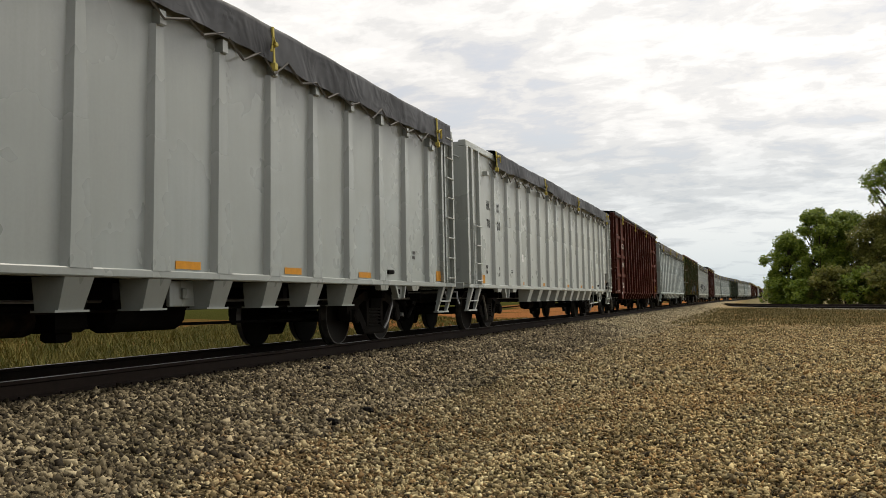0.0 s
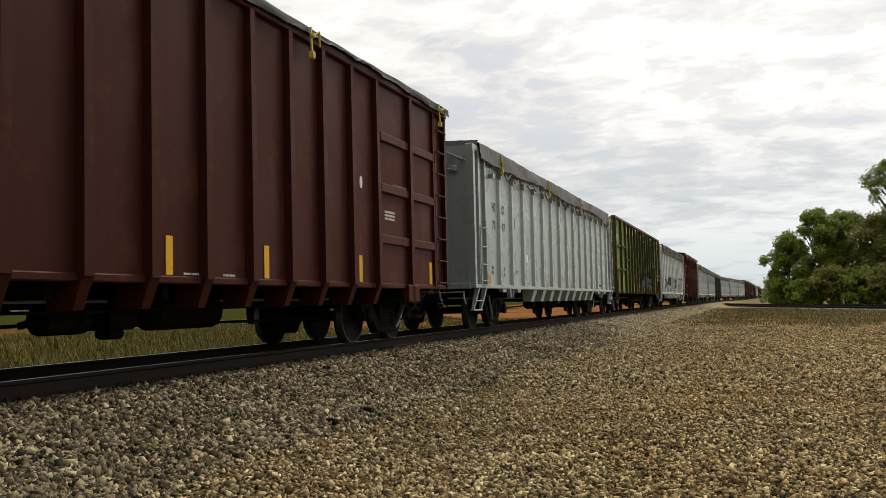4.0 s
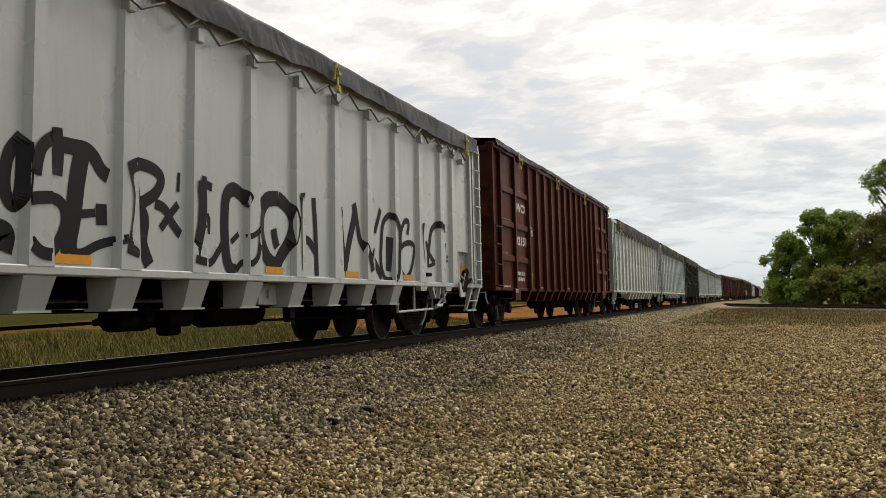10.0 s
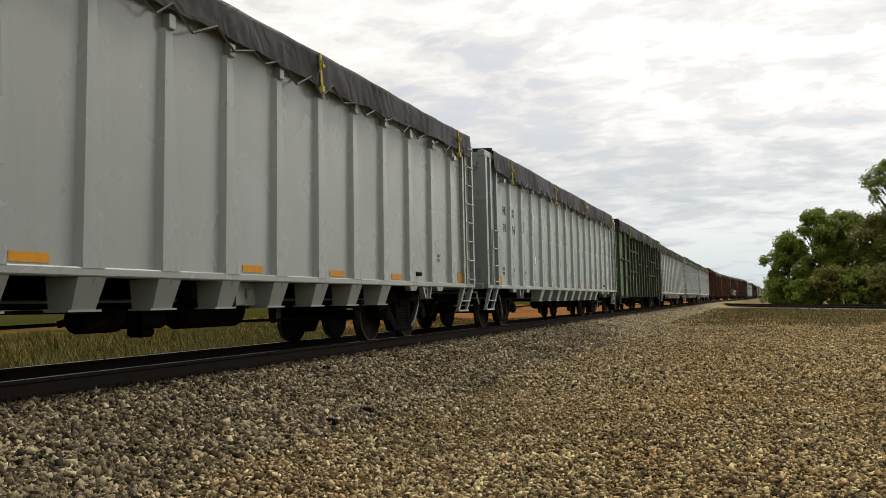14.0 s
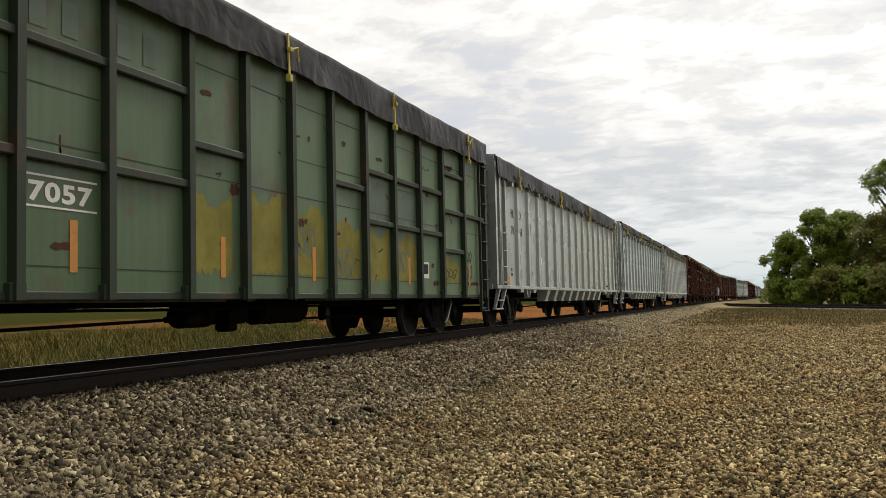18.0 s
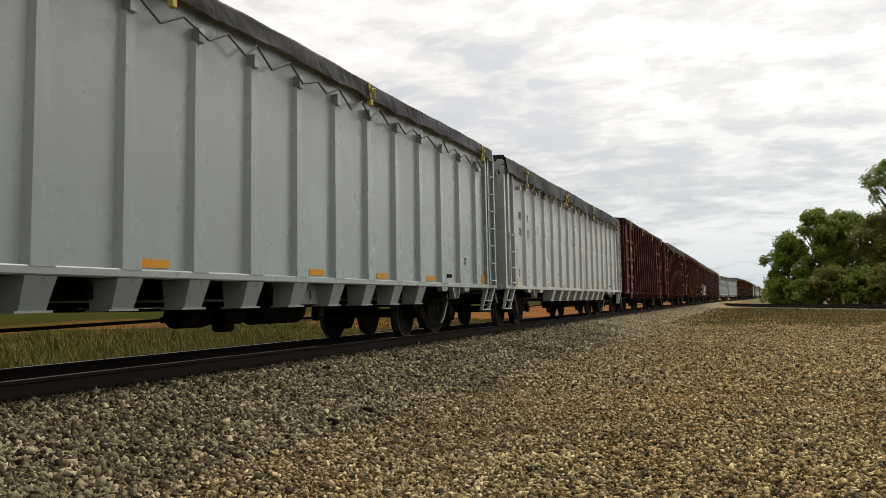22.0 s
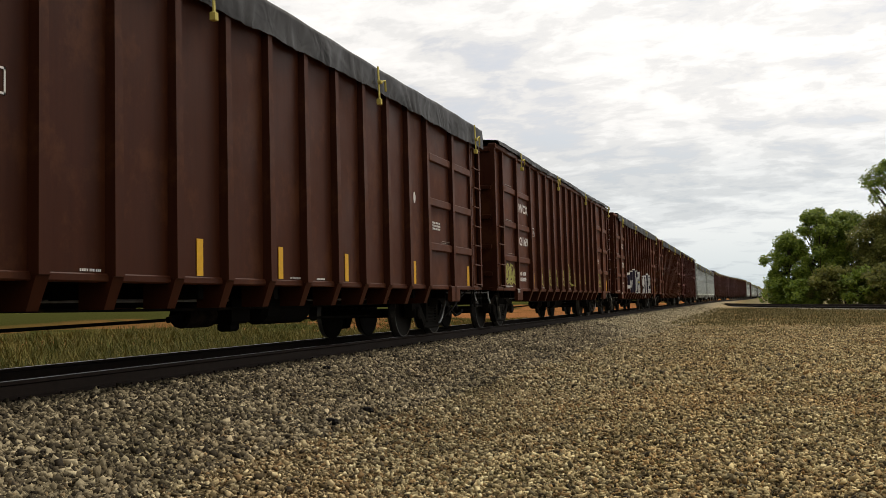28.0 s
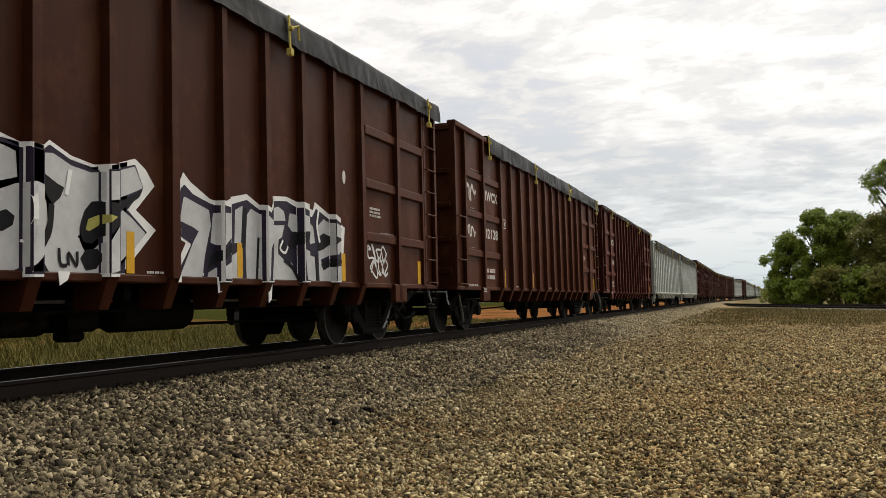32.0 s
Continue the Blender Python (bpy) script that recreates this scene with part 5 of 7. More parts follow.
def build_siding():
    siding = thing("siding_track", "rusty siding track curving off past the grass", "railway track", kind="structure")
    pts = [Vector((*siding_line(-0.5 + 0.1 * k), 0)) for k in range(32)]
    for off in (-0.755, 0.755):
        rings = []
        for i, p in enumerate(pts):
            d = (pts[min(i + 1, len(pts) - 1)] - pts[max(i - 1, 0)]).normalized()
            nrm = Vector((d.y, -d.x, 0))
            rings.append([tuple(p + nrm * (off + a) + Vector((0, 0, b - 0.33))) for a, b in rail_section(0)])
        part("rail", sweep(rings), RAIL_SIDE, siding, "rusty steel rail")
    rows = []
    for i, p in enumerate(pts):
        d = (pts[min(i + 1, len(pts) - 1)] - pts[max(i - 1, 0)]).normalized()
        nrm = Vector((d.y, -d.x, 0))
        rows.append([tuple(p + nrm * a + Vector((0, 0, b))) for a, b in ((-2.8, -1.0), (-1.7, -0.66), (1.7, -0.66), (2.8, -1.0))])
    tie = Mesh().box(-1.295, 1.295, -0.11, 0.11, -0.70, -0.505, 0.012).data("tie", TIE)
    for k in range(170):
        u = -0.45 + 0.0163 * k
        (xa, ya), (xb, yb) = siding_line(u), siding_line(u + 0.01)
        part("tie", tie, None, siding, at=pose(xa, ya, 0, 0, 0, math.degrees(math.atan2(yb - ya, xb - xa)) + 90))
    m = Mat("pale_siding_ballast", 0.9)
    part("ballast_bank", Mesh().grid(rows), m.done(m.mix(m.noise(20, 4), (0.08, 0.065, 0.045), (0.22, 0.19, 0.14)), None, m.noise(14, 4), 0.05, 0.8), siding)


build_siding()


# ---- grass beyond the track and on the lot ----
def tufts(name, label, count, seed, place, height, mat):
    rng = np.random.default_rng(seed)
    xy = place(rng, count)
    vs, fs = [], []
    for x, y in xy:
        z = ground_z(x, y) - 0.02
        h = height * rng.uniform(0.4, 1.3)
        for _ in range(3):
            a = rng.uniform(0, math.tau)
            w, lean = 0.010 + 0.014 * rng.random(), h * rng.uniform(0.2, 1.1)
            dx, dy = math.cos(a), math.sin(a)
            k = len(vs)
            ox, oy = x + rng.uniform(-0.06, 0.06), y + rng.uniform(-0.06, 0.06)
            vs += [(ox - dy * w, oy + dx * w, z), (ox + dy * w, oy - dx * w, z), (ox + dx * lean, oy + dy * lean, z + h)]
            fs.append((k, k + 1, k + 2))
    me = bpy.data.meshes.new(name)
    me.from_pydata(vs, [], fs)
    me.materials.append(mat)
    return tagged(new(name, me), label, "grass", kind="stuff")


def grass_mat(name, *cols):
    """Blades vary one by one and in larger green and straw patches."""
    m = Mat(name, 0.8, 0.0, 0.2)
    c = m.ramp(m.island(), *[(i / (len(cols) - 1), c) for i, c in enumerate(cols)])
    return m.done(m.mix(m.ramp(m.noise(0.9, 4, 0.6), (0.45, 0.0), (0.6, 0.75)), c, tint(cols[2], 1.15)))


GRASS = grass_mat("rough_grass_blades", (0.039, 0.0525, 0.00675), (0.0806, 0.09, 0.012), (0.156, 0.122, 0.027), (0.0585, 0.0688, 0.009))
DRY_GRASS = grass_mat("dry_lot_grass", (0.075, 0.075, 0.022), (0.12, 0.105, 0.038), (0.17, 0.13, 0.055), (0.085, 0.09, 0.026))


def patchy(x0, x1, y0, y1):
    """Places that keep to irregular patches."""
    def place(rng, n):
        xy = np.stack([x0 + (x1 - x0) * rng.random(3 * n), y0 + (y1 - y0) * rng.random(3 * n)], 1)
        keep = [noise.noise((a * 0.28, b * 0.12, 3.0)) + 0.4 * noise.noise((a * 1.1, b * 0.6, 7.0)) > 0.06 for a, b in xy]
        return xy[np.array(keep)][:n]
    return place


tufts("grass", "rough green and straw grass beyond the track", 30000, 21, lambda g, n: np.stack([-2.3 - 16 * g.random(n) ** 1.4, 3 + 60 * g.random(n) ** 1.3], 1), 0.19, GRASS)
tufts("tall_grass", "taller uncut grass and weeds at the far side of the track", 12000, 23, lambda g, n: np.stack([-3.4 - 12 * g.random(n), 3 + 32 * g.random(n)], 1), 0.34, GRASS)
tufts("weeds", "thin low weeds scattered over the lot", 6000, 24, patchy(3.6, 14, 14, 46), 0.05, DRY_GRASS)
tufts("verge_grass", "thick low grass between the lot and the siding", 26000, 25, lambda g, n: np.stack([bend(80) + 3.4 + 32 * g.random(n), 44 + 62 * g.random(n)], 1), 0.16, DRY_GRASS)
tufts("grass_lot", "low dry grass along the edge of the lot", 14000, 22, patchy(4.5, 30, 30, 92), 0.07, DRY_GRASS)


# ---- trees ----
def leaf_mat(name, *cols):
    """Thin leaves: part of the light that falls on the far side comes through."""
    m = Mat(name, 0.6, 0.0, 0.35)
    c = m.ramp(m.island(), *[(i / (len(cols) - 1), c) for i, c in enumerate(cols)])
    m.done(c)
    thin, mix = m.nt.nodes.new("ShaderNodeBsdfTranslucent"), m.nt.nodes.new("ShaderNodeMixShader")
    out = m.nt.nodes["Material Output"]
    m.nt.links.new(c, thin.inputs["Color"])
    mix.inputs[0].default_value = 0.45
    m.nt.links.new(m.b.outputs[0], mix.inputs[1]), m.nt.links.new(thin.outputs[0], mix.inputs[2])
    m.nt.links.new(mix.outputs[0], out.inputs["Surface"])
    return m.m


LEAF = leaf_mat("spring_leaves", (0.0636, 0.109, 0.0114), (0.17, 0.245, 0.0264), (0.296, 0.356, 0.0459), (0.104, 0.162, 0.0184))
LEAF_OLIVE = leaf_mat("olive_leaves", (0.0788, 0.0898, 0.0163), (0.184, 0.195, 0.0354), (0.294, 0.275, 0.0646), (0.115, 0.127, 0.0231))
BARK = plain("grey_brown_bark", (0.075, 0.06, 0.045), 0.9, 0.5, 5)


def tree_parts(seed, height, spread, trunk_to, leaves, leaf, mat, open_crown=0.0):
    rng = random.Random(seed)
    s = Mesh()
    s.tube([(0, 0, -0.3), (0.05, 0.02, height * 0.2), (rng.uniform(-0.2, 0.2), rng.uniform(-0.2, 0.2), height * 0.5), (rng.uniform(-0.4, 0.4), rng.uniform(-0.4, 0.4), height * 0.85)], [height * 0.022, height * 0.017, height * 0.011, 0.03], 8)
    clumps = []
    for k in range(72):
        a, u = rng.uniform(0, math.tau), rng.random() ** 0.7
        z = height * (trunk_to + (1 - trunk_to) * rng.random() ** 0.85)
        fall = math.sqrt(max(0.05, 1 - ((z / height - (trunk_to + 0.95) / 2) / ((1.02 - trunk_to) / 2)) ** 2))
        r = spread * u * fall
        c = Vector((r * math.cos(a), r * math.sin(a), z * 0.95))
        clumps.append((c, rng.uniform(0.16, 0.36) * spread * (1 - open_crown * 0.3)))
        root = Vector((0, 0, max(height * 0.15, c.z - height * rng.uniform(0.15, 0.3))))
        mid = root.lerp(c, 0.55) + Vector((0, 0, -0.04 * height))
        s.tube([root, mid, c], [height * 0.009, height * 0.005, 0.015], 5)
    vs, fs = [], []
    for _ in range(leaves):
        c, r = rng.choice(clumps)
        d = Vector((rng.gauss(0, 1), rng.gauss(0, 1), rng.gauss(0, 0.8))).normalized() * r * rng.random() ** 0.6
        p = c + d
        a = Vector((rng.gauss(0, 1), rng.gauss(0, 1), rng.gauss(0, 0.7))).normalized()
        b = a.orthogonal().normalized()
        w = leaf * rng.uniform(0.6, 1.4)
        k = len(vs)
        vs += [tuple(p - a * w), tuple(p + b * w * 0.55), tuple(p + a * w), tuple(p - b * w * 0.55)]
        fs.append((k, k + 1, k + 2, k + 3))
    me = bpy.data.meshes.new("crown")
    me.from_pydata(vs, [], fs)
    me.materials.append(mat)
    return s, me


def tree(name, label, seed, x, y, height, spread, trunk_to=0.3, leaves=4200, leaf=0.20, mat=None, open_crown=0.0):
    t = thing(name, label, "tree", "trees by the siding")
    t.location = (x, y, ground_z(x, y))
    trunk, crown = tree_parts(seed, height, spread, trunk_to, leaves, leaf, mat or LEAF, open_crown)
    part("trunk", trunk, BARK, t)
    part("crown", crown, None, t)
    return t


tree("tree", "broad green tree at the end of the row", 1, 11.2, 121, 9.2, 3.0, 0.08, 22000, 0.16)
tree("tree", "tall green tree with an open crown", 2, 14.6, 119, 11.9, 3.7, 0.2, 19000, 0.16, open_crown=0.3)
tree("tree", "spreading green tree in the row", 3, 17.6, 121, 11.6, 3.6, 0.15, 22000, 0.16)
tree("tree", "olive-green tree in the row", 4, 20.6, 116, 10.6, 3.3, 0.1, 22000, 0.16, mat=LEAF_OLIVE)
tree("tree", "olive-green tree in the row", 5, 23.6, 114, 12.2, 3.5, 0.1, 22000, 0.16, mat=LEAF_OLIVE)
tree("tree", "tall tree with a round open top above the row", 6, 24.3, 121, 18.4, 4.3, 0.64, 13000, 0.16, open_crown=0.45)
tree("tree", "dense green tree in the row", 7, 27.5, 118, 13.0, 3.9, 0.1, 22000, 0.16)
tree("tree", "dense green tree in the row", 8, 31.5, 114, 14.0, 4.2, 0.1, 5500)
for k, (x, y, h) in enumerate(((12.6, 114, 3.0), (15.4, 112, 4.4), (18.2, 110, 4.0), (20.8, 108, 4.6), (23.4, 106, 4.4), (26.0, 105, 5.0), (10.3, 119, 3.2), (29.0, 104, 5.0))):
    b = tree("bush", "thick undergrowth bush at the foot of the trees", 40 + k, x, y, h, 2.6, 0.02, 4200, 0.2, LEAF_OLIVE if k % 2 else LEAF)
    tagged(b, category="bush", group="bushes under the trees")


def far_woods():
    rng = np.random.default_rng(5)
    n = 26000
    x = rng.uniform(-1000, 620, n)
    y = 640 + 0.05 * x + rng.uniform(0, 30, n)
    top = 5.5 + 2.5 * np.sin(x * 0.05) + 1.6 * np.sin(x * 0.17 + 1) + 1.2 * np.sin(x * 0.41)
    z = -0.5 + top * rng.random(n) ** 0.8
    vs, fs = [], []
    for a, b, c in zip(x, y, z):
        w = rng.uniform(0.5, 1.3)
        t = rng.uniform(-0.6, 0.6)
        k = len(vs)
        vs += [(a - w, b - t, c), (a, b, c - w * 0.7), (a + w, b + t, c), (a, b + 0.2, c + w * 0.7)]
        fs.append((k, k + 1, k + 2, k + 3))
    me = bpy.data.meshes.new("far_woods")
    me.from_pydata(vs, [], fs)
    me.materials.append(LEAF_OLIVE)
    tagged(new("far_woods", me), "distant line of dark green woods", "woods", kind="stuff")


far_woods()

# ---- the train: each wagon's front end, in metres before the camera at the start ----
TRAIN = []


def couple(car, front, length):
    TRAIN.append((car, front + length / 2, length))
    return car


HK = "tall ribbed gondola "
couple(hk_gondola(GREEN_GREY_CAR, TARP_GREY, 100, HK + "in pale grey with a slate tarpaulin", "70018", 3.72, 1.7), -1.35, HK_L)
couple(hk_gondola(WHITE_CAR, TARP_GREY, 101, HK + "in dirty white under a slate tarpaulin", "70020", 3.80, 2.2, True), 19.7, HK_L)
couple(mw_gondola(MAROON, TARP_BLACK, 102, "oxide-brown wood-chip gondola wagon with white numbers", "102199", 4.36, 4.48), 41.2, MW_L)
couple(hk_gondola(GREY_CAR, TARP_PALE, 103, HK + "in cool grey with a faded grey-brown tarpaulin", "70067", 3.82, 0.4, False, FADED_ORANGE, bare=0.95), 60.75, HK_L)

BN_POSTS = [0.10, 1.86, 3.38, 4.60, 5.72, 6.84, 7.95, 9.07, 10.2, 11.3, 12.45, 13.55, 14.75, 15.8, 17.3, 18.95]
BN_CROSS = [(0.1, 1.86, 3.02), (0.1, 1.86, 1.97), (1.86, 3.38, 3.05), (1.86, 3.38, 1.98), (3.38, 4.60, 2.49), (15.8, 17.3, 3.0), (15.8, 17.3, 1.98), (17.3, 18.95, 3.0), (17.3, 18.95, 1.98), (14.75, 15.8, 2.49)]
bn = couple(panel_gondola(OLIVE, OLIVE_DARK, 104, "faded olive-green gondola wagon with rusty posts and graffiti", 19.05, BN_POSTS, BN_CROSS, 0.95, 4.26, 2.1, TOP_RUST), 82.08, 19.05)

couple(hk_gondola(WHITE_CAR, TARP_GREY, 105, HK + "in dirty white covered with black graffiti", "70027", 3.84, 1.5, True), 101.83, HK_L)
couple(mw_gondola(MAROON, TARP_BLACK, 106, "oxide-brown wood-chip gondola wagon with scraped panels", "102151", 4.36, 4.50), 123.17, MW_L)
couple(hk_gondola(GREEN_GREY_CAR, TARP_BLACK, 107, HK + "in pale grey under a black tarpaulin", "70043", 3.72, 1.75), 141.82, HK_L)
couple(hk_gondola(GREY_CAR, TARP_BLACK, 108, HK + "in grey with a sagging black tarpaulin", "70054", 3.66, 0.6, bare=1.0), 162.97, HK_L)
BS_POSTS = [0.25, 2.05, 3.58, 4.78, 5.92, 7.22, 8.38, 9.55, 10.75, 11.95, 13.15, 14.4, 15.68, 17.05, 18.6]
BS_CROSS = [(0.25, 2.05, 2.46), (2.05, 3.58, 3.2), (2.05, 3.58, 2.45), (2.05, 3.58, 1.67)] + [(a, b, z) for a, b in ((3.58, 4.78), (4.78, 5.92), (5.92, 7.22)) for z in (2.97, 1.97)] + [(7.22, 8.38, 2.43), (10.75, 11.95, 2.43)] + [(a, b, z) for a, b in ((11.95, 13.15), (13.15, 14.4), (14.4, 15.68)) for z in (2.75, 1.95)] + [(15.68, 17.05, z) for z in (3.2, 2.45, 1.67)] + [(17.05, 18.6, 2.46)]
couple(panel_gondola(SAGE, SAGE_DARK, 109, "faded sage-green gondola with dark cross bars, black tarpaulin", 18.85, BS_POSTS, BS_CROSS, 0.78, 3.80, 2.1, SAGE_DARK), 184.05, 18.85)
couple(hk_gondola(GREEN_GREY_CAR, TARP_BLACK, 110, HK + "in pale grey with a baggy black tarpaulin", "70068", 3.62, 0.1, False, FADED_ORANGE, 4.08, bare=1.2), 203.55, HK_L)
couple(hk_gondola(GREY_CAR, TARP_BLACK, 111, HK + "in cool grey with a taut black tarpaulin", "70072", 3.88, 0.6, tarp_top=4.15), 224.59, HK_L)
couple(hk_gondola(WHITE_CAR, TARP_BLACK, 112, HK + "in off-white, black tarpaulin, yellow straps", "70013", 3.76, 0.1), 245.6, HK_L)
couple(mw_gondola(DARK_BROWN, TARP_BLACK, 113, "dark oxide-brown wood-chip gondola wagon with white numbers", "102171", 4.34, 4.44), 267.24, MW_L)
couple(mw_gondola(BROWN, TARP_BLACK, 114, "oxide-brown wood-chip gondola wagon with a black tarpaulin", "102237", 4.05, 4.50, 3.4), 286.86, MW_L)
couple(mw_gondola(BROWN, TARP_BLACK, 115, "oxide-brown wood-chip gondola wagon with lime-yellow tags", "102169", 4.36, 4.50), 305.93, MW_L)
couple(mw_gondola(BROWN, TARP_BLACK, 116, "oxide-brown wood-chip gondola wagon with big silver graffiti", "102225", 4.10, 4.46, 1.2), 325.01, MW_L)
couple(mw_gondola(BROWN, TARP_BLACK, 117, "oxide-brown wood-chip gondola wagon with a black tarpaulin", "102128", 4.06, 4.46, 2.4), 344.02, MW_L)
couple(mw_gondola(DARK_BROWN, TARP_BLACK, 118, "dark oxide-brown wood-chip gondola wagon far along the train", "102140", 4.30, 4.44), 363.05, MW_L)


def far_train():
    """The wagons that stay far off repeat the kinds that pass by."""
    at = 382.1
    light, brown = [TRAIN[k] for k in (7, 12, 10)], [TRAIN[k] for k in (2, 13, 6)]
    for k, kind in enumerate("LLBBBBBLBLLLLBLLLBLL"):
        src, _, length = (light if kind == "L" else brown)[k % 3]
        couple(copy_thing(src, Matrix()), at, length)
        at += length + 1.2


far_train()

# ---- paint on the wagons' sides ----
def side_of(k):
    """The wagon, and a shift from metres behind its front end to its own space."""
    car, _, length = TRAIN[k]
    return car, length / 2


def shifted(pts, half, d=0.0):
    return [(y - half + d, z) for y, z in pts]


def black_tag():
    """A row of tall brushed letters, then one big loop."""
    car, half = side_of(5)
    first = [
        ([(2.87, 1.87), (2.98, 1.5), (3.47, 1.51)], 0.09), ([(3.2, 1.92), (3.47, 1.51), (3.14, 1.29)], 0.1), ([(2.3, 1.6), (2.87, 1.49), (3.47, 1.51)], 0.08), ([(3.56, 2.03), (3.95, 1.14), (4.23, 2.06)], 0.14), ([(4.23, 2.0), (4.76, 1.07), (5.11, 2.31)], 0.15), ([(5.66, 2.12), (5.6, 1.63), (6.04, 1.55), (6.37, 2.18)], 0.1), ([(6.26, 2.02), (5.79, 1.56), (5.79, 1.21), (5.55, 1.18), (6.14, 1.23)], 0.07)]
    second = [
        ([(6.76, 2.1), (6.63, 1.95), (6.58, 1.75), (6.6, 1.59), (6.68, 1.52), (6.74, 1.63), (6.76, 1.82), (6.76, 2.06)], 0.13), ([(6.85, 1.79), (6.88, 1.94), (6.93, 2.05), (7.04, 2.13), (7.14, 2.16), (7.23, 2.11)], 0.12), ([(7.17, 2.25), (7.19, 2.05), (7.17, 1.83)], 0.14), ([(6.79, 1.58), (6.98, 1.61), (7.18, 1.61), (7.27, 1.53), (7.27, 1.39), (7.18, 1.23), (7.08, 1.13), (6.91, 1.14), (6.79, 1.23)], 0.11), ([(6.51, 1.31), (6.6, 1.27), (6.57, 1.13)], 0.18), ([(7.5, 2.1), (7.43, 1.81), (7.38, 1.5), (7.32, 1.24), (7.34, 1.15)], 0.21), ([(7.25, 2.11), (7.39, 2.11), (7.54, 2.11), (7.65, 2.06), (7.75, 1.95), (7.85, 1.9)], 0.15), ([(7.47, 1.51), (7.67, 1.54)], 0.08), ([(7.75, 1.63), (7.76, 1.43)], 0.15), ([(7.34, 1.15), (7.5, 1.16), (7.73, 1.25), (8.06, 1.32)], 0.09)]
    third = [
        ([(8.16, 2.01), (8.23, 1.79), (8.21, 1.51), (8.12, 1.16)], 0.18), ([(8.07, 2.0), (8.27, 2.08), (8.55, 2.06), (8.67, 1.97), (8.59, 1.83), (8.42, 1.73), (8.27, 1.67)], 0.13), ([(8.32, 1.64), (8.39, 1.53), (8.36, 1.3), (8.47, 1.08)], 0.16), ([(8.57, 1.71), (8.73, 1.67), (8.86, 1.53), (9.0, 1.42)], 0.11), ([(8.96, 1.74), (8.8, 1.6), (8.66, 1.46)], 0.09), ([(8.98, 2.08), (8.96, 1.87)], 0.05), ([(9.3, 2.03), (9.32, 1.78), (9.29, 1.53), (9.2, 1.28), (9.18, 1.17)], 0.15), ([(9.3, 2.04), (9.46, 2.02), (9.61, 1.99)], 0.1), ([(9.35, 1.55), (9.51, 1.65), (9.51, 1.46)], 0.1), ([(9.18, 1.17), (9.31, 1.15), (9.56, 1.14), (9.71, 1.26), (9.83, 1.38)], 0.09)]
    fourth = [
        ([(10.36, 1.89), (10.24, 1.97), (10.05, 2.02), (9.9, 1.91), (9.86, 1.58), (9.89, 1.25), (9.97, 1.09), (10.09, 1.06)], 0.17), ([(10.09, 1.07), (10.22, 1.16), (10.35, 1.16), (10.48, 1.24), (10.55, 1.42), (10.56, 1.59)], 0.08), ([(10.0, 1.4), (10.16, 1.5)], 0.07), ([(10.29, 1.47), (10.45, 1.52), (10.62, 1.62)], 0.07), ([(11.13, 2.02), (10.84, 1.97), (10.68, 1.78), (10.68, 1.49), (10.82, 1.26), (11.04, 1.17), (11.19, 1.29), (11.42, 1.5), (11.51, 1.73), (11.43, 1.88), (11.28, 1.97), (11.13, 2.02)], 0.2), ([(11.0, 1.62), (11.04, 1.48), (11.09, 1.39)], 0.15), ([(11.68, 2.15), (11.72, 1.86), (11.71, 1.48), (11.71, 1.12)], 0.16), ([(12.13, 2.13), (12.17, 1.74), (12.19, 1.35), (12.2, 1.05)], 0.12), ([(11.82, 1.55), (11.99, 1.51), (12.16, 1.39)], 0.12)]
    fifth = [
        ([(12.97, 2.09), (13.05, 1.64), (13.11, 1.14)], 0.13), ([(13.11, 1.14), (13.29, 1.57), (13.51, 2.01), (13.48, 2.18)], 0.17), ([(13.52, 2.14), (13.67, 1.68), (13.88, 1.47), (14.02, 1.16)], 0.14), ([(14.21, 2.35), (14.17, 1.89), (14.35, 1.81)], 0.08), ([(14.53, 2.19), (14.45, 2.05), (14.28, 1.8)], 0.11), ([(14.9, 2.13), (14.64, 1.97), (14.55, 1.64), (14.53, 1.27), (14.72, 1.04), (15.1, 1.1), (15.19, 1.48), (15.22, 1.87), (15.07, 2.07), (14.9, 2.13)], 0.11), ([(14.88, 1.75), (14.85, 1.18)], 0.24), ([(14.03, 1.48), (14.32, 1.26), (14.55, 1.08)], 0.15), ([(15.75, 1.85), (15.82, 2.06), (15.63, 2.07), (15.45, 1.88), (15.38, 1.59), (15.58, 1.67), (15.89, 1.71), (16.08, 1.62), (15.92, 1.26), (15.63, 1.09), (15.37, 1.25)], 0.1), ([(16.4, 2.1), (16.46, 1.64), (16.56, 1.25)], 0.11)]
    last = [
        ([(16.83, 1.55), (16.89, 1.74), (16.99, 1.97), (17.14, 2.08), (17.35, 2.14), (17.49, 2.14)], 0.13), ([(17.49, 2.14), (17.66, 2.07), (17.74, 1.96)], 0.11), ([(17.68, 1.8), (17.7, 1.5), (17.71, 1.25), (17.77, 1.05)], 0.1), ([(16.83, 1.58), (17.0, 1.49), (17.18, 1.39)], 0.12), ([(16.72, 1.79), (16.81, 1.57), (16.81, 1.31)], 0.09), ([(16.81, 1.33), (16.97, 1.35), (17.18, 1.39)], 0.07)]
    for k, (pts, w) in enumerate(first + second + third + fourth + fifth + last):
        s = Mesh()
        stroke(s, shifted(pts, half), w, lambda y: hk_depth(y + half), 0.004 + 0.0006 * (k % 6), True)
        part("graffiti_stroke", s, SPRAY_BLACK, car)


black_tag()


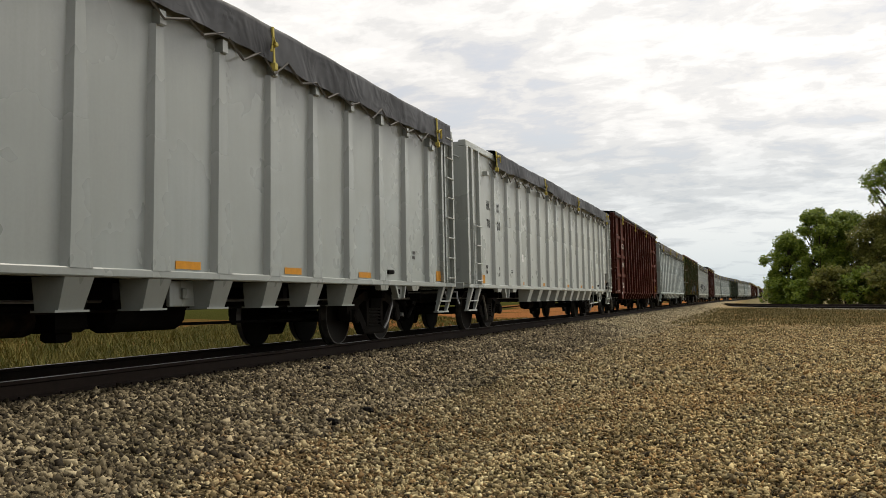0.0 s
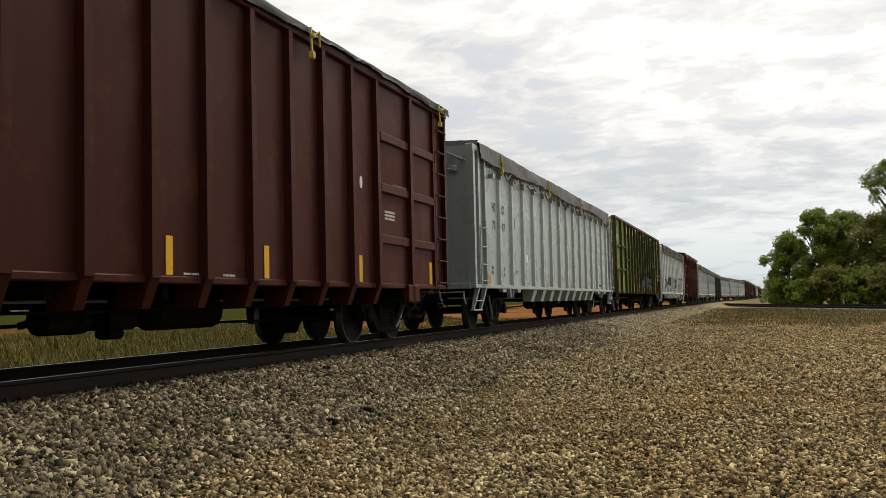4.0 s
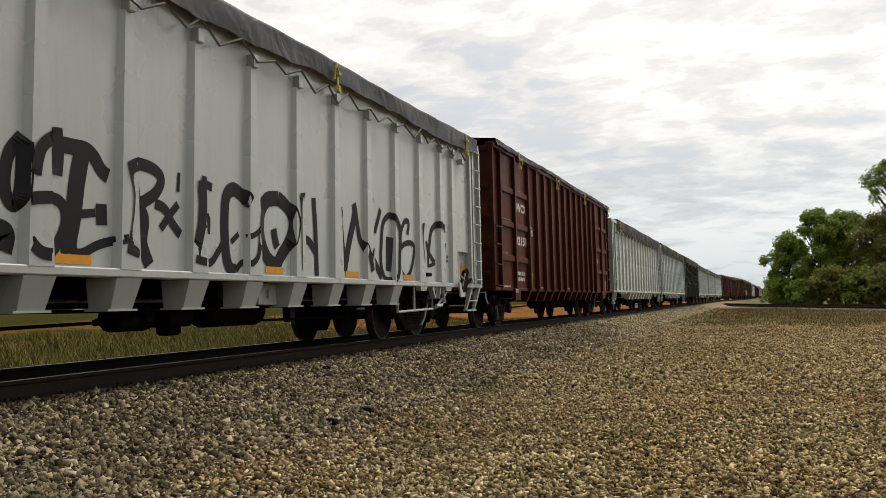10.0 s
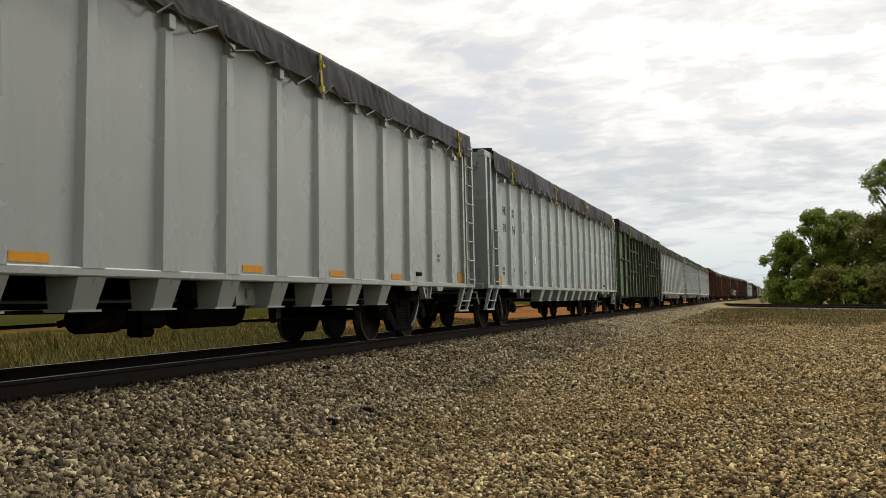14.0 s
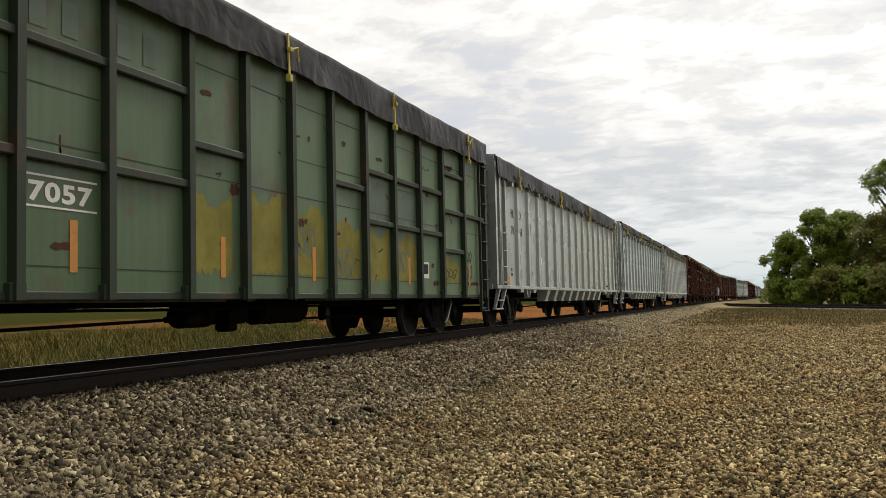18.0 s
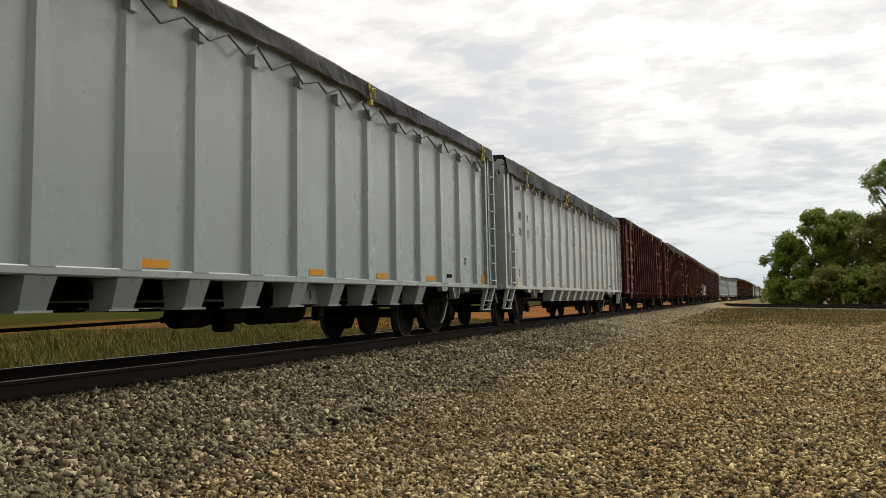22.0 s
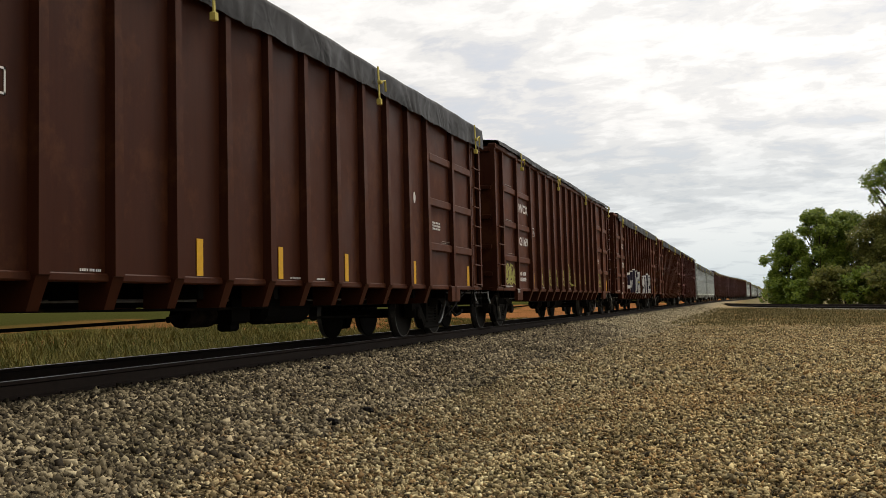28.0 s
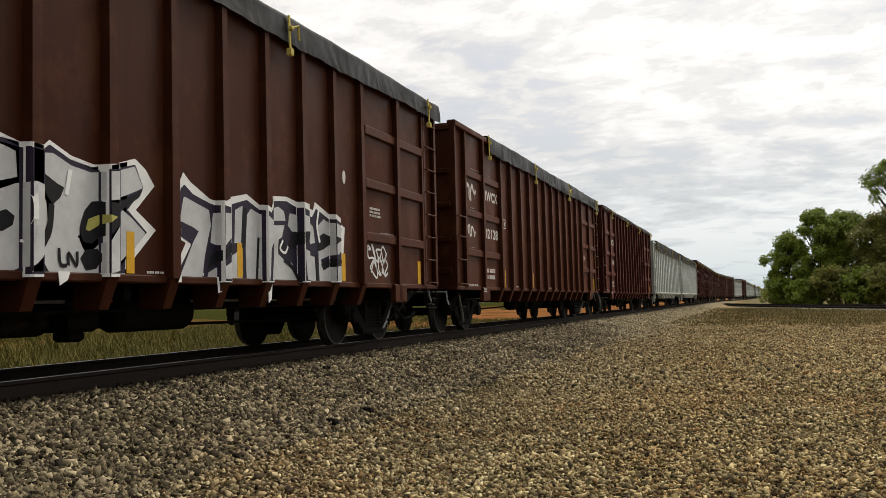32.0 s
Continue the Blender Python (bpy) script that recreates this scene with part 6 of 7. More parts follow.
def silver_piece():
    """Two words in silver with a dark ground and a white rim, a small tag, drips."""
    car, half = side_of(16)
    depth = lambda y: mw_depth(y + half)
    rims = [
        [(4.22, 1.84), (4.5, 1.93), (4.58, 2.05), (4.72, 2.08), (5.07, 2.04), (5.5, 1.99), (5.76, 2.05), (6.47, 2.13), (6.55, 2.09), (7.44, 2.05), (8.17, 1.96), (8.68, 2.08), (8.64, 0.98), (4.65, 0.93), (4.44, 1.13), (4.29, 1.14), (4.26, 1.27), (4.18, 1.45)],
        [(7.05, 2.11), (7.29, 2.06), (7.52, 2.04), (7.63, 2.13), (7.9, 2.03), (8.2, 1.99), (8.43, 2.02), (8.8, 2.13), (8.97, 2.04), (9.11, 1.89), (8.81, 1.62), (9.13, 1.44), (8.7, 1.07), (8.56, 0.95), (7.06, 0.92)],
        [(9.51, 1.93), (9.61, 2.1), (9.74, 2.01), (10.12, 1.86), (10.29, 1.85), (10.41, 1.9), (10.91, 2.0), (11.32, 1.86), (11.39, 2.03), (11.91, 2.07), (12.67, 1.96), (12.73, 2.08), (13.45, 1.86), (13.71, 1.79), (13.58, 0.97), (9.35, 0.91), (9.65, 1.34), (9.4, 1.42), (9.45, 1.63)]]
    grounds = [
        [(4.34, 1.78), (4.5, 1.84), (4.69, 1.96), (5.07, 2.0), (5.5, 1.92), (5.63, 1.85), (6.04, 2.05), (6.47, 2.06), (6.78, 2.05), (7.44, 2.0), (8.17, 1.91), (8.68, 2.01), (8.64, 0.99), (4.71, 0.93), (4.55, 1.23), (4.34, 1.3)],
        [(7.05, 2.07), (7.29, 2.02), (7.52, 2.01), (7.63, 2.09), (7.9, 1.99), (8.2, 1.94), (8.43, 1.97), (8.8, 2.07), (8.93, 1.85), (8.68, 1.61), (8.98, 1.41), (8.5, 0.99), (7.06, 0.94)],
        [(9.55, 1.91), (9.63, 1.97), (9.79, 1.88), (10.12, 1.81), (10.43, 1.78), (10.47, 1.82), (10.91, 1.93), (11.31, 1.8), (11.43, 1.97), (11.91, 2.01), (12.63, 1.86), (12.76, 1.99), (13.36, 1.82), (13.59, 1.77), (13.46, 0.99), (9.42, 0.92), (9.75, 1.33), (9.46, 1.44), (9.52, 1.66)]]
    first = [
        [(4.57, 1.57), (4.64, 1.73), (4.67, 1.86), (4.8, 1.94), (5.01, 1.96), (5.19, 1.92), (5.33, 1.83), (5.3, 1.69), (5.16, 1.58), (5.47, 1.59), (5.49, 1.33), (5.23, 1.09), (4.94, 0.96), (4.71, 0.97), (4.61, 1.17), (4.61, 1.38)],
        [(5.65, 1.82), (5.69, 1.93), (5.87, 2.02), (6.06, 2.05), (6.22, 2.02), (6.27, 1.84), (6.25, 1.59), (6.16, 1.37), (6.13, 1.19), (6.01, 1.04), (5.81, 0.99), (5.61, 1.01), (5.56, 1.17), (5.59, 1.34), (5.64, 1.48), (5.57, 1.61)],
        [(6.62, 1.87), (6.78, 1.98), (7.02, 2.02), (7.18, 1.99), (7.17, 1.99), (7.25, 1.97), (7.26, 1.76), (7.05, 1.7)],
        [(6.57, 1.79), (6.64, 1.39), (6.63, 1.1), (6.75, 1.0), (7.06, 0.92), (7.36, 1.03), (7.44, 1.1), (7.55, 1.27), (7.61, 1.42), (7.59, 1.59), (7.49, 1.7), (7.36, 1.73), (7.23, 1.7), (7.05, 1.63)],
        [(7.52, 1.95), (7.58, 2.01), (7.67, 2.02), (7.9, 1.94), (8.16, 1.91), (8.48, 1.96), (8.79, 2.05), (8.92, 1.85), (8.69, 1.76), (8.43, 1.68), (8.16, 1.64), (8.06, 1.54), (8.01, 1.4), (7.99, 1.3), (8.05, 1.2), (8.12, 1.14), (8.21, 1.21), (8.31, 1.29), (8.43, 1.43), (8.58, 1.61), (8.73, 1.54), (8.95, 1.4), (8.86, 1.3), (8.68, 1.18), (8.47, 1.02), (8.35, 0.98), (7.62, 0.96), (7.55, 1.03), (7.53, 1.13), (7.61, 1.23), (7.68, 1.45), (7.68, 1.58), (7.76, 1.65), (7.81, 1.73), (7.53, 1.82)]]
    second = [
        [(9.61, 1.84), (9.79, 1.8), (10.1, 1.73), (10.13, 1.56), (10.08, 1.43), (10.0, 1.2), (9.96, 0.97), (9.52, 0.95), (9.78, 1.35), (9.89, 1.48), (9.78, 1.52), (9.54, 1.57)],
        [(10.17, 1.71), (10.55, 1.72), (10.54, 1.45), (10.4, 1.45), (10.26, 1.34), (10.12, 1.37)],
        [(10.07, 1.03), (10.3, 1.12), (10.52, 1.22), (10.77, 1.33), (10.79, 0.97), (10.05, 0.96)],
        [(10.63, 1.78), (10.81, 1.85), (10.77, 1.4), (10.62, 1.39)],
        [(10.91, 1.75), (11.0, 1.83), (11.18, 1.79), (11.38, 1.7), (11.42, 1.51), (11.3, 1.36), (11.27, 0.96), (10.89, 0.95), (10.87, 1.34)],
        [(11.43, 1.75), (11.46, 1.86), (11.68, 1.92), (11.83, 1.87), (11.87, 1.75), (11.45, 1.72)],
        [(11.45, 1.66), (11.84, 1.69), (11.77, 1.53), (11.67, 1.49), (11.66, 1.31), (11.81, 1.24), (12.04, 1.2), (12.19, 0.97), (11.32, 0.96), (11.37, 1.36)],
        [(11.98, 1.86), (12.38, 1.84), (12.66, 1.73), (12.71, 1.51), (12.45, 1.46), (12.32, 1.49), (12.37, 1.64), (12.05, 1.62), (11.93, 1.69)],
        [(12.2, 1.4), (12.45, 1.34), (12.7, 1.31), (12.73, 0.98), (12.27, 0.98)],
        [(12.8, 1.75), (12.99, 1.86), (13.26, 1.8), (13.45, 1.76), (13.44, 1.47), (13.25, 1.37), (12.88, 1.28), (12.96, 1.15), (13.43, 1.22), (13.42, 0.99), (12.83, 0.98), (12.81, 1.43)]]
    holes = [
        [(4.75, 1.58), (4.8, 1.68), (4.89, 1.71), (5.0, 1.67), (5.07, 1.54), (5.0, 1.41), (4.91, 1.32), (4.8, 1.4)],
        [(5.87, 1.63), (6.0, 1.76), (6.17, 1.8), (6.2, 1.69), (6.09, 1.54), (5.99, 1.46)],
        [(5.68, 1.38), (5.78, 1.49), (5.93, 1.46), (5.88, 1.35), (5.75, 1.28)],
        [(6.85, 1.66), (6.9, 1.76), (7.01, 1.71), (7.01, 1.56), (6.91, 1.5)],
        [(7.05, 1.45), (7.14, 1.48), (7.23, 1.43), (7.22, 1.36), (7.11, 1.3), (7.05, 1.29)],
        [(8.16, 1.63), (8.24, 1.65), (8.43, 1.64), (8.64, 1.71), (8.91, 1.83), (8.86, 1.75), (8.62, 1.62), (8.43, 1.46), (8.35, 1.37), (8.16, 1.25), (8.05, 1.26), (8.0, 1.38), (8.03, 1.48), (8.1, 1.58)],
        [(8.01, 1.11), (8.08, 1.19), (8.24, 1.21), (8.3, 1.13), (8.23, 1.02), (8.08, 1.0)],
        [(7.5, 1.79), (7.52, 1.85), (7.69, 1.77), (7.8, 1.72), (7.76, 1.64), (7.67, 1.57), (7.61, 1.62)],
        [(10.55, 1.44), (10.45, 1.31), (10.22, 1.15), (10.04, 1.05), (10.11, 1.21), (10.28, 1.31), (10.43, 1.4)],
        [(11.67, 1.49), (11.86, 1.5), (11.86, 1.39), (11.66, 1.36)],
        [(12.05, 1.61), (12.37, 1.64), (12.29, 1.5), (12.04, 1.38), (11.92, 1.42)],
        [(12.8, 1.59), (12.98, 1.66), (13.39, 1.59), (12.97, 1.43), (12.79, 1.39)],
        [(12.88, 1.22), (13.15, 1.3), (13.43, 1.28), (13.24, 1.21), (12.96, 1.13)]]
    lines = [
        ([(7.74, 1.19), (7.76, 1.05), (7.84, 1.04)], 0.035),
        ([(7.86, 1.04), (7.86, 1.15), (7.96, 1.04), (7.97, 1.17)], 0.035),
        ([(11.17, 1.49), (11.12, 0.95)], 0.05),
        ([(11.81, 1.24), (12.04, 1.14), (12.22, 0.97)], 0.06),
        ([(10.86, 1.83), (10.82, 1.34)], 0.08),
        ([(12.74, 1.35), (12.76, 0.98)], 0.05),
        ([(7.65, 1.57), (7.62, 1.33), (7.5, 1.13), (7.59, 0.96)], 0.07),
        ([(5.49, 1.59), (5.12, 1.5), (4.92, 1.33)], 0.05),
        ([(5.62, 1.78), (5.86, 1.63), (5.97, 1.46)], 0.05)]
    shine = [
        ([(4.84, 1.54), (4.91, 1.42)], 0.07),
        ([(5.93, 1.65), (6.09, 1.75)], 0.05),
        ([(4.67, 1.85), (4.62, 1.57), (4.63, 1.29)], 0.05),
        ([(7.33, 1.69), (7.35, 1.45), (7.31, 1.21)], 0.06),
        ([(7.88, 1.9), (7.83, 1.67)], 0.05),
        ([(11.79, 1.49), (11.71, 1.38), (11.84, 1.33), (11.92, 1.42)], 0.035),
        ([(12.83, 1.98), (12.77, 1.75), (12.85, 1.52)], 0.05)]
    small = [
        [(3.74, 1.79), (3.74, 1.96), (3.85, 1.96), (3.85, 1.89), (3.74, 1.87)],
        [(4.0, 1.83), (3.9, 1.81), (3.9, 1.97), (3.99, 1.98)],
        [(3.9, 1.89), (3.97, 1.9)],
        [(4.04, 1.82), (4.04, 2.0), (4.16, 2.0), (4.16, 1.94), (4.04, 1.91), (4.16, 1.84)],
        [(4.33, 2.02), (4.22, 1.99), (4.22, 1.93), (4.32, 1.93), (4.32, 1.87), (4.21, 1.84)],
        [(3.87, 1.54), (3.74, 1.53), (3.74, 1.72), (3.85, 1.73)],
        [(3.74, 1.63), (3.83, 1.63)],
        [(3.96, 1.73), (3.9, 1.63), (3.96, 1.55), (4.04, 1.65), (3.96, 1.73)],
        [(4.14, 1.76), (4.14, 1.55), (4.26, 1.57)],
        [(3.87, 1.47), (3.87, 1.43), (3.94, 1.48), (3.94, 1.43), (4.02, 1.49), (4.02, 1.44)]]
    for name, polys, mat, lift in (("graffiti_rim", rims, SPRAY_WHITE, 0.003), ("graffiti_ground", grounds, SPRAY_NAVY, 0.005), ("graffiti_letter", first + second, SPRAY_SILVER, 0.007), ("graffiti_counter", holes, SPRAY_BLACK, 0.010)):
        for poly in polys:
            s = Mesh()
            fill(s, shifted(poly, half), depth, lift)
            part(name, s, mat, car)
    for name, marks, mat, lift in (("graffiti_line", lines, SPRAY_BLACK, 0.0115), ("graffiti_shine", shine, SPRAY_WHITE, 0.013)):
        for pts, w in marks:
            s = Mesh()
            stroke(s, shifted(pts, half), w, depth, lift, True)
            part(name, s, mat, car)
    s = Mesh()
    fill(s, shifted([(8.08, 1.38), (8.1, 1.47), (8.27, 1.53), (8.39, 1.51), (8.24, 1.42), (8.12, 1.36)], half), depth, 0.013, 0.03)
    part("graffiti_patch", s, SPRAY_LIME, car)
    rng = random.Random(8)
    for pts in small:
        s = Mesh()
        stroke(s, shifted(pts, half), 0.05, depth, 0.006)
        part("graffiti_tag", s, SPRAY_WHITE, car)
    s = Mesh()
    scribble(s, 14.55 - half, 15.35 - half, 1.3, 1.6, 0.035, depth, rng, 4), scribble(s, 14.65 - half, 15.4 - half, 1.05, 1.4, 0.035, depth, rng, 4)
    part("graffiti_tag", s, SPRAY_WHITE, car)
    for y0, y1, z in ((10.2, 10.44, 0.80), (11.34, 11.46, 0.68), (5.4, 5.5, 0.84), (7.7, 7.85, 0.86)):
        part("drip", Mesh().slab([(y0 - half, 0.985), (y1 - half, 0.985), (y1 - half - 0.03, z + 0.05), (y0 - half + 0.02, z)], MW_SIDE + 0.035, MW_SIDE + 0.039), SPRAY_WHITE, car)


silver_piece()


TAG_STROKES = [
    [(0.18, 0.62), (0.27, 0.88), (0.49, 0.95), (0.65, 0.83), (0.62, 0.44), (0.45, 0.25), (0.18, 0.15), (0.01, 0.11), (0.01, 0.27), (0.05, 0.54)],
    [(0.14, 1.0), (0.15, 0.63), (0.19, 0.33)],
    [(0.41, 0.68), (0.38, 0.39), (0.27, 0.37), (0.47, 0.4)],
    [(0.81, 0.78), (0.72, 0.44), (0.68, 0.27), (0.89, 0.42), (0.95, 0.15), (0.99, 0.0)],
    [(0.81, 0.78), (0.89, 0.48)],
    [(0.22, 0.04), (0.45, 0.13), (0.72, 0.13), (0.95, 0.04)]]


def lime_tags():
    """One looping tag in each bay, each by the same quick strokes."""
    car, half = side_of(15)
    rng = random.Random(15)
    depth = lambda y: mw_depth(y + half)
    for y0, y1, z0, z1 in ((4.35, 4.98, 1.06, 1.66), (5.35, 6.05, 1.05, 1.72), (6.36, 7.02, 1.05, 1.75), (7.38, 8.06, 1.07, 1.72), (8.38, 9.18, 1.10, 1.86), (9.40, 9.99, 1.06, 1.71), (10.36, 10.89, 1.22, 1.75), (11.39, 11.93, 1.19, 1.73), (12.34, 12.86, 1.20, 1.62), (13.38, 13.83, 1.29, 1.77), (14.35, 15.45, 1.09, 1.62), (0.79, 1.30, 1.04, 1.58), (1.22, 1.75, 1.04, 1.58), (0.85, 1.70, 1.10, 1.50)):
        for line in TAG_STROKES:
            s = Mesh()
            pts = [(y0 + 0.10 - half + (y1 - y0) * (u + rng.uniform(-0.03, 0.03)), z0 + (z1 - z0) * (v + rng.uniform(-0.03, 0.03))) for u, v in line]
            stroke(s, pts, 0.042, depth, 0.006 + 0.0012 * TAG_STROKES.index(line), True)
            part("graffiti_tag", s, SPRAY_LIME, car)


lime_tags()


def olive_paint():
    """Old lettering as plain blocks, grey-blue graffiti and seams on the olive wagon."""
    car, half = side_of(4)
    rng = random.Random(4)
    flat = lambda y: 1.53
    posts = lambda y: 1.53 + (0.104 if min(abs(y + half - p) for p in BN_POSTS) < 0.065 else 0.0)
    for y0, y1, z0, z1, n in ((3.48, 4.50, 3.78, 4.04, 3), (4.72, 5.62, 3.78, 4.04, 3), (5.84, 6.74, 3.78, 4.04, 3), (3.48, 4.46, 3.12, 3.38, 3), (4.72, 5.62, 3.12, 3.38, 3), (5.84, 6.5, 3.12, 3.38, 2), (4.05, 4.25, 2.13, 2.32, 1), (4.68, 4.86, 2.13, 2.32, 1)):
        w = (y1 - y0) / n
        for k in range(n):
            part("lettering", Mesh().box(1.533, 1.536, y0 + k * w + 0.05 - half, y0 + (k + 1) * w - 0.05 - half, z0, z1), LETTER_CREAM, car)
    write(car, "587", LETTER_CREAM, 1.534, 3.5 - half, 4.15 - half, 1.79, 1.95), write(car, "542", LETTER_CREAM, 1.534, 4.72 - half, 5.32 - half, 1.79, 1.95)
    for y0, y1, z0, z1, r in ((3.46, 3.92, 1.22, 1.52, 3), (4.70, 5.15, 1.32, 1.54, 3), (5.85, 6.25, 1.22, 1.52, 4), (6.92, 7.36, 1.20, 1.54, 4)):
        bars(car, LETTER_CREAM, 1.533, y0 - half, y1 - half, z0, z1, r, rng)
    fields = [
        [(8.16, 1.07), (8.32, 1.3), (8.43, 1.37), (8.32, 1.46), (8.32, 1.63), (8.43, 1.76), (8.59, 1.83), (8.79, 1.84), (8.89, 1.8), (8.86, 0.94), (8.23, 0.93)],
        [(9.11, 1.83), (9.35, 1.84), (9.3, 1.54), (9.24, 1.29), (9.38, 1.26), (9.34, 0.95), (8.96, 0.94), (9.03, 1.4)],
        [(9.43, 1.42), (9.43, 1.55), (9.54, 1.78), (9.75, 1.89), (9.81, 1.7), (9.72, 1.44), (9.63, 1.18), (9.57, 0.95), (9.4, 0.95)],
        [(10.18, 1.94), (10.33, 1.75), (10.3, 1.41), (10.2, 1.2), (10.04, 1.32), (10.14, 1.66)],
        [(10.39, 1.79), (10.64, 1.9), (10.92, 1.93), (10.88, 1.69), (10.63, 1.53), (10.39, 1.48)],
        [(10.36, 1.34), (10.77, 1.5), (11.13, 1.63), (11.13, 1.45), (10.69, 1.29), (10.49, 1.14), (10.76, 1.04), (10.9, 0.98), (10.22, 0.96)],
        [(11.54, 1.47), (11.92, 1.73), (12.44, 1.8), (12.37, 1.04), (11.82, 1.03), (11.58, 1.21)],
        [(12.5, 1.81), (12.87, 1.84), (12.94, 1.55), (12.79, 1.01), (12.42, 1.04)],
        [(13.01, 1.81), (13.56, 1.85), (13.53, 1.15), (13.08, 1.01), (12.89, 1.22)],
        [(13.73, 1.86), (14.17, 1.8), (14.28, 1.53), (14.62, 1.27), (14.49, 1.04), (13.74, 1.03)]]
    edges = [
        ([(7.93, 0.93), (8.02, 1.12), (8.23, 1.32), (8.21, 1.51), (8.28, 1.69), (8.46, 1.83), (8.69, 1.89), (8.89, 1.83)], 0.14),
        ([(8.32, 1.31), (8.43, 1.33), (8.43, 1.22)], 0.05),
        ([(9.04, 1.83), (9.36, 1.85)], 0.07),
        ([(9.07, 1.82), (9.03, 1.4), (8.93, 0.94)], 0.09),
        ([(9.22, 1.19), (9.26, 1.29), (9.37, 1.26), (9.34, 0.98)], 0.06),
        ([(9.37, 1.42), (9.41, 1.67), (9.58, 1.91), (9.81, 1.98), (10.02, 1.95)], 0.14),
        ([(10.18, 1.97), (10.37, 1.78), (10.34, 1.48), (10.2, 1.17)], 0.06),
        ([(10.37, 1.78), (10.71, 1.92), (11.14, 1.95)], 0.08),
        ([(10.7, 1.6), (10.94, 1.62)], 0.12),
        ([(10.3, 1.34), (10.56, 1.42), (10.84, 1.58)], 0.09),
        ([(11.05, 1.41), (10.69, 1.29), (10.46, 1.13)], 0.12)]
    more_edges = [
        ([(11.28, 1.46), (11.51, 1.51), (11.67, 1.63), (11.92, 1.84)], 0.09),
        ([(11.84, 1.99), (11.92, 1.84), (12.18, 1.9), (12.45, 2.01)], 0.13),
        ([(11.58, 1.18), (11.65, 1.06), (11.98, 1.03), (12.33, 1.12)], 0.12),
        ([(11.64, 1.55), (11.53, 1.32), (11.66, 1.18)], 0.07),
        ([(12.63, 1.98), (12.72, 1.83)], 0.18),
        ([(12.92, 1.92), (13.05, 1.81), (13.32, 2.0)], 0.1),
        ([(13.01, 1.81), (13.56, 1.83)], 0.1),
        ([(12.9, 1.38), (13.2, 1.48), (13.55, 1.48)], 0.08),
        ([(12.7, 1.21), (12.88, 1.05), (13.38, 1.1)], 0.09),
        ([(13.73, 1.86), (13.99, 1.77), (14.23, 2.03)], 0.11),
        ([(14.35, 1.54), (14.75, 1.32), (14.61, 1.04)], 0.08),
        ([(14.05, 1.52), (13.93, 1.25), (14.14, 1.08)], 0.08),
        ([(12.5, 1.77), (12.45, 1.36), (12.51, 1.04)], 0.07)]
    for poly in fields:
        s = Mesh()
        fill(s, shifted(poly, half), posts, 0.004)
        part("graffiti_letter", s, SPRAY_BLUE, car)
    s = Mesh()
    fill(s, shifted([(9.75, 1.5), (10.08, 1.58), (10.11, 1.33), (10.0, 0.96), (9.6, 0.95), (9.65, 1.18), (9.8, 1.31)], half), posts, 0.006)
    part("graffiti_counter", s, SPRAY_BLACK, car)
    for pts, w in edges + more_edges:
        s = Mesh()
        stroke(s, shifted(pts, half), 1.25 * w, posts, 0.008, True)
        part("graffiti_edge", s, SPRAY_BLACK, car)
    for k, y in enumerate((1.80, 5.66, 7.90, 10.15, 12.40, 17.25)):
        part("reflector", Mesh().box(1.630, 1.636, y - half, y + 0.10 - half, 0.98, 1.90 if k in (0, 5) else 1.40), ORANGE if k == 5 else YELLOW if k else FADED_ORANGE, car)
    brake = Mesh().box(1.54, 1.60, 17.66 - half, 17.82 - half, 1.0, 1.62, 0.01)
    part("brake_bracket", brake, OLIVE_DARK, car)
    s = Mesh().tube([(1.60, 17.86 - half, 1.0), (1.61, 17.9 - half, 1.30), (1.62, 17.92 - half, 1.55), (1.62, 17.98 - half, 1.72)], 0.03, 7)
    s.tube([(1.62, 17.92 - half, 1.55), (1.66, 18.08 - half, 1.40), (1.66, 18.12 - half, 1.22)], 0.022, 6).tube([(1.60, 17.9 - half, 1.40), (1.64, 18.02 - half, 1.36)], 0.05, 8)
    s.box(1.56, 1.66, 17.84 - half, 18.16 - half, 1.0, 1.05, 0.01)
    part("hand_brake", s, UNDER, car, "black hand brake lever on a bracket")
    part("brake_grip", Mesh().tube([(1.63, 18.0 - half, 1.73), (1.64, 18.06 - half, 1.75)], 0.025, 8).tube([(1.66, 18.12 - half, 1.24), (1.665, 18.13 - half, 1.16)], 0.02, 6), STEEL, car)
    part("plate", Mesh().box(1.533, 1.54, 17.42 - half, 17.56 - half, 1.04, 1.20), LETTER_WHITE, car, "small white plate")
    box = Mesh()
    for a in ((7.04, 7.34, 2.36, 2.38), (7.04, 7.34, 2.62, 2.64), (7.04, 7.06, 2.36, 2.64), (7.32, 7.34, 2.36, 2.64), (7.10, 7.28, 2.53, 2.57), (7.16, 7.20, 2.41, 2.50)):
        box.box(1.533, 1.536, a[0] - half, a[1] - half, a[2], a[3])
    part("stencil_box", box, LETTER_CREAM, car)
    part("roundel", Mesh().slab([(0.95 - half + 0.17 * math.cos(a), 1.12 + 0.12 * math.sin(a)) for a in [math.tau * k / 16 for k in range(16)]], 1.533, 1.537), LETTER_WHITE, car, "white painted roundel")
    part("plate", Mesh().box(1.533, 1.54, 2.2 - half, 2.4 - half, 1.0, 1.11), LETTER_WHITE, car, "small white plate")
    part("plate", Mesh().box(1.533, 1.54, 4.72 - half, 4.86 - half, 0.99, 1.07), LETTER_WHITE, car)
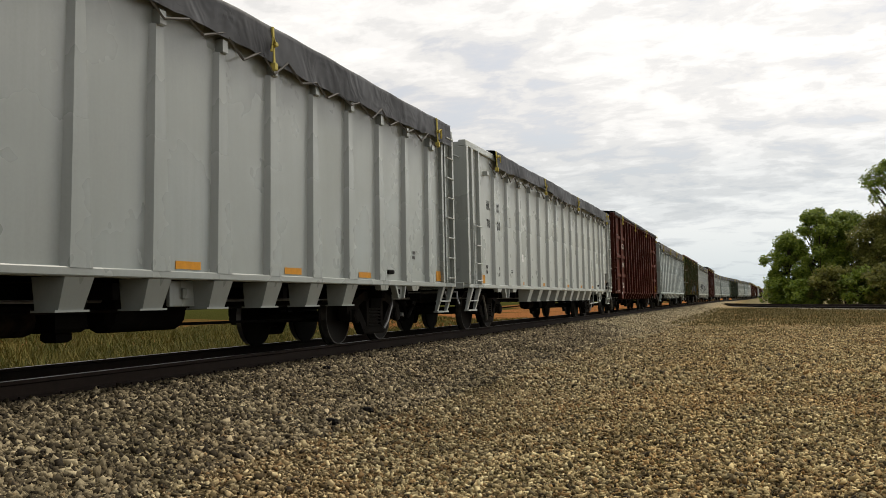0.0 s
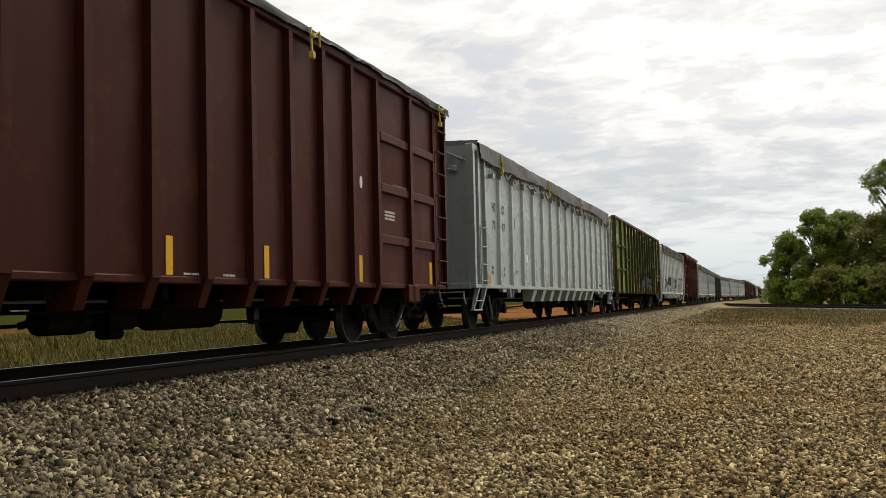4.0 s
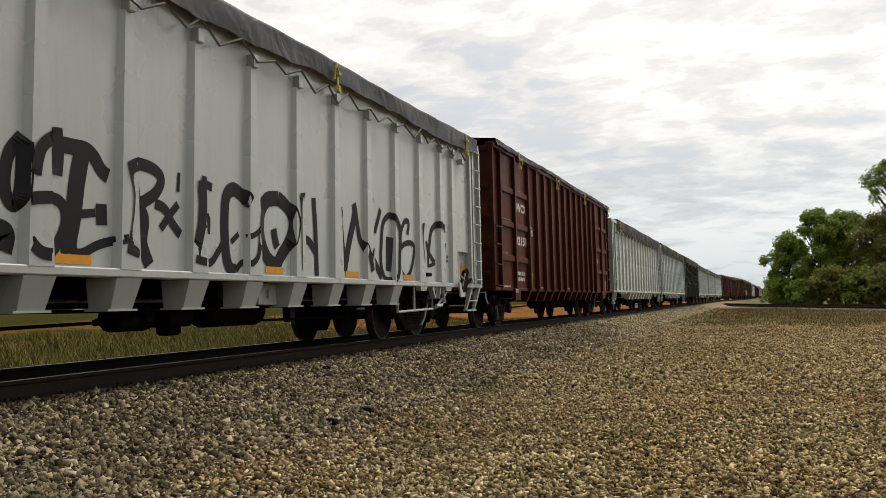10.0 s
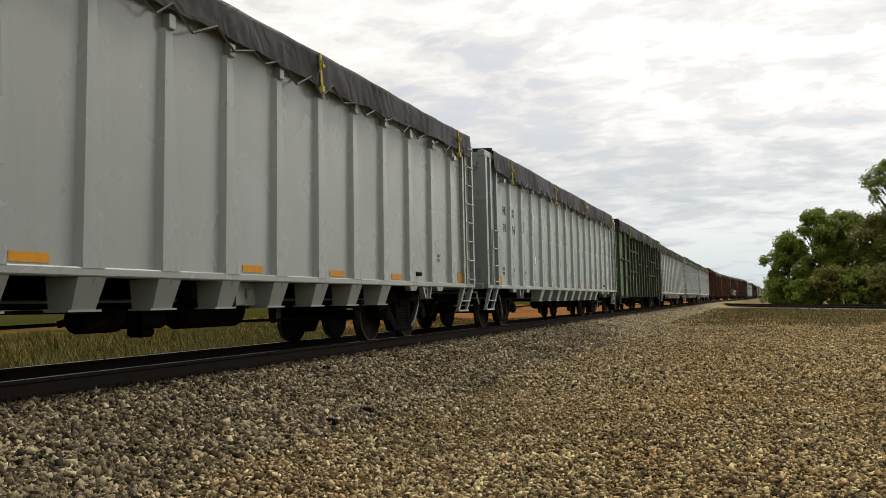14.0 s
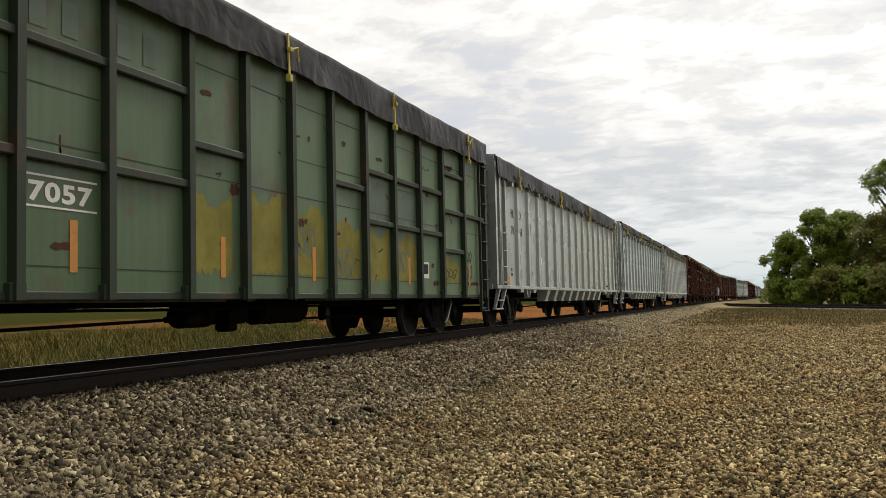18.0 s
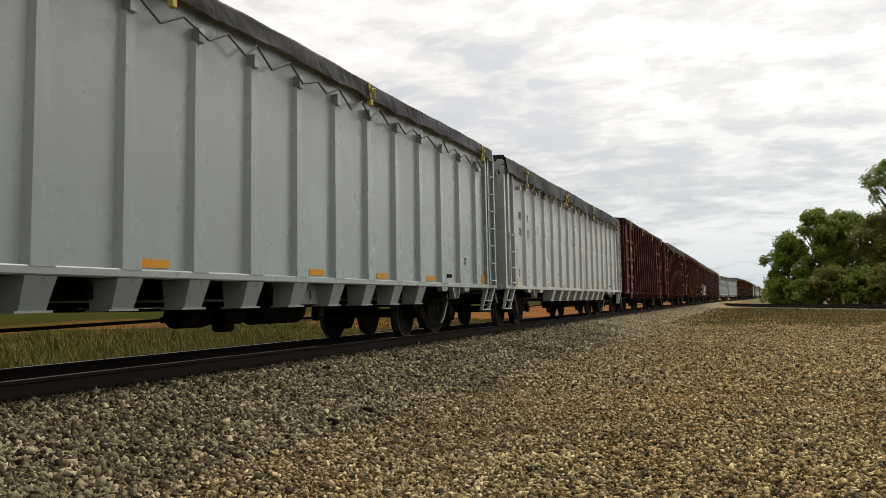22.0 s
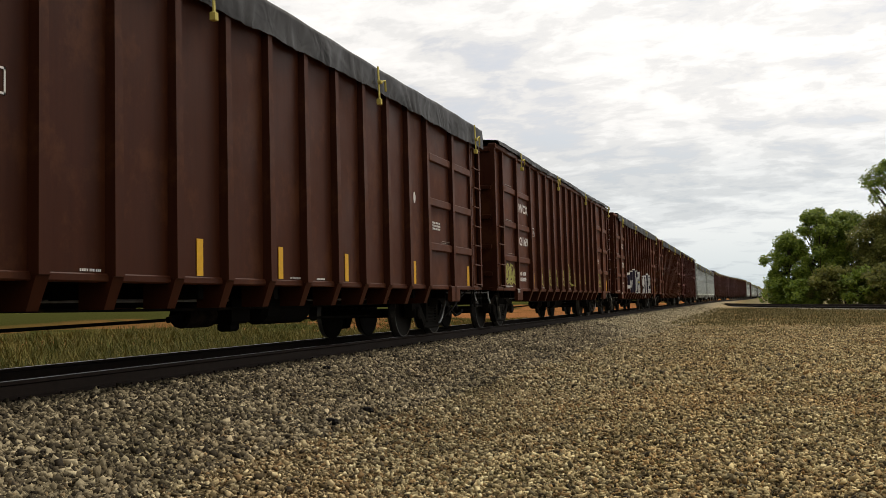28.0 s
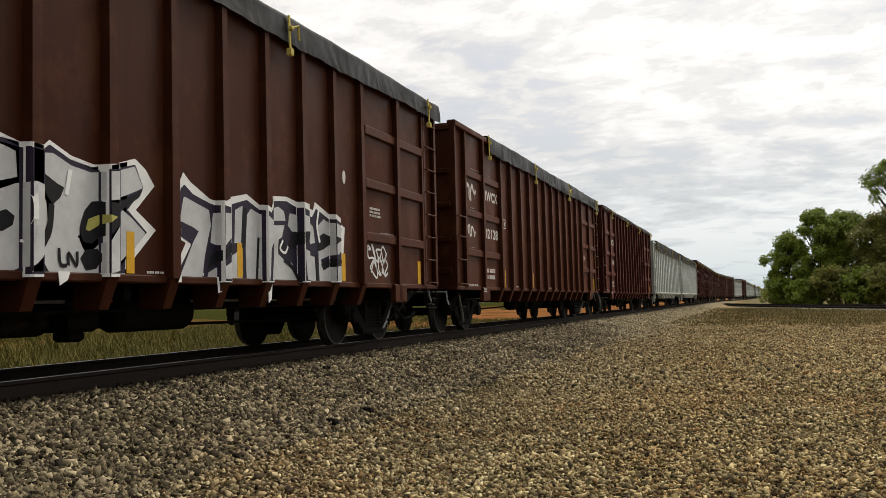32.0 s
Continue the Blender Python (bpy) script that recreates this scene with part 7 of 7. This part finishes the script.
    part("plate", Mesh().box(1.533, 1.54, 14.9 - half, 15.2 - half, 1.35, 1.55), LETTER_WHITE, car)
    for a, b in zip(BN_POSTS, BN_POSTS[1:]):
        for z in (2.72, 3.62):
            part("seam", Mesh().box(1.531, 1.534, a + 0.06 - half, b - 0.06 - half, z + rng.uniform(-0.03, 0.03), z + 0.012 + rng.uniform(-0.002, 0.01)), OLIVE_DARK, car)
        part("seam", Mesh().box(1.531, 1.534, (a + b) / 2 - half, (a + b) / 2 + 0.014 - half, 3.64, 4.2), OLIVE_DARK, car)
    s = Mesh()
    scribble(s, 0.3 - half, 1.3 - half, 3.2, 3.6, 0.04, flat, rng, 5)
    part("graffiti_tag", s, LETTER_WHITE, car)
    s = Mesh()
    scribble(s, 16.0 - half, 16.9 - half, 1.62, 1.85, 0.03, flat, rng, 4), scribble(s, 16.0 - half, 16.95 - half, 1.35, 1.58, 0.03, flat, rng, 4)
    part("graffiti_tag", s, LETTER_WHITE, car)
    for y in (2.2, 6.9, 10.5, 14.0, 17.9):
        part("strap", strap_shape(y - half, 3.72, 4.30, 1.54, rng), STRAP, car, "yellow tie-down strap")


olive_paint()


def sage_paint():
    """Number board, touched-up patches, tags and the deep black cover of the sage wagon."""
    car, half = side_of(9)
    rng = random.Random(9)
    flat = lambda y: 1.53
    for y0, y1, z1, mat in ((7.2, 8.15, 1.95, PATCH_YELLOW), (8.33, 9.34, 2.1, PATCH_YELLOW), (9.5, 10.57, 2.05, PATCH_YELLOW), (10.73, 11.82, 1.95, PATCH_YELLOW), (11.98, 13.02, 1.88, PATCH_YELLOW), (13.18, 14.3, 1.88, PATCH_YELLOW), (15.68, 16.82, 1.58, PATCH_YELLOW), (8.33, 8.9, 2.35, PATCH_PALE), (12.0, 13.0, 2.66, PATCH_PALE), (13.2, 14.3, 2.66, PATCH_PALE), (14.48, 14.95, 2.68, PATCH_PALE)):
        low = 2.0 if mat is PATCH_PALE else 0.98
        n, ph = 24, rng.uniform(0, 6)
        top = [(y0 + (y1 - y0) * k / n, z1 - 0.10 - 0.08 * math.sin(0.35 * k + ph) - 0.03 * math.sin(1.3 * k + 2 * ph) - rng.uniform(0, 0.015)) for k in range(n + 1)]
        bot = [(y1 - (y1 - y0) * k / n, low + rng.uniform(0, 0.12)) for k in range(n + 1)]
        s = Mesh()
        fill(s, shifted(top + bot, half), flat, 0.0025)
        part("paint_patch", s, mat, car)
    for text, y0, y1 in (("58", 3.95, 4.42), ("7057", 4.95, 5.75)):
        write(car, text, LETTER_WHITE, 1.534, y0 - half, y1 - half, 1.58, 1.76)
        for z in (1.53, 1.80):
            part("board_line", Mesh().box(1.533, 1.536, y0 - 0.1 - half, y1 + 0.06 - half, z, z + 0.018), LETTER_WHITE, car)
    for y0 in (3.75, 4.05, 4.95, 5.35, 6.1, 6.5):
        part("lettering", Mesh().box(1.533, 1.536, y0 - half, y0 + 0.2 - half, 3.10, 3.42), PATCH_PALE, car)
    part("plate", Mesh().box(1.533, 1.538, 14.52 - half, 14.98 - half, 1.10, 1.40), LETTER_WHITE, car)
    part("plate_field", Mesh().box(1.538, 1.541, 14.57 - half, 14.93 - half, 1.18, 1.36), SPRAY_BLACK, car)
    for y in (0.95, 3.3, 5.45, 7.9, 10.2, 13.9, 17.5):
        part("reflector", Mesh().box(1.533, 1.537, y - half, y + 0.10 - half, 0.98, 1.78 if y < 1 else 1.45), FADED_ORANGE, car)
    for y0, y1, z0, z1, w, mat in ((9.55, 10.3, 1.3, 1.7, 0.035, PATCH_PALE), (10.8, 11.6, 1.0, 1.5, 0.035, PATCH_PALE), (13.3, 14.0, 1.1, 1.6, 0.035, PATCH_PALE), (17.05, 17.75, 1.45, 1.75, 0.03, SPRAY_BLACK), (17.05, 17.75, 1.1, 1.42, 0.03, SPRAY_BLACK), (15.8, 16.7, 1.1, 1.35, 0.02, SPRAY_BLACK)):
        s = Mesh()
        scribble(s, y0 - half, y1 - half, z0, z1, w, flat, rng, 4)
        part("graffiti_tag", s, mat, car)
    for a, b in zip(BS_POSTS, BS_POSTS[1:]):
        for z in (1.02, 2.1, 2.6, 3.35):
            if rng.random() < 0.75:
                part("seam", Mesh().box(1.531, 1.5335, a + 0.06 - half, b - 0.06 - half, z, z + 0.012), SAGE_DARK, car)
    for _ in range(8):
        k = rng.randrange(len(BS_POSTS) - 1)
        y, z, w = rng.uniform(BS_POSTS[k] + 0.1, BS_POSTS[k + 1] - 0.5), rng.uniform(1.0, 3.2), rng.uniform(0.06, 0.22)
        s = Mesh()
        fill(s, shifted([(y, z), (y + w * 0.3, z + 0.05), (y + w, z + 0.03), (y + w * 0.8, z - 0.03), (y + w * 0.2, z - 0.05)], half), flat, 0.004)
        part("rust_patch", s, PATCH_RUST, car)
    cover = part("tarpaulin", tarp_shape(0.3 - half, 18.7 - half, 3.66, 4.20, 1.64, rng, 0.1, 0.05), TARP_BLACK, car, "deep black tarpaulin hanging over the top", smooth=True)
    part("tarpaulin_end", end_drape(0.28 - half, 3.72, 4.22, 1.62, rng), TARP_BLACK, car, "bunched end of the tarpaulin", smooth=True)
    s = Mesh()
    for line in ([(0.6, 3.2), (1.5, 2.55)], [(0.5, 2.35), (1.7, 1.7)], [(0.7, 2.2), (1.1, 3.3)], [(2.3, 3.0), (3.2, 2.7)]):
        stroke(s, shifted(line, half), 0.03, flat, 0.004)
    part("scar", s, SAGE_DARK, car)
    for y, z, w, h in ((15.9, 3.30, 0.55, 0.10), (15.85, 2.42, 0.5, 0.07), (16.2, 3.36, 0.35, 0.05), (12.5, 3.0, 0.3, 0.06), (7.5, 3.05, 0.25, 0.05), (8.1, 2.0, 0.22, 0.12), (9.8, 1.75, 0.18, 0.10), (5.2, 1.2, 0.3, 0.05), (17.3, 1.02, 0.9, 0.07), (15.2, 1.0, 0.35, 0.08), (3.7, 3.55, 0.4, 0.06)):
        poly = [(y + w * u, z + h * v * rng.uniform(0.7, 1.2)) for u, v in ((0.0, 0.0), (0.2, 0.8), (0.45, 0.6), (0.7, 1.0), (1.0, 0.3), (0.85, -0.5), (0.5, -0.3), (0.25, -0.7))]
        s = Mesh()
        fill(s, shifted(poly, half), flat, 0.0035)
        part("rust_patch", s, RED_RUST, car)
    for y in (3.7, 9.3, 13.0, 17.2):
        part("strap", strap_shape(y - half, 3.62, 4.18, 1.64, rng), STRAP, cover, "yellow tie-down strap")


sage_paint()


def small_tags():
    car, half = side_of(17)
    rng = random.Random(17)
    depth = lambda y: mw_depth(y + half)
    s = Mesh()
    scribble(s, 0.9 - half, 1.6 - half, 2.85, 3.2, 0.07, depth, rng, 2), scribble(s, 0.95 - half, 1.5 - half, 2.05, 2.3, 0.06, depth, rng, 2)
    part("graffiti_tag", s, LETTER_WHITE, car)


small_tags()


# ---- motion ----
# how far the train is ahead of (+) or behind (-) an even pace, in metres, time by time
LEAD = [(0.0, 1.18), (1.0, 0.89), (2.0, 0.82), (3.0, 0.96), (6.0, 0.96), (7.0, 0.73), (8.0, 1.13), (9.0, 0.67), (10.0, 0.49), (11.0, 0.14), (12.0, -0.22), (13.0, -0.22), (14.0, 0.21), (17.0, -0.2), (18.0, -0.79), (19.0, -0.6), (20.0, -0.14), (21.0, -0.34), (22.0, -0.34), (23.0, -0.48), (24.0, -0.59), (25.0, -0.56), (28.0, -0.56), (29.0, -0.66), (30.0, 0.05), (31.0, -0.05), (32.0, -0.2)]


def rolled(t):
    for (ta, a), (tb, b) in zip(LEAD, LEAD[1:]):
        if t <= tb:
            return SPEED * t + a + (b - a) * (t - ta) / (tb - ta)
    return SPEED * t + LEAD[-1][1]


def motions():
    def at(car_mid, length, t):
        y = car_mid - rolled(t)
        a, b = y - length * 0.35, y + length * 0.35
        return pose((bend(a) + bend(b)) / 2, y, 0, 0, 0, -math.degrees(math.atan2(bend(b) - bend(a), b - a)))
    for k, (car, mid, length) in enumerate(TRAIN):
        times = sorted({float(t) for t in range(int(SECONDS) + 1)} | {t for t, _ in LEAD})
        walk(car, [(t, at(mid, length, t)) for t in times])
        if k <= 17:
            turn = math.degrees(SPEED / R_WHEEL)
            for ob in car.children_recursive:
                if ob.name.startswith("wheelset"):
                    y0, phase = ob.location.y, random.uniform(0, 120)
                    walk(ob, [(f / 15, pose(0, y0, R_WHEEL, phase + turn / SPEED * rolled(f / 15))) for f in range(int(SECONDS * 15) + 1)])


motions()
